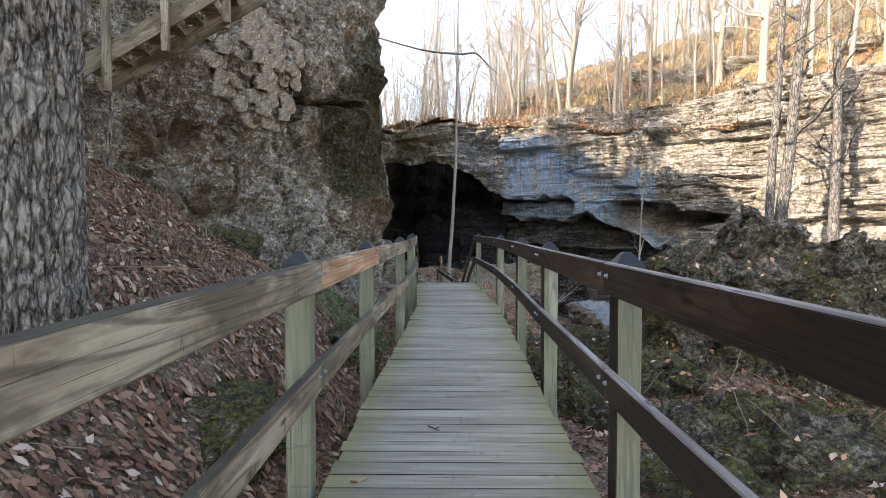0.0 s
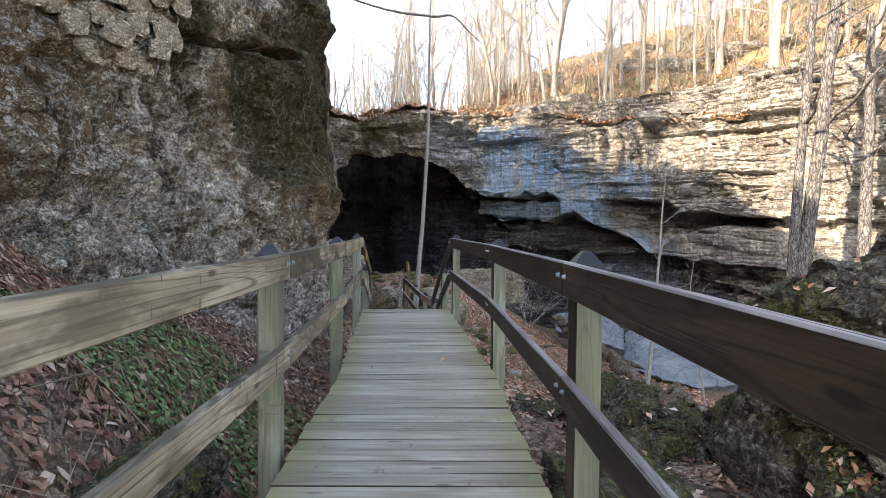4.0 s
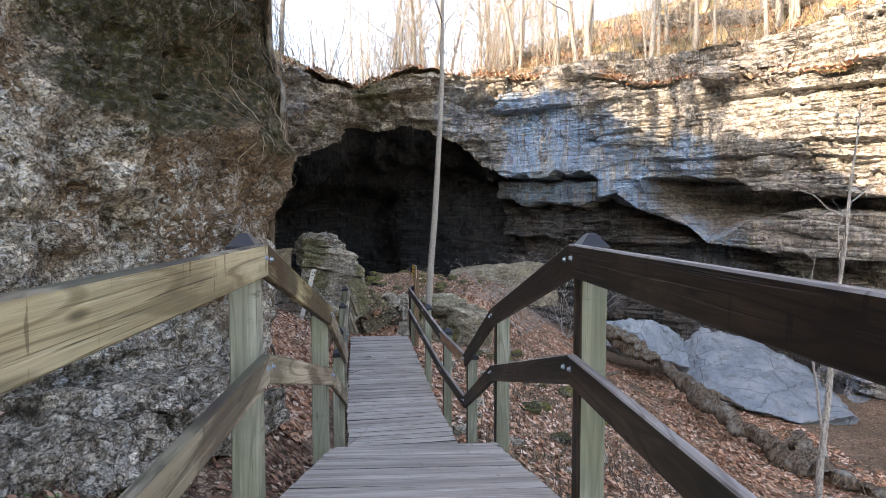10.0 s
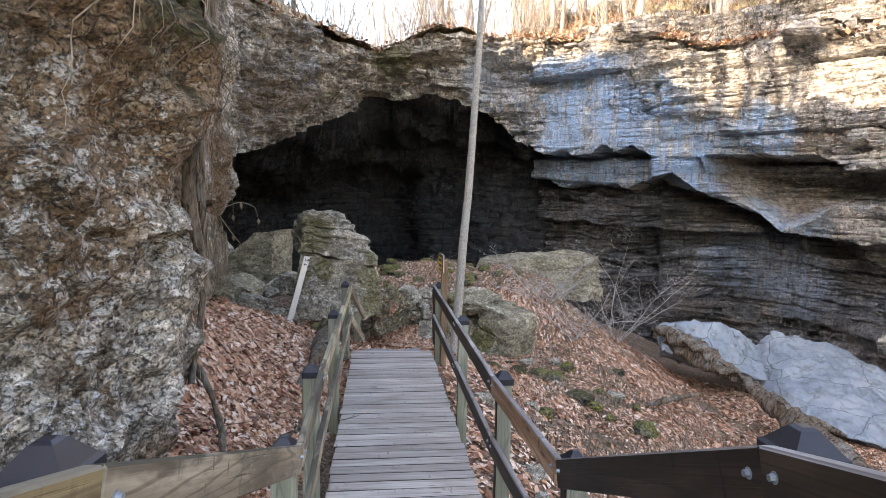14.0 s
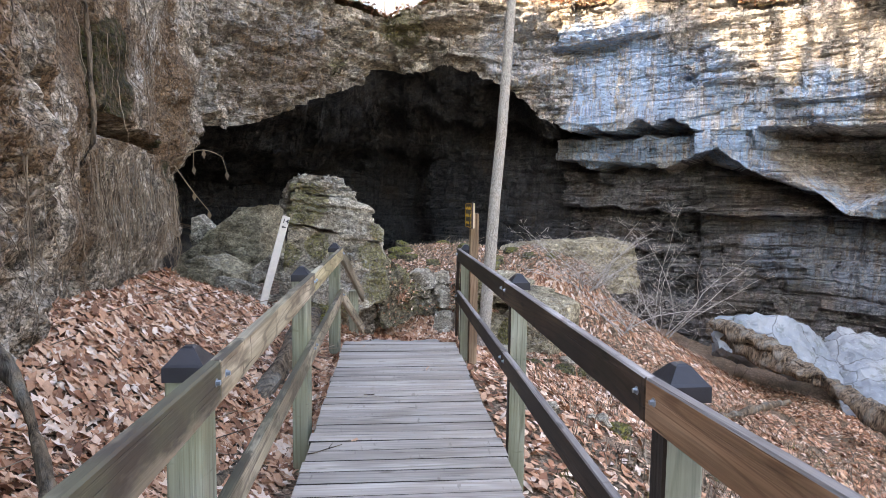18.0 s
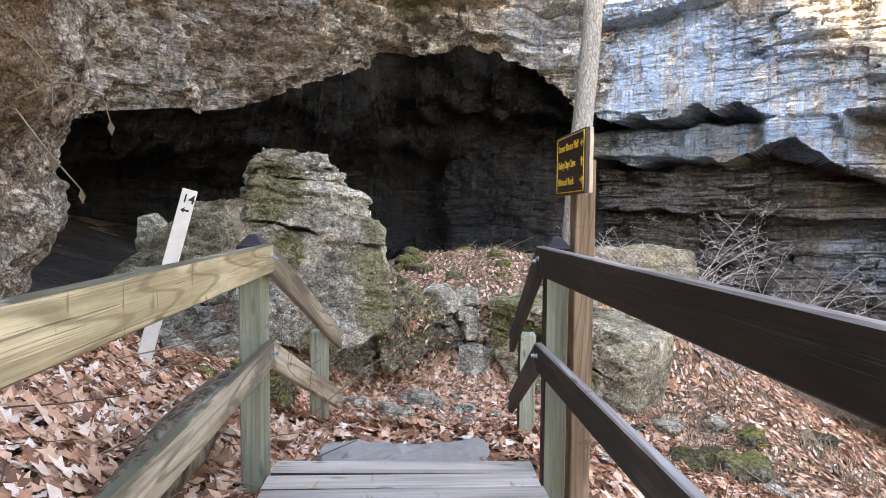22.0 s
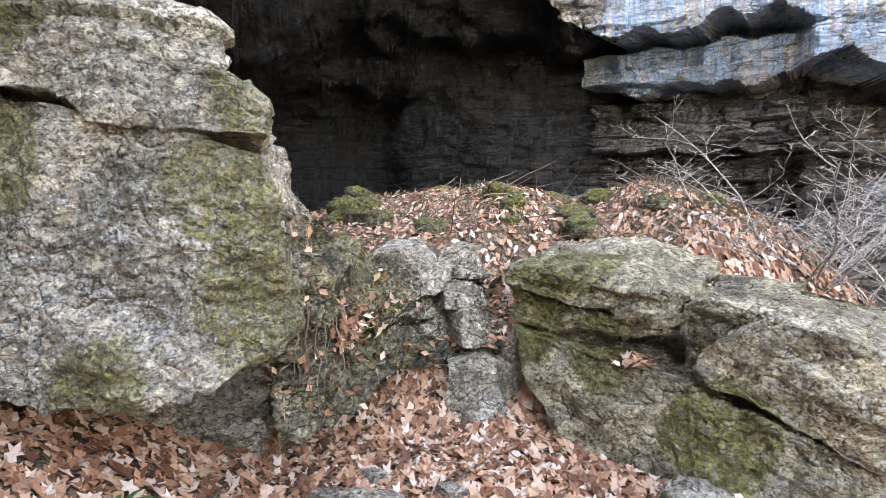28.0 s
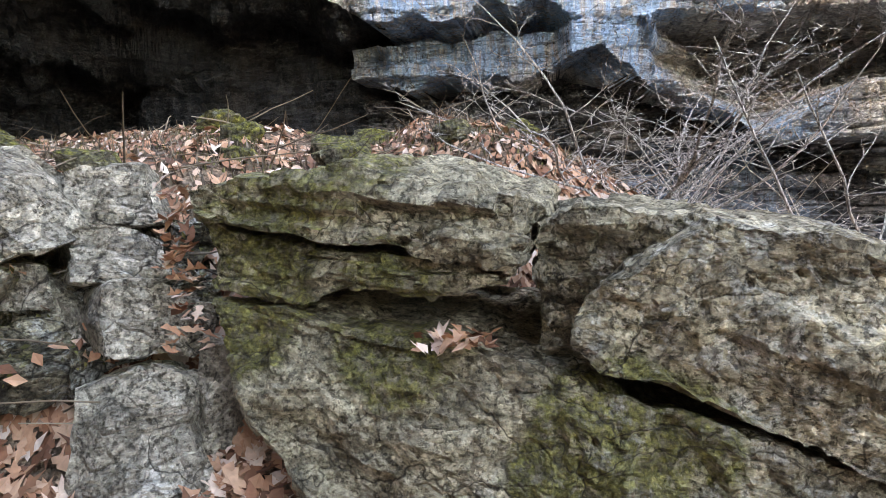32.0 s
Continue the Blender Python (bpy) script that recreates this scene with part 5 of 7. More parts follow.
child("bed", hewn("bed", [(-3.55, 28.38, -0.03), (-3.1, 28.36, -0.06), (-2.5, 28.38, -0.19), (-1.98, 28.44, -0.31)], [(-3.52, 28.55, 0.30), (-2.9, 28.55, 0.22), (-2.36, 28.6, 0.08), (-2.02, 28.62, -0.08)], (-0.5, 1.0, 0.05), boulder_rock, 703, 0.02, 0.05, 0.05, 0.05, 0.08, dip=0.15), boulder, stand)
for k, (x0, x1, z0, z1, zr, y) in enumerate(((-3.58, -2.34, 0.27, 0.39, -0.14, 28.62), (-3.62, -2.37, 0.39, 0.48, -0.13, 28.58), (-3.60, -2.42, 0.48, 0.56, -0.13, 28.62), (-3.48, -2.60, 0.56, 0.63, -0.08, 28.66))):
    child("bed", hewn("bed", [(x0, y, z0), ((x0 + x1) / 2, y - 0.03, z0 - 0.01), (x1, y + 0.06, z0 + zr)], [(x0 + 0.02, y + 0.02, z1), ((x0 + x1) / 2, y, z1), (x1 - 0.02, y + 0.08, z1 + zr)], (-0.3, 0.7, 0.0), boulder_rock, 710 + k, 0.02, 0.04, 0.06, 0.02, 0.04, 0.04), boulder, stand)
slab = thing("fractured_slab", (-0.42, 29.72, -2.85), "wide limestone slab split by diagonal cracks, with mossy ledges", "rock", turn=-38.7)
child("block", hewn("block", [(0.17, 0, 1.15), (0.7, 0.0, 1.05), (1.1, 0.02, 1.01), (1.42, 0.05, 0.98)], [(0.14, 0.05, 1.26), (0.54, 0.05, 1.29), (0.91, 0.06, 1.26), (1.15, 0.08, 1.20), (1.45, 0.10, 1.10)], (0, 1.2, 0.12), slab_rock, 721, 0.018, 0.03, 0.05, 0.05, 0.055, dip=0.15), slab)
child("block", hewn("block", [(0.22, 0.06, 0.86), (0.6, 0.03, 0.83), (0.96, 0.03, 0.90), (1.38, 0.08, 0.88)], [(0.20, 0.06, 1.16), (0.7, 0.03, 1.04), (1.1, 0.05, 1.0), (1.42, 0.07, 0.98)], (0, 1.1, 0.1), slab_rock, 722, 0.018, 0.03, 0.05, 0.05, 0.07, dip=0.1), slab)
child("block", hewn("block", [(0.40, -0.06, 0.5), (0.75, -0.10, 0.10), (1.3, -0.12, -0.13), (1.85, -0.12, -0.32), (2.5, -0.10, -0.35)], [(0.27, 0.02, 0.83), (0.6, 0.0, 0.80), (1.12, 0.0, 0.72), (1.38, 0.03, 0.66), (1.62, 0.03, 0.61), (1.95, 0.03, 0.485), (2.3, 0.03, 0.385), (2.6, 0.03, 0.295)], (0, 1.2, 0.05), slab_rock, 723, 0.02, 0.05, 0.05, 0.025, 0.16, dip=0.38), slab)
child("block", hewn("block", [(1.43, 0.20, 0.58), (1.75, 0.18, 0.56), (2.05, 0.12, 0.52)], [(1.46, 0.16, 1.10), (1.8, 0.15, 1.11), (2.06, 0.12, 1.09)], (0, 1.0, 0.08), slab_rock, 724, 0.02, 0.04, 0.05, 0.03, 0.1, dip=0.3), slab)
child("block", hewn("block", [(1.60, 0.0, 0.73), (1.72, -0.02, 0.635), (1.97, -0.03, 0.53), (2.32, -0.03, 0.43), (2.64, -0.02, 0.34)], [(1.64, 0.02, 0.87), (2.02, 0.0, 1.12), (2.38, 0.0, 1.03), (2.72, 0.02, 0.90)], (0, 1.0, 0.06), slab_rock, 725, 0.02, 0.03, 0.035, 0.02, 0.15, dip=0.38), slab)
bank = thing("mossy_bank", (-1.3, 29.3, -2.4), "steep bank of mossy ledges and roots between boulder and slab", "bank")
LOW = np.array([(-1.72, 28.42, -2.45), (-1.45, 28.85, -2.45), (-1.25, 29.4, -2.4), (-0.85, 29.95, -2.3), (-0.2, 30.1, -2.3)])
TOP = np.array([(-1.85, 28.75, -0.88), (-1.65, 29.2, -1.12), (-1.4, 29.7, -1.42), (-0.85, 30.25, -1.72), (-0.15, 30.3, -1.75)])
bank_ledges = []
for k, (a, b, o) in enumerate(((0.0, 0.30, 0.03), (0.29, 0.52, -0.05), (0.51, 0.78, 0.06), (0.77, 1.0, -0.04))):
    push = np.array((o * 0.8, -o * 0.6, 0))
    me = hewn("ledge", LOW + (TOP - LOW) * a + push, LOW + (TOP - LOW) * b + push, (-0.7, 1.2, 0.0), bank_moss, 730 + k, 0.025, 0.10, 0.09, 0.06, 0.12, 0.07)
    bank_ledges.append(child("ledge", me, bank, pose(1.3, -29.3, 2.4)))

OUTCROP = ((3.75, 8.9, 1.3, 1.5, 2.55, 20), (4.75, 9.1, 1.5, 1.8, 3.0, -10), (5.85, 9.2, 1.3, 1.6, 2.75, 35), (6.8, 9.6, 1.4, 1.8, 2.6, 0), (4.3, 8.3, 1.2, 1.0, 1.7, 50), (5.4, 8.2, 1.1, 0.9, 2.0, 15), (3.1, 5.4, 2.0, 1.8, 1.15, 30), (3.0, 12.4, 1.2, 1.2, 0.5, 60), (1.95, 2.7, 1.3, 1.3, 0.75, 70), (1.75, 6.4, 1.0, 1.5, 1.0, 10), (2.1, 4.4, 0.9, 1.1, 0.95, 40), (1.7, 8.6, 0.9, 1.4, 0.9, -15), (2.6, 7.4, 1.1, 1.2, 1.1, 5), (2.95, 3.5, 1.2, 1.1, 0.85, 25), (2.3, 10.2, 1.0, 1.1, 0.75, 20), (3.1, 10.9, 1.2, 1.0, 0.7, -10), (1.9, 11.6, 0.7, 0.8, 0.5, 40), (3.7, 10.0, 1.1, 1.1, 1.0, 15))
outcrop = []
for k, (x, y, w, dep, h, turn) in enumerate(OUTCROP):
    foot = [(-w / 2, -dep * 0.40, 0), (-w * 0.1, -dep * 0.55, 0), (w / 2, -dep * 0.42, 0)]
    r = random.Random(740 + k)
    head = [(-w * 0.42, -dep * 0.36, h * r.uniform(0.7, 0.9)), (-w * 0.12, -dep * 0.42, h), (w * 0.15, -dep * 0.35, h * r.uniform(0.85, 1.0)), (w * 0.44, -dep * 0.32, h * r.uniform(0.65, 0.9))]
    ob = new("mossy_outcrop", hewn("mossy_outcrop", foot, head, (0, dep * 0.8, -h * 0.1), mossy_rock, 740 + k, 0.045, 0.10, 0.11, 0.05, 0.16, 0.10))
    ob.matrix_world = pose(x, y, -1.5, 0, 0, turn)
    outcrop.append(tagged(ob, "tall mossy rock of the outcrop beside the boardwalk" if h > 1.5 else "low mossy rock with leaves in its hollows", "rock", "mossy outcrop rocks"))
rock("mossy_lump", (-3.3, 8.3, 0.35), (1.3, 1.2, 0.85), mossy_rock, 33, "mossy stone lump in the leaf bank", 0, detail=50, rough=0.3)
rock("bank_rock", (-1.75, 4.4, -0.75), (1.1, 1.5, 0.75), mossy_rock, 34, "mossy stone in the leaves under the handrail", 20, detail=50, rough=0.25)
rock("bank_rock", (-1.25, 7.6, -0.75), (0.8, 1.3, 0.7), mossy_rock, 35, "mossy stone in the leaves under the handrail", 0, detail=50, rough=0.25)
for k, (x, y, z, w, d, h, turn) in enumerate(((-2.75, 14.6, -0.75, 1.1, 0.9, 0.5, 62), (-2.45, 15.3, -0.85, 0.9, 0.8, 0.42, 58), (-2.2, 15.9, -0.95, 0.9, 0.7, 0.5, 55), (-2.35, 15.6, -0.5, 0.8, 0.6, 0.3, 60), (-2.0, 16.4, -0.95, 0.7, 0.7, 0.45, 66), (-2.05, 16.2, -0.55, 0.6, 0.5, 0.28, 50), (-2.6, 15.0, -0.35, 0.7, 0.5, 0.26, 60), (-1.75, 16.9, -1.1, 0.5, 0.5, 0.36, 70), (-3.0, 14.0, -0.6, 0.8, 0.7, 0.42, 60))):
    loose("ledge_rock", (x, y, z), (w, d, h), cliff_rock, 770 + k, "broken dark ledge rock at the foot of the cliff", turn, (4 * (k % 3) - 4, 5 - 5 * (k % 2)), "ledge rocks under the cliff")
flat = new("flat_boulder", hewn("flat_boulder", [(1.6, 37.4, -2.9), (4.2, 38.0, -3.0), (6.9, 39.3, -3.3)], [(1.9, 37.6, -1.55), (3.4, 37.9, -1.33), (5.2, 38.7, -1.32), (6.7, 39.5, -1.42)], (-0.4, 2.2, 0.05), slab_rock, 735, 0.05, 0.08, 0.07, 0.05, 0.16))
tagged(flat, "broad flat-topped boulder before the cave wall", "rock")
for k, (foot, head, back) in enumerate((
        ([(10.9, 33.4, -5.7), (11.3, 31.6, -5.7), (12.6, 29.2, -5.7), (14.9, 29.8, -5.7)], [(12.1, 36.9, -4.75), (13.05, 37.0, -3.98), (14.7, 36.0, -4.25), (15.9, 34.2, -5.0)], (2.0, 1.2, -1.2)),
        ([(7.2, 33.2, -3.9), (8.6, 32.6, -4.2), (10.6, 33.0, -4.8)], [(7.4, 34.0, -3.2), (8.2, 33.8, -2.98), (9.8, 34.0, -3.2), (11.2, 34.8, -3.95)], (0.6, 1.6, -0.6)))):
    ob = new("creek_boulder", hewn("creek_boulder", foot, head, back, pale_rock, 750 + k, 0.06, 0.08, 0.03, 0.0, fray=0.06))
    tagged(ob, ("huge smooth pale blue slab lying in the creek bed", "smooth pale creek boulder behind the log")[k], "rock", "pale creek rocks")
LEANING = ([(-7.3, 30.9, -1.9), (-6.3, 30.8, -1.9), (-5.1, 30.9, -1.6)], [(-7.1, 30.9, -1.3), (-6.6, 30.9, -0.95), (-6.0, 30.9, -0.45), (-5.53, 30.9, -0.05), (-5.0, 30.9, 0.04)], (0.3, 1.2, 0))
cs = new("cave_slab", hewn("cave_slab", *LEANING, slab_rock, 736, 0.035, 0.03, 0.03, 0.02, 0.2, 0.02))
tagged(cs, "grey rock slab leaning in the cave mouth", "rock")
cs = new("cave_slab", hewn("cave_slab", [(-5.2, 30.2, -2.2), (-4.5, 30.1, -2.2), (-3.8, 30.3, -2.2)], [(-5.0, 30.3, -1.45), (-4.6, 30.3, -1.2), (-3.9, 30.4, -1.3)], (0, 1.0, 0), boulder_rock, 737, 0.035, 0.05, 0.06, 0.03, 0.15, 0.03))
tagged(cs, "grey rock slab leaning in the cave mouth", "rock")
cs = new("pointed_rock", hewn("pointed_rock", [(-7.15, 31.9, -1.9), (-6.75, 31.9, -1.9)], [(-7.2, 31.95, -0.33), (-7.05, 31.95, -0.25), (-6.68, 31.95, -0.62)], (0, 0.5, 0), boulder_rock, 738, 0.04, 0.04, 0.04))
tagged(cs, "pointed fallen rock in the cave mouth", "rock")
cs = new("cave_slab", hewn("cave_slab", [(-6.6, 29.2, -2.3), (-5.9, 29.1, -2.3), (-5.2, 29.3, -2.3)], [(-6.4, 29.3, -1.35), (-5.8, 29.25, -1.15), (-5.15, 29.35, -1.5)], (0.2, 1.0, 0.05), slab_rock, 739, 0.035, 0.03, 0.04, 0.02, 0.2, 0.03))
tagged(cs, "low grey slab before the cave mouth", "rock")
loose("cave_slab", (-4.95, 29.4, -2.15), (0.95, 0.9, 0.6), boulder_rock, 25, "low grey rock beside the standing boulder")
loose("cave_slab", (-4.15, 28.7, -2.3), (0.7, 0.7, 0.5), boulder_rock, 26, "low grey rock beside the standing boulder", 30)
for k, (x, y, z, w, d, h, turn) in enumerate(((-2.62, 25.98, -2.15, 0.4, 0.5, 0.55, 10), (-2.36, 25.88, -2.15, 0.32, 0.45, 0.72, -12), (-2.98, 25.6, -1.98, 0.32, 0.36, 0.36, 30))):
    loose("mossy_stone", (x, y, z), (w, d, h), mossy_bright, 760 + k, "green mossy stone by the foot of the steps", turn, (0, 0), "mossy stones by the steps")
STACK = ((-1.0, 30.1, -1.60, 0.56, 0.47), (-0.57, 30.25, -1.58, 0.40, 0.24), (-0.62, 30.08, -1.83, 0.40, 0.22), (-0.50, 29.98, -2.06, 0.46, 0.28), (-0.79, 30.12, -2.12, 0.27, 0.42), (-0.50, 29.72, -2.52, 0.46, 0.52), (-0.92, 30.05, -1.93, 0.19, 0.15), (-0.22, 29.72, -2.42, 0.16, 0.44))
for k, (x, y, z, w, h) in enumerate(STACK):
    loose("stone", (x, y, z - h / 2), (w, w * 0.85, h), boulder_rock, 60 + k, "loose grey stone stacked beside the slab", -20 + 17 * (k % 4), (8 - 8 * (k % 3), -8 + 6 * (k % 4)), "stones by the slab")
STONES = ((-1.43, 28.5, 0.24), (-1.12, 28.2, 0.34), (-0.62, 28.1, 0.26), (-1.2, 28.75, 0.16), (-0.75, 28.55, 0.2), (-1.55, 27.9, 0.3), (-0.55, 27.55, 0.24), (-0.95, 27.4, 0.2), (-2.0, 28.0, 0.26), (-1.75, 27.3, 0.16), (-1.38, 27.75, 0.22), (-0.2, 27.9, 0.2))
for k, (x, y, s) in enumerate(STONES):
    r = random.Random(400 + k)
    loose("stone", (x, y, float(ground_z(x, y)) - s * 0.08), (s * r.uniform(0.95, 1.4), s * r.uniform(0.8, 1.1), s * 0.5), boulder_rock, 80 + k, "grey stone lying in the leaves", r.uniform(-60, 60), (r.uniform(-12, 12), r.uniform(-12, 12)), "stones in the path")
r = random.Random(9)
for k in range(26):
    x, y = r.uniform(-1.9, 2.6), r.uniform(31.0, 33.6)
    s = r.uniform(0.16, 0.42)
    rock("mossy_stone", (x, y, float(ground_z(x, y)) - 0.08), (s * 1.3, s, s * 0.7), mossy_bright, 90 + k, "small mossy stone on the leafy mound", r.uniform(0, 180), (0, 0), "mossy mound stones", detail=18, rough=0.3)
for k in range(34):
    y = r.uniform(17.5, 29.5)
    x = float(centre_x(y)) + r.uniform(0.85, 3.4) * (1 if y < 25 else 1.6)
    s = r.uniform(0.14, 0.42)
    rock("slope_stone", (x, y, float(ground_z(x, y)) - s * 0.15), (s * 1.4, s, s * 0.6), boulder_rock if k % 3 else mossy_rock, 130 + k, "grey stone on the slope below the boardwalk", r.uniform(0, 180), (0, 0), "stones below the boardwalk", detail=18, boxy=3.4, rough=0.25)
for k, (x, y, s) in enumerate(((2.7, 24.6, 0.32), (2.95, 24.3, 0.25), (3.5, 24.0, 0.42), (3.8, 25.5, 0.26), (2.2, 26.4, 0.4), (2.5, 26.8, 0.3), (3.2, 26.0, 0.24), (4.4, 23.4, 0.36), (1.6, 23.2, 0.25), (3.9, 22.4, 0.3), (2.4, 21.6, 0.26), (2.9, 27.6, 0.34))):
    rock("mossy_lump", (x, y, float(ground_z(x, y)) - 0.05), (s * 1.2, s, s * 0.75), mossy_bright, 470 + k, "low green moss lump on the leafy slope", 40 * k, (0, 0), "moss lumps on the slope", detail=22, rough=0.3)
for k in range(14):
    x, y = r.uniform(-7, -3.6), r.uniform(27.5, 33)
    s = r.uniform(0.3, 0.8)
    rock("fallen_rock", (x, y, float(ground_z(x, y)) - 0.15), (s * 1.3, s, s * 0.8), boulder_rock, 170 + k, "fallen rock on the cave floor", r.uniform(0, 180), (0, 0), "fallen cave rocks", detail=22, boxy=3.6, rough=0.2)
for k in range(60):
    j = int(r.uniform(0.02, 0.75) * (RN - 1))
    i = int(r.uniform(0.01, 0.5) * 89)
    q = HILL_RIGHT[i, j]
    s = r.uniform(0.5, 1.8)
    rock("hill_ledge", (q[0], q[1], q[2] - s * 0.2), (s * 2.2, s, s * 0.55), bed_rock, 200 + k, "grey ledge stone on the sunlit hillside", r.uniform(-30, 60), (0, 0), "hillside ledge stones", detail=15, boxy=4, rough=0.25, bed=0.2)


# ---- trees ----
def limb(start, way, length, radius, rnd, n=7, wander=0.12, end=0.25, lift=0.05):
    pts, d = [np.array(start, float)], np.array(way, float)
    d /= np.linalg.norm(d)
    for i in range(n - 1):
        d = d + np.array([rnd.gauss(0, wander), rnd.gauss(0, wander), rnd.gauss(0, wander * 0.6) + lift])
        d /= np.linalg.norm(d)
        pts.append(pts[-1] + d * length / (n - 1))
    return np.array(pts), radius * np.linspace(1, end, n)


def branching(rnd, trunk, count, low, spread, level=2, scale=0.35, thin=0.006, sub=4, lift=0.05):
    """Limbs off a trunk and twigs off the limbs."""
    pts, rad = trunk
    out = []
    for k in range(count):
        u = low + (1 - low) * (k + rnd.random()) / count
        i = min(int(u * (len(pts) - 1)), len(pts) - 2)
        f = u * (len(pts) - 1) - i
        at = pts[i] * (1 - f) + pts[i + 1] * f
        ang = rnd.uniform(0, 2 * math.pi)
        way = np.array([math.cos(ang) * spread, math.sin(ang) * spread, rnd.uniform(0.25, 0.9)])
        L = np.linalg.norm(pts[-1] - pts[0]) * scale * rnd.uniform(0.5, 1.0) * (1.15 - u * 0.7)
        l = limb(at, way, L, max(rad[i] * 0.5, thin), rnd, 4 if level < 3 else 6, 0.2, 0.3, lift)
        out.append(l)
        if level > 1:
            out += branching(rnd, l, sub, 0.3, 0.9, level - 1, 0.5, thin, sub, lift)
    return out


def make_tree(seed, height, radius, limbs, low=0.35, wander=0.03, material=None, lean=(0, 0), level=3, sides=10, scale=0.35, flare=1.35, sub=3, twig=3, thin=0.008, end=0.16):
    rnd = random.Random(seed)
    root = thing("tree")
    trunk = limb((0, 0, -0.4), (lean[0], lean[1], 1), height, radius, rnd, 16 if sides > 6 else 9, wander, end, 0.03)
    trunk[1][0] *= flare
    v, f = tubes([trunk], sides)
    child("trunk", fast_mesh("trunk", v, f, material or thin_bark), root)
    if limbs:
        v, f = tubes(branching(rnd, trunk, limbs, low, 0.8, level, scale, thin, sub), twig)
        child("crown", fast_mesh("crown", v, f, material or thin_bark), root)
    return root


protos = []
for s in range(7):
    protos.append(tagged(make_tree(200 + s, 12 + s * 1.1, 0.085 + 0.018 * s, 15, 0.22, 0.06, thin=0.02, sides=6, sub=4, scale=0.42), "bare grey winter tree on the hillside", "tree", "bare hillside trees"))
rnd = random.Random(77)


def hill_place(grid, a, b):
    i, j = int(a * (grid.shape[0] - 1)), int(b * (grid.shape[1] - 1))
    return grid[i, j]


def grid_of(name, rows, cols):
    me = bpy.data.objects[name].data
    co = np.zeros(len(me.vertices) * 3, np.float32)
    me.vertices.foreach_get("co", co)
    return co.reshape(rows, cols, 3)


HEAD_GRID, LEFT_GRID = grid_of("hillside_head", 90, len(LIP)), grid_of("hillside_left", 30, len(LEFT))
trees = []
for k in range(170):
    trees.append((hill_place(HILL_RIGHT, rnd.uniform(0.10, 0.8), rnd.uniform(0.0, 0.85)), rnd.uniform(0.6, 1.2)))
for k in range(80):
    trees.append((hill_place(HEAD_GRID, rnd.uniform(0.10, 0.85), rnd.uniform(0.45, 1.0)), rnd.uniform(0.6, 1.15)))
for k in range(34):
    trees.append((hill_place(LEFT_GRID, rnd.uniform(0.25, 0.7), rnd.uniform(0.25, 0.95)), rnd.uniform(0.7, 1.1)))
for k, (q, s) in enumerate(trees):
    m = pose(q[0], q[1], q[2] - 0.1, rnd.uniform(-4, 4), rnd.uniform(-4, 4), rnd.uniform(0, 360)) @ Matrix.Scale(s, 4)
    if k < 7:
        protos[k].matrix_world = m
    else:
        t = copy_thing(protos[k % 7], m)
        t.scale = (s, s, s)

slim = tagged(make_tree(301, 14, 0.10, 7, 0.62, 0.010, slim_bark, (0.085, 0.0), scale=0.22), "slim grey tree beside the trail sign", "tree")
slim.matrix_world = pose(0.12, 25.25, -2.2, 0, 0, 0)
for pts in (((0.72, 0, 10.9), (-0.9, -0.2, 11.0), (-3.0, -0.4, 11.5), (-5.0, -0.5, 11.9)), ((0.72, 0, 10.9), (1.3, -0.1, 10.9), (1.9, -0.2, 10.3), (2.3, -0.3, 9.9))):
    v, f = tubes([(spline(pts, 14), np.linspace(0.05, 0.015, 14))], 6)
    child("limb", fast_mesh("limb", v, f, bark), slim)
for k, (x, y, h, rad, lx, ly) in enumerate(((14.25, 25.6, 17, 0.24, 0.0, 0.0), (13.8, 25.4, 18, 0.33, 0.135, 0.0), (17.3, 26.6, 16, 0.30, 0.12, 0.0))):
    t = tagged(make_tree(310 + k, h, rad, 6, 0.6, 0.02, shade_bark, (lx, ly), scale=0.25, end=0.5), "tall bare grey tree standing in front of the cliff", "tree", "tall trees before the cliff")
    t.matrix_world = pose(x, y, float(ground_z(x, y)))
for k, (x, y, h, lx) in enumerate(((6.25, 19.35, 7.0, 0.15), (11.5, 26.2, 6.5, -0.12))):
    t = tagged(make_tree(320 + k, h, 0.065 if k == 0 else 0.05, 8, 0.4, 0.04, thin_bark, (lx, 0.02), 2), "thin bare sapling on the creek bank", "tree", "creek bank saplings")
    t.matrix_world = pose(x, y, float(ground_z(x, y)))


def shrub(at, stems, height, spread, seed, label):
    rnd = random.Random(seed)
    root = thing("shrub", at, label, "shrub")
    for k in range(stems):
        a = rnd.uniform(0, 2 * math.pi)
        st = limb((rnd.gauss(0, 0.08), rnd.gauss(0, 0.08), -0.1), (math.cos(a) * spread, math.sin(a) * spread, 1), height * rnd.uniform(0.6, 1), 0.016, rnd, 10, 0.13, 0.25, -0.03)
        v, f = tubes([st] + branching(rnd, st, 9, 0.15, 1.1, 3, 0.5, 0.0042, 3, -0.03), 3)
        child("stem", fast_mesh("stem", v, f, twig_bark), root)
    return root


shrub((6.0, 34.3, float(ground_z(6.0, 34.3))), 12, 5.4, 0.95, 51, "wide bare twiggy shrub on the creek bank")
shrub((2.75, 30.7, -2.0), 16, 2.7, 0.95, 52, "bare pale shrub growing behind the slab")
shrub((3.5, 29.6, -2.6), 7, 2.4, 0.9, 53, "bare pale shrub growing beside the slab")
shrub((6.3, 12.0, -1.0), 4, 2.4, 0.8, 54, "bare shrub behind the mossy outcrop")

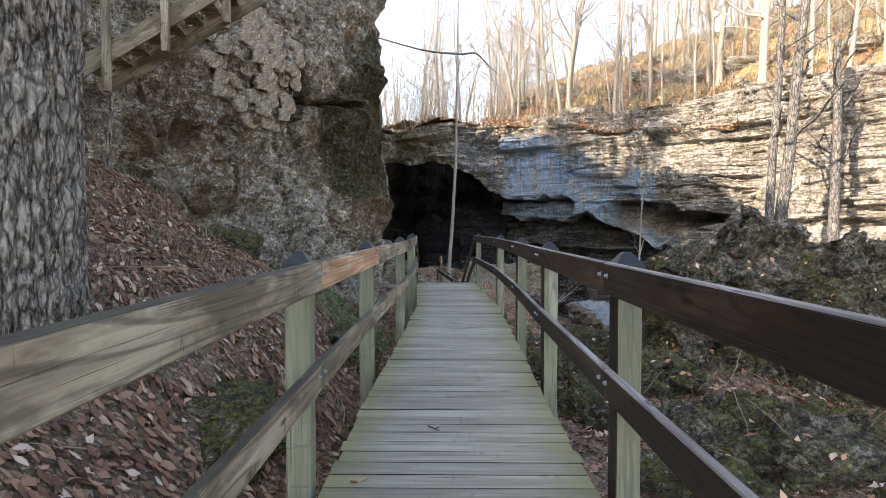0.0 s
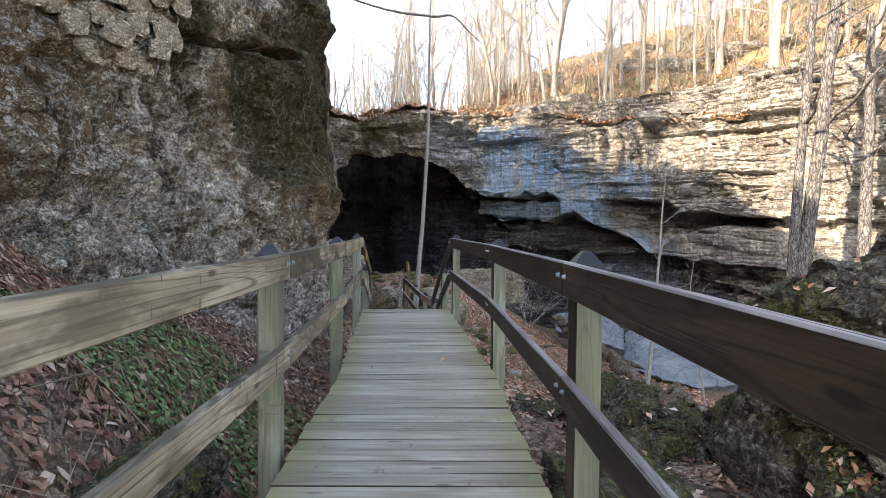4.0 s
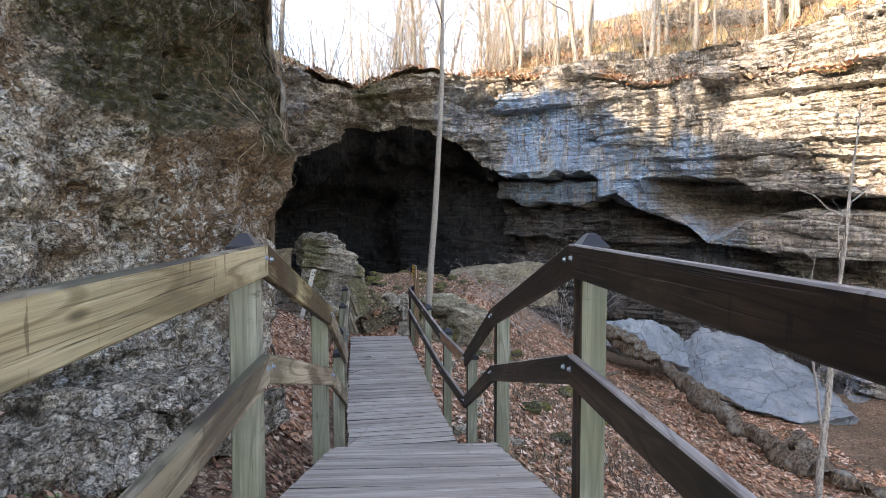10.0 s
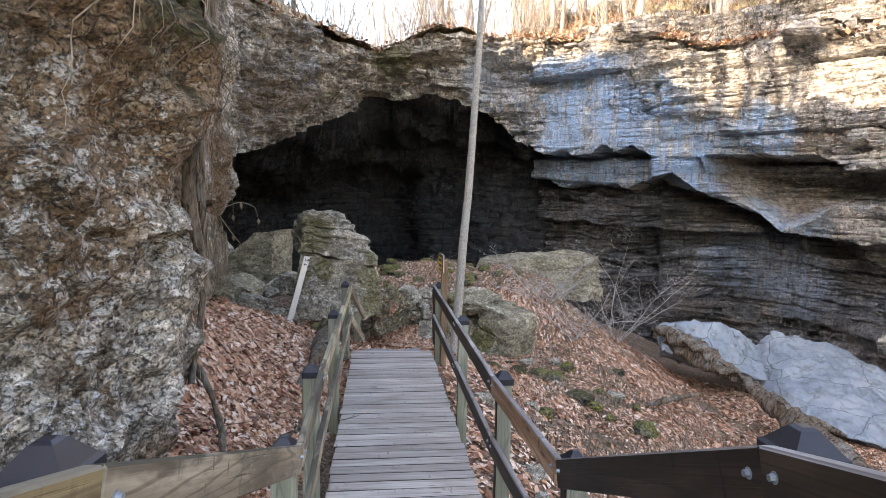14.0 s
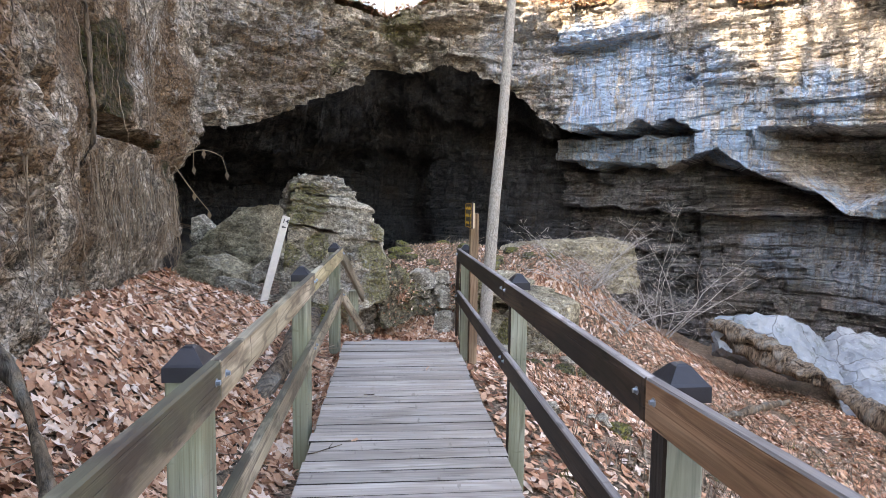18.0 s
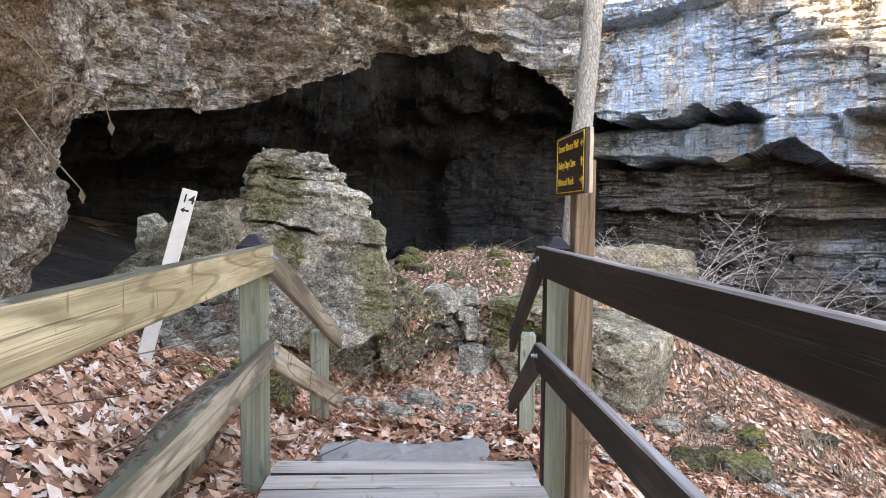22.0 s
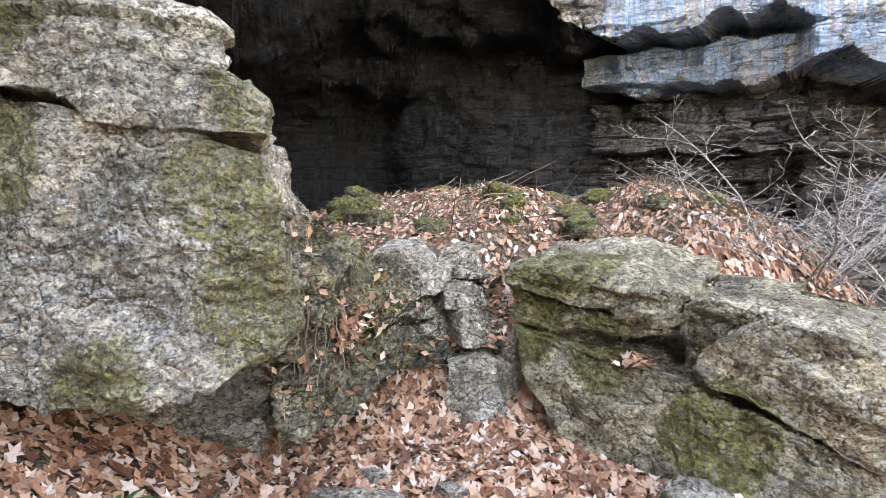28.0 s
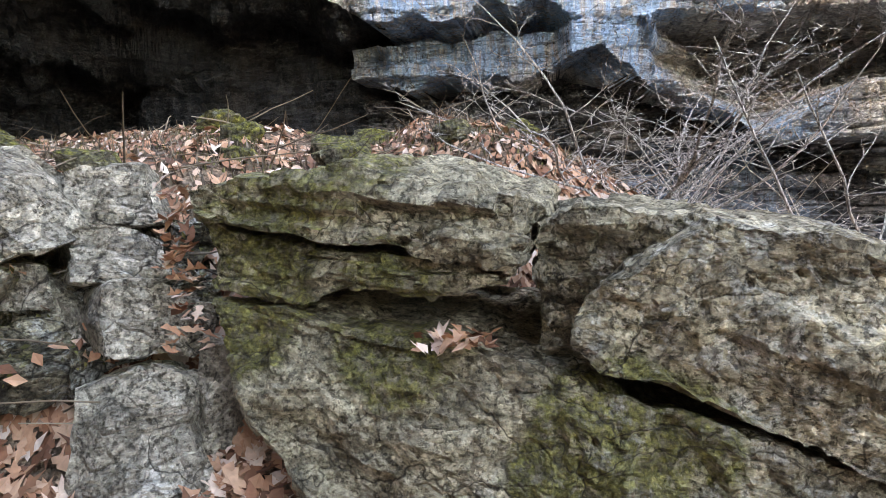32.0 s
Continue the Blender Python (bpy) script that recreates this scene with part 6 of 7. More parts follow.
# great trunk beside the start, with furrowed plates
rows, cols = 460, 300
zz = np.linspace(-1.0, 9, rows)[:, None]
aa = np.linspace(0, 2 * np.pi, cols, endpoint=False)[None, :]
rad = 0.43 + 0.30 * np.exp(-(zz + 0.9) / 0.5) * (1 + 0.3 * np.cos(aa * 5)) - zz * 0.006
P = stack3(np.cos(aa) * rad, np.sin(aa) * rad, zz)
q = stack3(np.cos(aa) * 0.45 * 9, np.sin(aa) * 0.45 * 9, zz * 1.5)
rid = np.abs(fbm(q + stack3(0.5 * np.sin(zz * 2.1), 0.5 * np.cos(zz * 1.7), 0), 0.62, 3, 7))
P[..., :2] *= (1 + 0.17 * np.clip(rid, 0, 0.42)[..., None] + 0.05 * np.round(fbm(q * np.array((1, 1, 1.6)), 0.5, 2, 8) * 2)[..., None] / 2)
big = thing("tree", (-2.65, 3.45, 0), "massive tree trunk with deeply furrowed grey bark", "tree")
child("trunk", fast_mesh("trunk", P.reshape(-1, 3), grid_faces(rows, cols, True), bark), big)

# fallen logs
for k, (a, b, rr) in enumerate((((7.6, 34.6, -3.6), (9.2, 23.6, -4.65), 0.25), ((7.2, 33.6, -3.35), (9.5, 27.5, -4.4), 0.16), ((9.2, 24.6, -4.7), (11.4, 21.6, -5.0), 0.25), ((2.4, 24.9, -2.95), (6.0, 27.6, -3.6), 0.07), ((-1.72, 20.4, -1.72), (-2.25, 24.3, -1.42), 0.15), ((-2.35, 19.45, -0.45), (-2.0, 19.25, -1.45), 0.035))):
    n = 90
    t = np.linspace(0, 1, n)[:, None]
    pts = np.array(a) * (1 - t) + np.array(b) * t + min(0.12, rr * 0.8) * np.sin(t * 5 + k)
    v, f = tubes([(pts, rr * (1 + 0.18 * np.sin(np.linspace(0, 11, n)) - 0.3 * t[:, 0]))], 14)
    v = v + (fbm(v * np.array((1, 0.35, 1)), 0.22, 4, 500 + k)[:, None] * rr * 0.55 + np.round(fbm(v * np.array((1, 0.3, 1)), 0.4, 2, 520 + k) * 2)[:, None] * rr * 0.14) * np.array((1, 0.3, 1))
    tagged(new("fallen_log", fast_mesh("fallen_log", v, f, log_wood)), "long rotting log lying on the creek bank", "log", "fallen logs")

# ---- trail sign and marker ----
SX, SY = -0.05, 23.26
sign = thing("trail_sign", (SX, SY, -1.9), "brown wooden trail sign with yellow lettering on a timber post", "sign", turn=-82)
child("post", box_mesh("post", 2.0, 0.09, 0.09, brown_post, 0.006), sign, pose(0, 0, 0.90) @ Matrix.Rotation(-math.pi / 2, 4, "Y"))
BW, BH = 0.40, 0.275
BZ = 1.9 - 0.02
panel = child("board", box_mesh("board", BW, 0.02, BH, sign_brown, 0.002), sign, pose(0.02, -0.060, BZ))
child("board_edge", box_mesh("board_edge", BW - 0.004, 0.016, BH - 0.004, sign_edge, 0.002), sign, pose(0.02, -0.041, BZ), "pale plywood layer at the back")
for sx, sz, w, h in ((0, 1, BW - 0.02, 0.005), (0, -1, BW - 0.02, 0.005), (1, 0, 0.005, BH - 0.02), (-1, 0, 0.005, BH - 0.02)):
    child("border", box_mesh("border", w, 0.004, h, sign_yellow, 0.001), panel, pose(sx * (BW / 2 - 0.012), -0.0115, sz * (BH / 2 - 0.012)))


def words(text, size, x, z, material, parent, y, name="lettering", turn=0.0):
    cu = bpy.data.curves.new(name, "FONT")
    cu.body, cu.size, cu.extrude, cu.align_x, cu.align_y = text, size, 0.0015, "LEFT", "CENTER"
    cu.offset = size * 0.012
    tmp = bpy.data.objects.new("tmp", cu)
    scene.collection.objects.link(tmp)
    me = bpy.data.meshes.new_from_object(tmp.evaluated_get(bpy.context.evaluated_depsgraph_get()))
    bpy.data.objects.remove(tmp)
    me.materials.clear()
    me.materials.append(material)
    w = max(v.co.x for v in me.vertices)
    return child(name, me, parent, pose(x, y, z, 90, 0, 0) @ Matrix.Diagonal((0.82, 1, 1, 1))), w * 0.82


def arrow(parent, x, z, turn, size, material, y):
    bm = bmesh.new()
    out = [(-1, -0.28), (0.1, -0.28), (0.1, -0.8), (1, 0), (0.1, 0.8), (0.1, 0.28), (-1, 0.28)]
    vs = [bm.verts.new((a * size, 0, b * size)) for a, b in out]
    f = bm.faces.new(vs)
    ext = bmesh.ops.extrude_face_region(bm, geom=[f])
    bmesh.ops.translate(bm, vec=(0, 0.003, 0), verts=[g for g in ext["geom"] if isinstance(g, bmesh.types.BMVert)])
    return part("arrow", bm, material, parent, "", pose(x, y, z) @ Matrix.Rotation(radians(turn), 4, "Y"))


for text, dz, turn in (("Lower Dance Hall", 0.078, 180), ("Rainy Day Cave", 0.0, -90), ("Balanced Rock", -0.078, 0)):
    words(text, 0.047, -0.170, dz, sign_yellow, panel, -0.0105)
    arrow(panel, 0.162, dz, turn, 0.019, sign_yellow, -0.013)

mark = thing("trail_marker", (-2.87, 24.48, -1.45), "leaning white trail marker post numbered 14 with an arrow", "sign", turn=20)
lean = Matrix.Rotation(radians(15), 4, "Y")
child("post", box_mesh("post", 0.10, 0.025, 1.42, white_paint, 0.004), mark, lean @ pose(0, 0, 0.70))
num, _ = words("14", 0.085, 0, 0, black_paint, mark, 0)
num.matrix_basis = lean @ pose(-0.036, -0.0145, 1.34, 90)
point = arrow(mark, 0, 0, 180, 0.028, black_paint, 0)
point.matrix_basis = lean @ pose(0.0, -0.0165, 1.26) @ Matrix.Rotation(math.pi, 4, "Y")
step = new("concrete_step", rock_mesh("concrete_step", (1.0, 0.5, 0.2), concrete, 71, bed=0.0, rough=0.02, detail=30, boxy=9, crack=0, cuts=0))
step.matrix_world = pose(-0.92, 23.72, -1.76, 0, 0, 5)
tagged(step, "rough concrete step at the foot of the boardwalk", "step")
step = new("concrete_step", rock_mesh("concrete_step", (1.1, 0.5, 0.2), concrete, 72, bed=0.0, rough=0.02, detail=30, boxy=9, crack=0, cuts=0))
step.matrix_world = pose(-0.92, 24.2, -1.92, 0, 0, 3)
tagged(step, "rough concrete step at the foot of the boardwalk", "step")

# timber stairway high on the bank
st = thing("stairway", (-5.05, 8.4, 3.6), "weathered timber stairway climbing the cliff bank", "stairs", turn=8)
for dy in (0.0, 0.95):
    child("stringer", box_mesh("stringer", 3.0, 0.045, 0.26, rail_wood), st, pose(1.0, dy, 0.62) @ Matrix.Rotation(radians(-33), 4, "Y"))
for k in range(9):
    child("tread", box_mesh("tread", 0.26, 0.9, 0.04, rail_wood), st, pose(-0.15 + k * 0.27, 0.47, 0.02 + k * 0.176))
for x, z0, z1 in ((0.25, -0.45, 2.2), (1.05, 0.15, 2.6), (1.9, 0.6, 3.0)):
    child("post", box_mesh("post", z1 - z0, 0.1, 0.1, rail_wood), st, pose(x, -0.09, (z0 + z1) / 2) @ Matrix.Rotation(-math.pi / 2, 4, "Y"))
v, f = tubes([(np.array(((0.3, -0.05, -0.45), (0.22, -0.05, -1.5), (0.25, 0, -2.4))), 0.035)], 8)
child("prop", fast_mesh("prop", v, f, bark), st)

# pale spalled patch on the cliff: plates set side by side
patch = thing("spalled_patch", (-4.1, 12.6, 4.4), "pale freshly spalled patch of rock plates on the cliff", "rock")
rp = random.Random(33)
WALL0 = grid_of("wall_left", len(LEFT_Z), len(LEFT))


def wall_point(y, z):
    i = int(np.argmin(np.abs(WALL0[:, 0, 2] - z)))
    j = int(np.argmin(np.abs(WALL0[i, :, 1] - y)))
    return WALL0[i, j].astype(float), nrm[j]


plates = [rock_mesh("plate", (0.34 + 0.09 * (k % 3), 0.10, 0.36 - 0.06 * (k % 2)), scar_rock, 900 + k, detail=18, boxy=9, cuts=6, rough=0.03, bed=0.01, grit=0.1, crack=0) for k in range(6)]
row = 0
zz0 = 3.35
while zz0 < 6.0:
    lo, hi = np.interp(zz0, (3.3, 3.8, 4.6, 5.4, 6.0), (12.5, 11.9, 11.6, 11.7, 12.0)), np.interp(zz0, (3.3, 3.8, 4.6, 5.4, 6.0), (13.1, 13.6, 13.8, 13.6, 12.8))
    y = lo + (row % 2) * 0.15
    while y < hi:
        p, nn = wall_point(y + rp.uniform(-0.05, 0.05), zz0)
        turn = math.degrees(math.atan2(nn[1], nn[0])) + 90
        child("plate", plates[rp.randrange(6)], patch, pose(p[0] + nn[0] * 0.075 + 4.1, p[1] + nn[1] * 0.075 - 12.6, zz0 - 4.4, rp.uniform(-4, 4), rp.uniform(-12, 12), turn + rp.uniform(-8, 8)))
        y += rp.uniform(0.29, 0.37)
    zz0 += 0.265
    row += 1

# small green fern by the boulder
fern = thing("fern_plant", (-2.45, 28.02, float(ground_z(-2.45, 28.02))), "small dark green fern growing in the leaves", "plant")
rf = random.Random(46)
for k in range(16):
    a, L = k * 0.393 + rf.uniform(-0.15, 0.15), rf.uniform(0.14, 0.22)
    bm = bmesh.new()
    last = None
    for i in range(6):
        u = i / 5
        c = Vector((math.cos(a) * L * u, math.sin(a) * L * u, 0.02 + L * (0.9 * u - 0.75 * u * u)))
        w = Vector((-math.sin(a), math.cos(a), 0)) * (0.016 * math.sin(math.pi * min(u + 0.12, 1.0)) + 0.002)
        cur = (bm.verts.new(c - w), bm.verts.new(c + Vector((0, 0, 0.004))), bm.verts.new(c + w))
        if last:
            bm.faces.new((last[0], last[1], cur[1], cur[0]))
            bm.faces.new((last[1], last[2], cur[2], cur[1]))
        last = cur
    part("frond", bm, ivy_leaf, fern)


# ---- loose cover: leaves, sticks, roots, moss ----
def leaf_outline(lobed):
    if lobed:
        out = [(0, -0.52), (0.24, -0.2), (0.13, -0.04), (0.35, 0.14), (0.13, 0.2), (0.0, 0.50)]
        out = out + [(-x * 0.95, y) for x, y in out[-2:0:-1]]
    else:
        out = [(0, -0.5), (0.22, -0.2), (0.27, 0.12), (0, 0.5), (-0.25, 0.10), (-0.2, -0.22)]
    return np.array(out)


def leaves(name, places, sizes, lobed, seed, material, label, normals=None, tilt=0.45):
    """Curled dead leaves lying on a surface, one joined piece."""
    g = np.random.default_rng(seed)
    o = leaf_outline(lobed)
    n, k = len(places), len(o)
    ang = g.uniform(0, 2 * np.pi, n)
    ca, sa = np.cos(ang)[:, None], np.sin(ang)[:, None]
    sx = (sizes * g.uniform(0.75, 1.1, n))[:, None]
    x, y = o[None, :, 0] * sx, o[None, :, 1] * sizes[:, None]
    curl, bend = g.uniform(-0.1, 1.3, n)[:, None], g.uniform(-0.6, 0.9, n)[:, None]
    z = curl * x * x / sizes[:, None] * 1.6 + bend * y * y / sizes[:, None] + g.normal(0, 0.03, (n, k)) * sizes[:, None]
    x, y = x * ca - y * sa, x * sa + y * ca
    tx, ty = g.normal(0, tilt, n)[:, None], g.normal(0, tilt, n)[:, None]
    if normals is not None:
        normals = np.concatenate((normals[:, :2], np.maximum(normals[:, 2:3], 0.75)), axis=1)
        tx, ty = tx * 0.6 - normals[:, 0:1] / normals[:, 2:3], ty * 0.6 - normals[:, 1:2] / normals[:, 2:3]
    z = z + tx * x + ty * y
    z = z - z.min(axis=1, keepdims=True) * 0.6
    v = np.stack((x + places[:, None, 0], y + places[:, None, 1], z + places[:, None, 2]), -1)
    f = np.arange(n * k).reshape(n, k)
    return tagged(new(name, fast_mesh(name, v.reshape(-1, 3), f, material, False)), label, "leaves", kind="stuff")


gen = np.random.default_rng(12)


def on_ground(x, y):
    z = ground_z(x, y)
    e = 0.12
    nx, ny = -(ground_z(x + e, y) - z) / e, -(ground_z(x, y + e) - z) / e
    nn = np.stack((nx, ny, np.ones_like(z)), -1)
    return np.stack((x, y, z + gen.uniform(0.0, 0.03, len(x))), -1), nn / np.linalg.norm(nn, axis=1, keepdims=True)


def scatter(name, n, x0, x1, y0, y1, s0, s1, lobed, seed, label, patch=0.0, keep=None, material=None):
    x, y = gen.uniform(x0, x1, n), gen.uniform(y0, y1, n)
    if patch:
        w = fbm(np.stack((x, y, 0 * x), -1), 1.1, 3, seed)
        ok = w > patch - gen.uniform(0, 0.5, n)
        x, y = x[ok], y[ok]
    if keep is not None:
        ok = keep(x, y)
        x, y = x[ok], y[ok]
    p, nn = on_ground(x, y)
    return leaves(name, p, gen.uniform(s0, s1, len(x)), lobed, seed, material or dead_leaf, label, nn)


scatter("leaf_litter", 30000, -3.9, 2.4, 23.4, 30.6, 0.07, 0.135, True, 1, "thick layer of fallen oak leaves on the trail", keep=lambda x, y: (np.abs(x - centre_x(y)) > 0.7) | (y > 23.8))
scatter("leaf_litter", 19000, -4.2, -1.4, 17.2, 24.5, 0.07, 0.14, True, 2, "bank of fallen oak leaves between cliff and boardwalk")
scatter("leaf_litter", 13000, -2.6, 4.6, 30.0, 34.5, 0.05, 0.10, False, 3, "fallen leaves over the mound before the cave", -0.3)
scatter("leaf_litter", 46000, -6.0, -0.5, 0.0, 17.5, 0.045, 0.10, False, 4, "brown fallen leaves on the bank below the cliff", -0.45, material=dark_leaf)
scatter("leaf_litter", 44000, -0.6, 6.5, 12.0, 30.5, 0.055, 0.12, False, 5, "fallen leaves on the slope down to the creek", -0.25, lambda x, y: (x - centre_x(y) > 0.75) | (y > 24))
scatter("leaf_litter", 9000, 0.6, 7.5, 0.0, 12.5, 0.07, 0.15, True, 6, "fallen leaves among the mossy rocks", 0.0, material=dark_leaf)
scatter("leaf_litter", 42000, 4.5, 12.5, 13.0, 35.0, 0.08, 0.16, False, 7, "fallen leaves on the creek bank", -0.2)


def sticks(name, n, x0, x1, y0, y1, l0, l1, seed, label, rise=0.25, material=None):
    rr = random.Random(seed)
    paths = []
    for _ in range(n):
        x, y = rr.uniform(x0, x1), rr.uniform(y0, y1)
        z = float(ground_z(x, y))
        a = rr.uniform(0, 2 * math.pi)
        paths.append(limb((x, y, z + 0.01), (math.cos(a), math.sin(a), rr.uniform(0.0, rise)), rr.uniform(l0, l1), rr.uniform(0.003, 0.007), rr, 5, 0.12, 0.5, -0.01))
    v, f = tubes(paths, 4)
    return tagged(new(name, fast_mesh(name, v, f, material or dry_stem)), label, "sticks", kind="stuff")


sticks("dry_sticks", 420, -5.5, -0.8, 1.0, 17.0, 0.25, 1.0, 61, "dry sticks and stems on the leaf bank", 0.6)
sticks("dry_sticks", 420, 0.9, 6.0, 2.0, 24.0, 0.25, 1.0, 62, "dry sticks and brambles on the slope", 0.9)
sticks("dry_sticks", 260, -3.6, -1.5, 17.0, 25.0, 0.2, 0.8, 63, "dry sticks in the bank of leaves", 0.5)
sticks("dry_sticks", 380, -1.5, 4.5, 29.8, 33.5, 0.2, 0.8, 64, "dry stems on the mound before the cave", 0.5)
sticks("dry_sticks", 1100, 2.0, 10.0, 14.0, 30.0, 0.2, 0.9, 66, "dry twigs and grass stems on the creek slope", 0.5)
sticks("dry_sticks", 500, 3.5, 11.0, 20.0, 34.0, 0.3, 1.2, 65, "dry brush on the creek bank", 1.4)


# roots and vines hanging on the left cliff
WALL = grid_of("wall_left", len(LEFT_Z), len(LEFT))
WALL_Z = WALL[:, 0, 2]


def at_wall(y, z, first=True):
    i = int(np.argmin(np.abs(WALL_Z - z)))
    row = WALL[i]
    j = int(np.argmin(np.abs(row[:, 1] - y)))
    return WALL[i, j].astype(float), nrm[j]


def vines(name, n, y0, y1, z0, z1, l0, l1, seed, label, thick=0.006, free=False):
    rr = random.Random(seed)
    paths = []
    for _ in range(n):
        y, z = rr.uniform(y0, y1), rr.uniform(z0, z1)
        L = rr.uniform(l0, l1)
        pts, yy = [], y
        for k in range(9):
            yy += rr.gauss(0, 0.012)
            zk = z - L * k / 8
            if zk < -1.4:
                break
            if k == 0 or not free:
                p, nn = at_wall(yy, zk, False)
            else:
                p = p + np.array((rr.gauss(0, 0.008), rr.gauss(0, 0.008), 0))
            o = 0.02 + 0.012 * k * rr.random()
            pts.append((p[0] + nn[0] * o, p[1] + nn[1] * o, zk))
        if len(pts) > 2:
            paths.append((np.array(pts), np.linspace(1, 0.35, len(pts)) * rr.uniform(0.35, 1.2) * thick))
    v, f = tubes(paths, 4)
    return tagged(new(name, fast_mesh(name, v, f, dry_stem)), label, "roots", kind="stuff")


vines("hanging_roots", 60, 16.8, 18.4, 2.0, 5.0, 0.3, 1.0, 81, "dry hanging roots and stems on the cliff face")
vines("hanging_roots", 130, 18.6, 20.4, 0.0, 6.0, 0.4, 1.2, 82, "thick curtain of dry roots hanging down the cliff", 0.006, True)
vines("hanging_roots", 110, 20.8, 24.4, -0.3, 4.0, 0.3, 0.8, 83, "dry hanging roots on the cliff corner", 0.006, True)
vines("hanging_roots", 170, 22.2, 24.4, 0.1, 0.55, 0.35, 1.1, 87, "mat of dry roots hanging from a ledge of the cliff", 0.006, True)
vines("hanging_roots", 160, 9.5, 13.0, 2.0, 6.0, 0.3, 1.4, 84, "dry roots hanging from the eroded bank")
vines("hanging_roots", 40, 13.0, 16.6, 0.4, 6.0, 0.2, 0.9, 85, "dry stems on the cliff face")

# thick mossy vine stems at the cliff corner
for k, (y, z0, z1, rr0) in enumerate(((18.55, 7.0, 0.2, 0.06), (18.75, 7.5, 0.9, 0.045), (18.9, 6.0, -0.6, 0.035), (19.1, 5.5, 0.6, 0.05), (19.4, 6.5, 0.0, 0.03), (22.0, 4.0, -0.2, 0.03))):
    pts = []
    for i in range(22):
        z = z0 + (z1 - z0) * i / 21
        p, nn = at_wall(y + 0.10 * math.sin(i * 0.7 + k), z, False)
        pts.append((p[0] + nn[0] * 0.07, p[1] + nn[1] * 0.07 + 0.04 * math.sin(i * 0.9 + k * 2), z))
    pts = np.array(pts)
    pts[1:-1] = (pts[:-2] + pts[1:-1] * 2 + pts[2:]) / 4
    v, f = tubes([(pts, rr0 * np.linspace(1, 0.6, 22))], 8)
    v = v + fbm(v, 0.12, 3, 600 + k)[:, None] * 0.018
    tagged(new("vine_stem", fast_mesh("vine_stem", v, f, log_wood)), "thick mossy vine stem climbing the cliff corner", "vine", "cliff vine stems")

# thin stems with dead leaves dangling from the cliff corner
for k, pts in enumerate((((-4.42, 25.4, 1.3), (-4.2, 25.5, 0.98), (-4.2, 25.55, 0.62)), ((-4.42, 25.4, 0.7), (-4.05, 25.5, 0.86), (-3.75, 25.6, 0.74), (-3.72, 25.6, 0.55)), ((-4.42, 25.4, 0.62), (-4.2, 25.5, 0.25), (-4.0, 25.6, -0.05)))):
    stem = thing("dangling_stem", (0, 0, 0), "thin dry stem with dead leaves dangling from the cliff", "plant", "dangling stems")
    line = spline(pts, 10)
    v, f = tubes([(line, np.linspace(0.010, 0.005, 10))], 5)
    child("stem", fast_mesh("stem", v, f, dry_stem), stem)
    for i in (5, 9):
        child("leaf", fast_mesh("leaf", np.array([line[i] + np.array(q) for q in ((0, 0, 0.01), (0.035, 0.01, -0.06), (0, 0.02, -0.13), (-0.035, 0.01, -0.06))]), np.array(((0, 1, 2, 3),)), dry_stem, False), stem)
for k, (x, y, turn, size) in enumerate(((-0.06, 3.44, -50, 0.10), (-0.12, 12.58, 35, 0.12), (-0.5, 12.5, -20, 0.2), (-0.15, 9.33, 80, 0.12), (-1.06, 20.42, 25, 0.22), (-0.95, 21.5, -40, 0.1))):
    rs = random.Random(880 + k)
    st_ = limb((-size / 2, 0, 0.006), (1, 0.1, 0), size, 0.005, rs, 6, 0.12, 0.6, 0.0)
    v, f = tubes([st_, limb(st_[0][3], (0.5, 0.9, 0.1), size * 0.35, 0.003, rs, 4, 0.1, 0.6, 0.0)], 5)
    v[:, 2] = np.maximum(v[:, 2], 0.001)
    twig = tagged(new("fallen_twig", fast_mesh("fallen_twig", v, f, log_wood)), "short dark twig lying on the deck boards", "twig", "twigs on the boardwalk")
    twig.matrix_world = pose(x, y, float(deck_z(y)) + 0.001, 0, 0, turn)

# leaves caught in the slab's pocket and lying on the deck
q = np.array([(0.545 + gen.normal(0, 0.07), 28.97 + gen.normal(0, 0.04), -2.16 + gen.uniform(0, 0.04)) for _ in range(26)])
w = gen.random(70)
chute = np.stack((-0.33 + 0.03 * w + gen.normal(0, 0.04, 70), 29.80 - 0.20 * w + gen.normal(0, 0.03, 70), -1.58 - 0.62 * w), -1)
leaves("leaf_cluster", chute, gen.uniform(0.06, 0.11, 70), True, 44, dead_leaf, "dead leaves caught between the stones and the slab")
leaves("leaf_cluster", q, gen.uniform(0.07, 0.12, 26), True, 41, dead_leaf, "dead leaves caught in the pocket of the slab")
for k, (x, y) in enumerate(((-0.41, 2.71), (0.28, 4.6), (0.1, 6.2), (-0.2, 8.4), (0.45, 9.6), (-0.1, 11.4), (0.2, 12.3), (-0.6, 18.6), (-0.25, 19.4), (-0.9, 20.6), (-0.5, 22.3), (-1.25, 23.1))):
    one = leaves("fallen_leaf", np.array(((x, y, float(deck_z(y)) + 0.004),)), np.array((0.12 if k == 0 else 0.06,)), True, 800 + k, dead_leaf, "single dry leaf lying on the boardwalk")
    del one["kind"]
    one["category"] = "leaf"
    one["group"] = "leaves on the boardwalk"

# leaves over the sunlit hillside
n = 9000
ii, jj = (gen.random(n) ** 1.5 * 55).astype(int), (gen.uniform(0.0, 0.78, n) * (RN - 1)).astype(int)
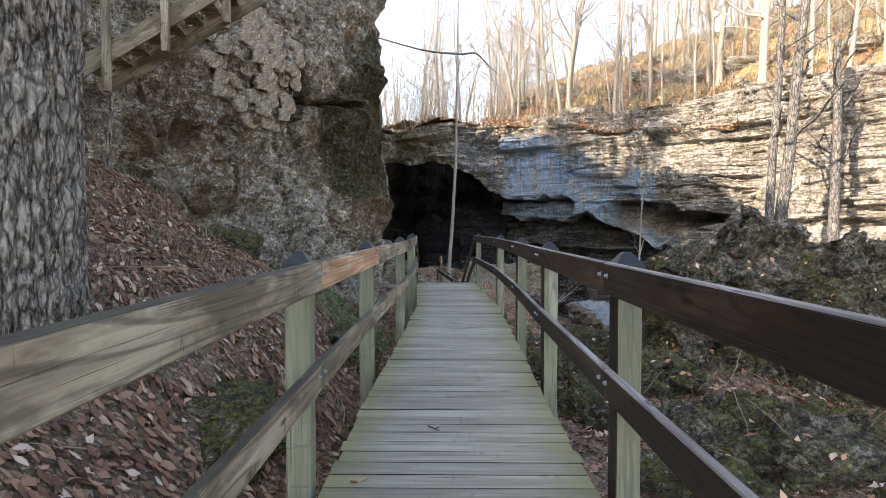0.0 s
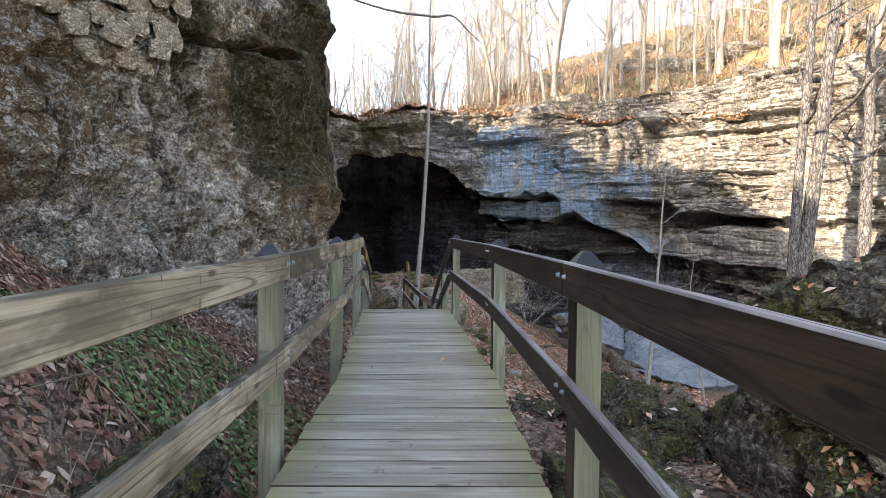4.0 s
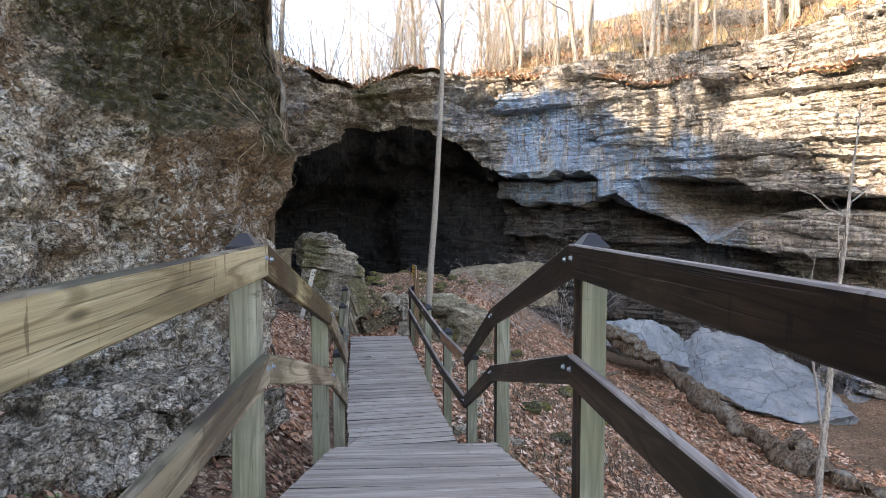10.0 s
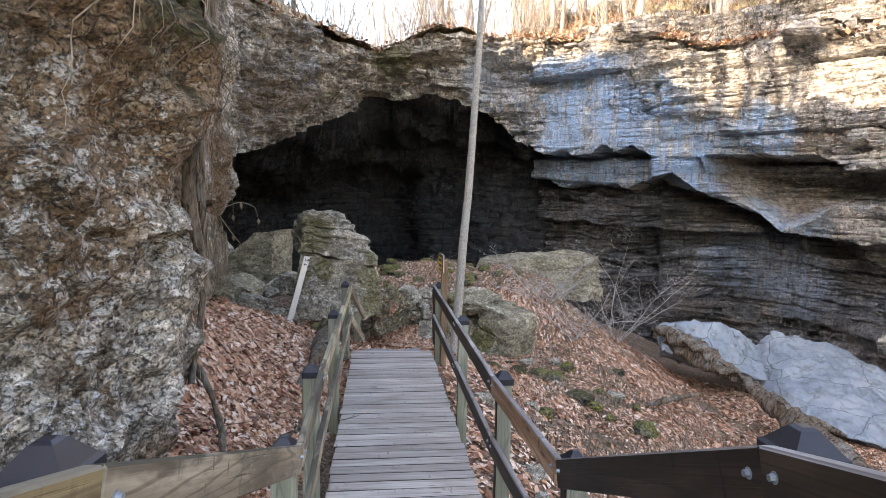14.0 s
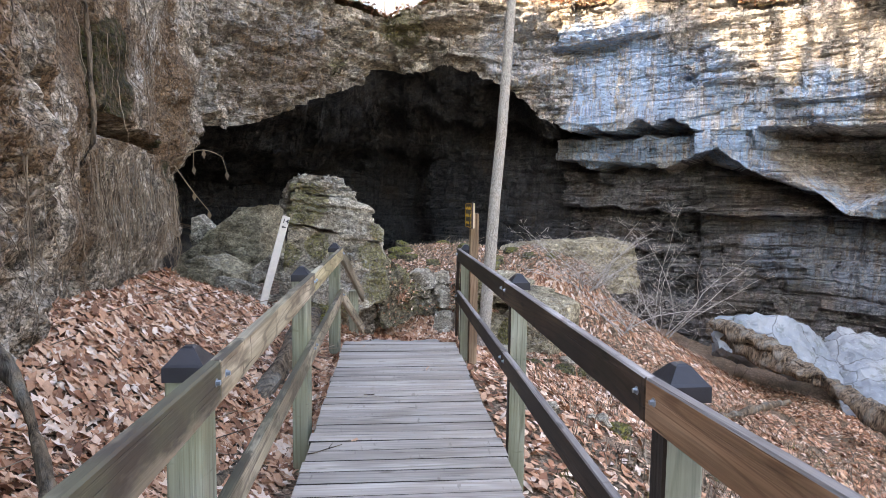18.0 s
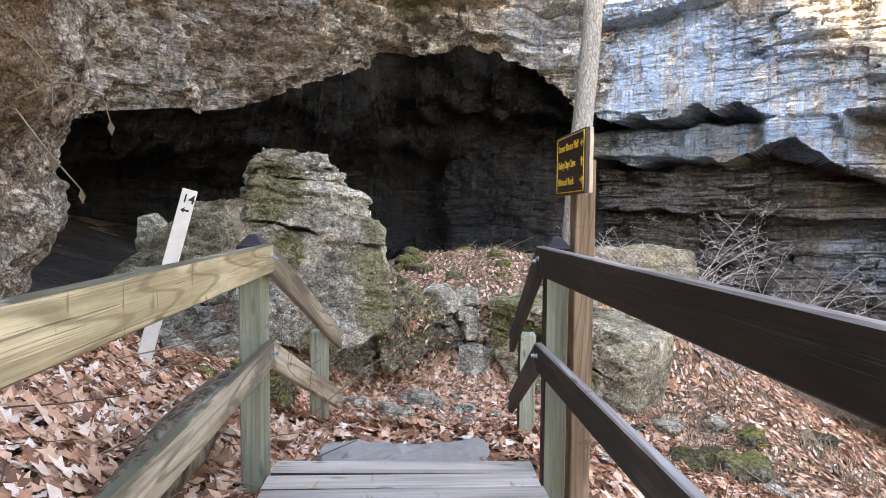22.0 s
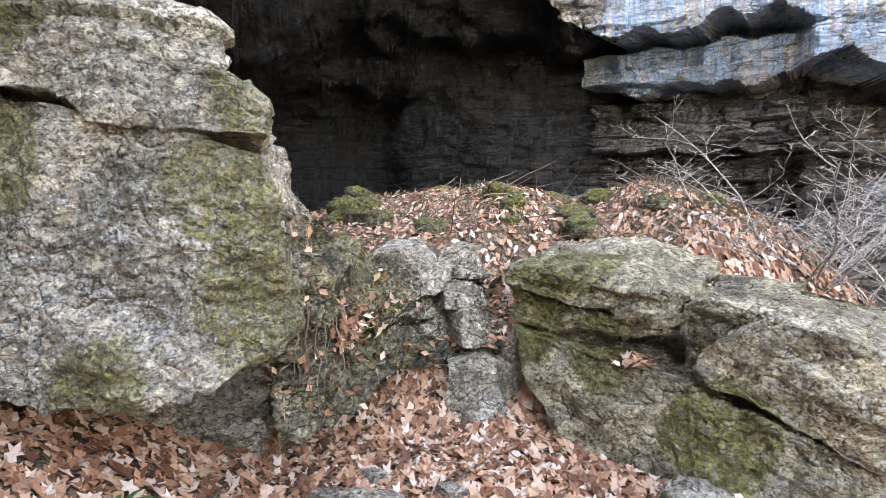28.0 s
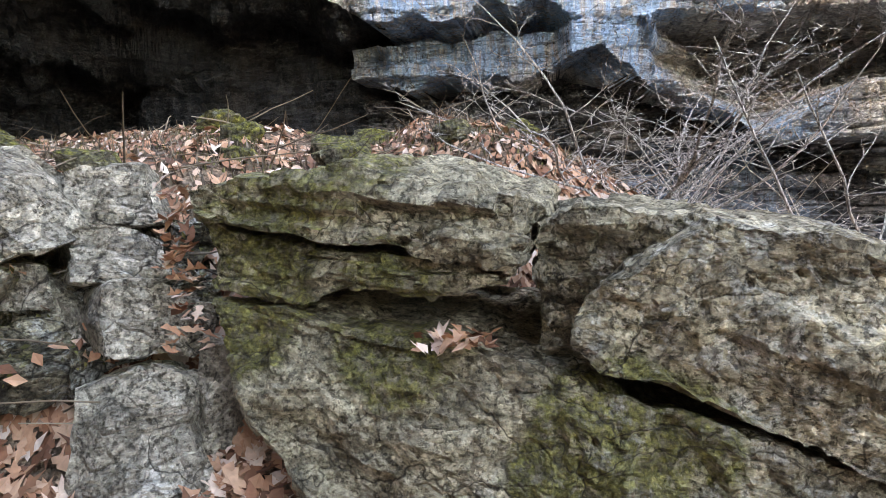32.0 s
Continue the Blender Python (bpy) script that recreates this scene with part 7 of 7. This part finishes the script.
p = HILL_RIGHT[ii, jj] + gen.normal(0, 0.25, (n, 3)) * np.array((1, 1, 0.05)) + np.array((0, 0, 0.05))
leaves("leaf_litter", p, gen.uniform(0.12, 0.28, n), False, 42, dead_leaf, "fallen leaves on the sunlit hillside")

# brush and grass on the sunlit rim and hillside
rr = random.Random(91)
paths = []
for k in range(8000):
    if k % 4:
        i, j = int(rr.random() ** 1.6 * 62), int(rr.uniform(0.0, 0.78) * (RN - 1))
        q = HILL_RIGHT[i, j]
    else:
        i, j = int(rr.random() ** 1.4 * 60), int(rr.uniform(0.35, 1.0) * (len(LIP) - 1))
        q = HEAD_GRID[i, j]
    tall = rr.random() < 0.25
    paths.append(limb((q[0], q[1], q[2] - 0.05), (rr.gauss(0, 0.35), rr.gauss(0, 0.35), 1), rr.uniform(1.2, 3.2) if tall else rr.uniform(0.25, 0.8), rr.uniform(0.010, 0.022) if tall else 0.009, rr, 4, 0.15, 0.4))
v, f = tubes(paths, 3)
tagged(new("dry_brush", fast_mesh("dry_brush", v, f, dry_stem)), "dry tan brush and saplings on the sunlit rim", "brush", kind="stuff")


# grass and moss blades
def tufts(name, n, x0, x1, y0, y1, h0, h1, seed, label, patch=0.2, material=None):
    g = np.random.default_rng(seed)
    x, y = g.uniform(x0, x1, n), g.uniform(y0, y1, n)
    w = fbm(np.stack((x, y, 0 * x), -1), 0.8, 3, seed)
    ok = w > patch
    x, y = x[ok], y[ok]
    z = ground_z(x, y)
    n = len(x)
    a = g.uniform(0, 2 * np.pi, n)
    h = g.uniform(h0, h1, n)
    dx, dy = np.cos(a), np.sin(a)
    b = np.stack((x, y, z), -1)
    side = np.stack((-dy, dx, 0 * a), -1) * (0.006 + 0.02 * h)[:, None]
    tip = b + np.stack((dx * h * 0.5, dy * h * 0.5, h), -1)
    v = np.stack((b - side, b + side, tip), 1).reshape(-1, 3)
    f = np.arange(3 * n).reshape(-1, 3)
    return tagged(new(name, fast_mesh(name, v, f, material or moss_tuft, False)), label, "grass", kind="stuff")


tufts("moss_and_grass", 3500, -3.0, -0.9, 8.0, 11.0, 0.03, 0.09, 71, "low green ground plants under the handrail", 0.0)
tufts("moss_and_grass", 9000, 0.9, 5.0, 1.0, 12.0, 0.02, 0.08, 72, "moss and small green plants on the bank", 0.2)
tufts("moss_and_grass", 9000, -1.5, 4.0, 30.0, 33.6, 0.02, 0.06, 73, "mossy grass tufts on the mound", 0.15)
tufts("moss_and_grass", 8000, 0.5, 5.0, 17.0, 29.5, 0.03, 0.12, 74, "dry grass and moss on the slope", 0.25)

tufts("dry_grass", 22000, 0.7, 6.5, 16.5, 30.0, 0.05, 0.17, 75, "tan dry grass blades on the creek slope", -0.15, dry_stem)
tufts("dry_grass", 14000, -5.8, -0.9, 0.5, 14.0, 0.05, 0.18, 76, "tan dry grass blades on the leaf bank", 0.0, dry_stem)
tufts("dry_grass", 9000, -1.6, 4.2, 29.8, 33.6, 0.04, 0.12, 77, "tan dry grass blades on the mound", 0.0, dry_stem)
ivy = scatter("ground_ivy", 5200, -2.8, -0.9, 8.3, 10.9, 0.03, 0.06, False, 21, "small green leaves of low ground plants", -0.1, material=ivy_leaf)
ivy.location.z = 0.035
scatter("ground_ivy", 1200, -2.4, -1.0, 12.6, 15.0, 0.03, 0.06, False, 22, "small green leaves of low ground plants", 0.2, material=ivy_leaf)


def sprinkle(name, things, n, s0, s1, material, label, seed, lift=0.01, slant=0.6, up=-0.2):
    """Small leaves over the faces of rocks, turned to their slopes."""
    g = np.random.default_rng(seed)
    pts, nor = [], []
    for ob in things:
        me, m = ob.data, np.eye(4) if ob.parent else np.array(ob.matrix_world)
        co, no = np.zeros(len(me.vertices) * 3, np.float32), np.zeros(len(me.vertices) * 3, np.float32)
        me.vertices.foreach_get("co", co)
        me.vertices.foreach_get("normal", no)
        pts.append(co.reshape(-1, 3) @ m[:3, :3].T + m[:3, 3])
        nor.append(no.reshape(-1, 3) @ m[:3, :3].T)
    pts, nor = np.concatenate(pts), np.concatenate(nor)
    ok = (nor[:, 2] > up) & (fbm(pts, 0.7, 3, seed) > -0.15)
    pts, nor = pts[ok], nor[ok]
    i = g.integers(0, len(pts), n)
    c, w = pts[i] + g.normal(0, 0.012, (n, 3)), nor[i] + g.normal(0, slant, (n, 3))
    c = c + nor[i] * lift
    w /= np.linalg.norm(w, axis=1, keepdims=True)
    u = np.cross(w, g.normal(0, 1, (n, 3)))
    u /= np.linalg.norm(u, axis=1, keepdims=True)
    v = np.cross(w, u)
    s = g.uniform(s0, s1, n)[:, None]
    q = np.stack((c - u * s * 0.5, c + v * s * 0.28 + w * s * 0.1, c + u * s * 0.5, c - v * s * 0.28 + w * s * 0.1), 1)
    return tagged(new(name, fast_mesh(name, q.reshape(-1, 3), np.arange(4 * n).reshape(-1, 4), material, False)), label, "leaves", kind="stuff")


sprinkle("moss_and_grass", outcrop, 2600, 0.02, 0.05, moss_tuft, "dark moss and small ferns over the outcrop rocks", 301)
sprinkle("ground_ivy", outcrop, 1800, 0.03, 0.06, ivy_leaf, "small green leaves clinging to the outcrop rocks", 302, 0.03, 0.9)
sprinkle("leaf_litter", outcrop, 900, 0.06, 0.12, dead_leaf, "dead leaves in the hollows of the outcrop rocks", 303, 0.02, 0.4, 0.45)
sprinkle("moss_and_grass", bank_ledges, 1800, 0.015, 0.04, moss_tuft, "moss over the steep bank", 304)
sprinkle("leaf_litter", bank_ledges, 700, 0.05, 0.10, dead_leaf, "dead leaves caught on the mossy bank", 305, 0.03, 0.7, -0.1)

for k, (x, y, z) in enumerate(((-1.36, 29.1, -1.9),)):
    q = np.array([(x + gen.normal(0, 0.07), y + gen.normal(0, 0.09), z + gen.normal(0, 0.07)) for _ in range(70)])
    leaves("leaf_cluster", q, gen.uniform(0.06, 0.11, 70), True, 47 + k, dead_leaf, "nest of dead leaves hanging on the mossy bank", tilt=0.6)
# roots hanging over the mossy bank
rr = random.Random(311)
co = np.array([v.co[:] for o in bank_ledges for v in o.data.vertices])
no = np.array([v.normal[:] for o in bank_ledges for v in o.data.vertices])
ok = np.where((co[:, 2] > -1.8) & (no[:, 0] - no[:, 1] > 0.5))[0]
paths = []
for k in range(150):
    i = ok[rr.randrange(len(ok))]
    p, w = co[i], no[i]
    L = rr.uniform(0.2, 0.7)
    pts = [p + w * (0.01 + 0.03 * u + 0.02 * math.sin(u * 6 + k)) + np.array((rr.gauss(0, 0.015), rr.gauss(0, 0.015), -L * u)) for u in np.linspace(0, 1, 7)]
    paths.append((np.array(pts), np.linspace(1, 0.4, 7) * rr.uniform(0.003, 0.007)))
v, f = tubes(paths, 4)
tagged(new("hanging_roots", fast_mesh("hanging_roots", v, f, dry_stem)), "dry roots hanging over the mossy bank", "roots", kind="stuff")

# thin bare saplings along the skyline
paths = []
rr = random.Random(312)
for k in range(1500):
    if k % 5 < 3:
        q = HEAD_GRID[int(rr.uniform(0.05, 0.6) * 89), int(rr.uniform(0.4, 1.0) * (len(LIP) - 1))]
    else:
        q = HILL_RIGHT[int(rr.uniform(0.1, 0.7) * 89), int(rr.uniform(0.0, 0.75) * (RN - 1))]
    st = limb((q[0], q[1], q[2] - 0.1), (rr.gauss(0, 0.2), rr.gauss(0, 0.2), 1), rr.uniform(2.5, 8), rr.uniform(0.014, 0.034), rr, 7, 0.13, 0.25)
    paths.append(st)
    paths += branching(rr, st, 9, 0.2, 0.9, 1, 0.45, 0.009, 3)
v, f = tubes(paths, 3)
tagged(new("sapling_thicket", fast_mesh("sapling_thicket", v, f, thin_bark)), "thicket of thin bare saplings along the skyline", "saplings", kind="stuff")
n = 5000
ii, jj = (gen.random(n) ** 1.4 * 50).astype(int), (gen.uniform(0.3, 1.0, n) * (len(LIP) - 1)).astype(int)
p = HEAD_GRID[ii, jj] + gen.normal(0, 0.2, (n, 3)) * np.array((1, 1, 0.05)) + np.array((0, 0, 0.05))
leaves("leaf_litter", p, gen.uniform(0.12, 0.26, n), False, 43, dead_leaf, "fallen leaves on the rim above the cave")
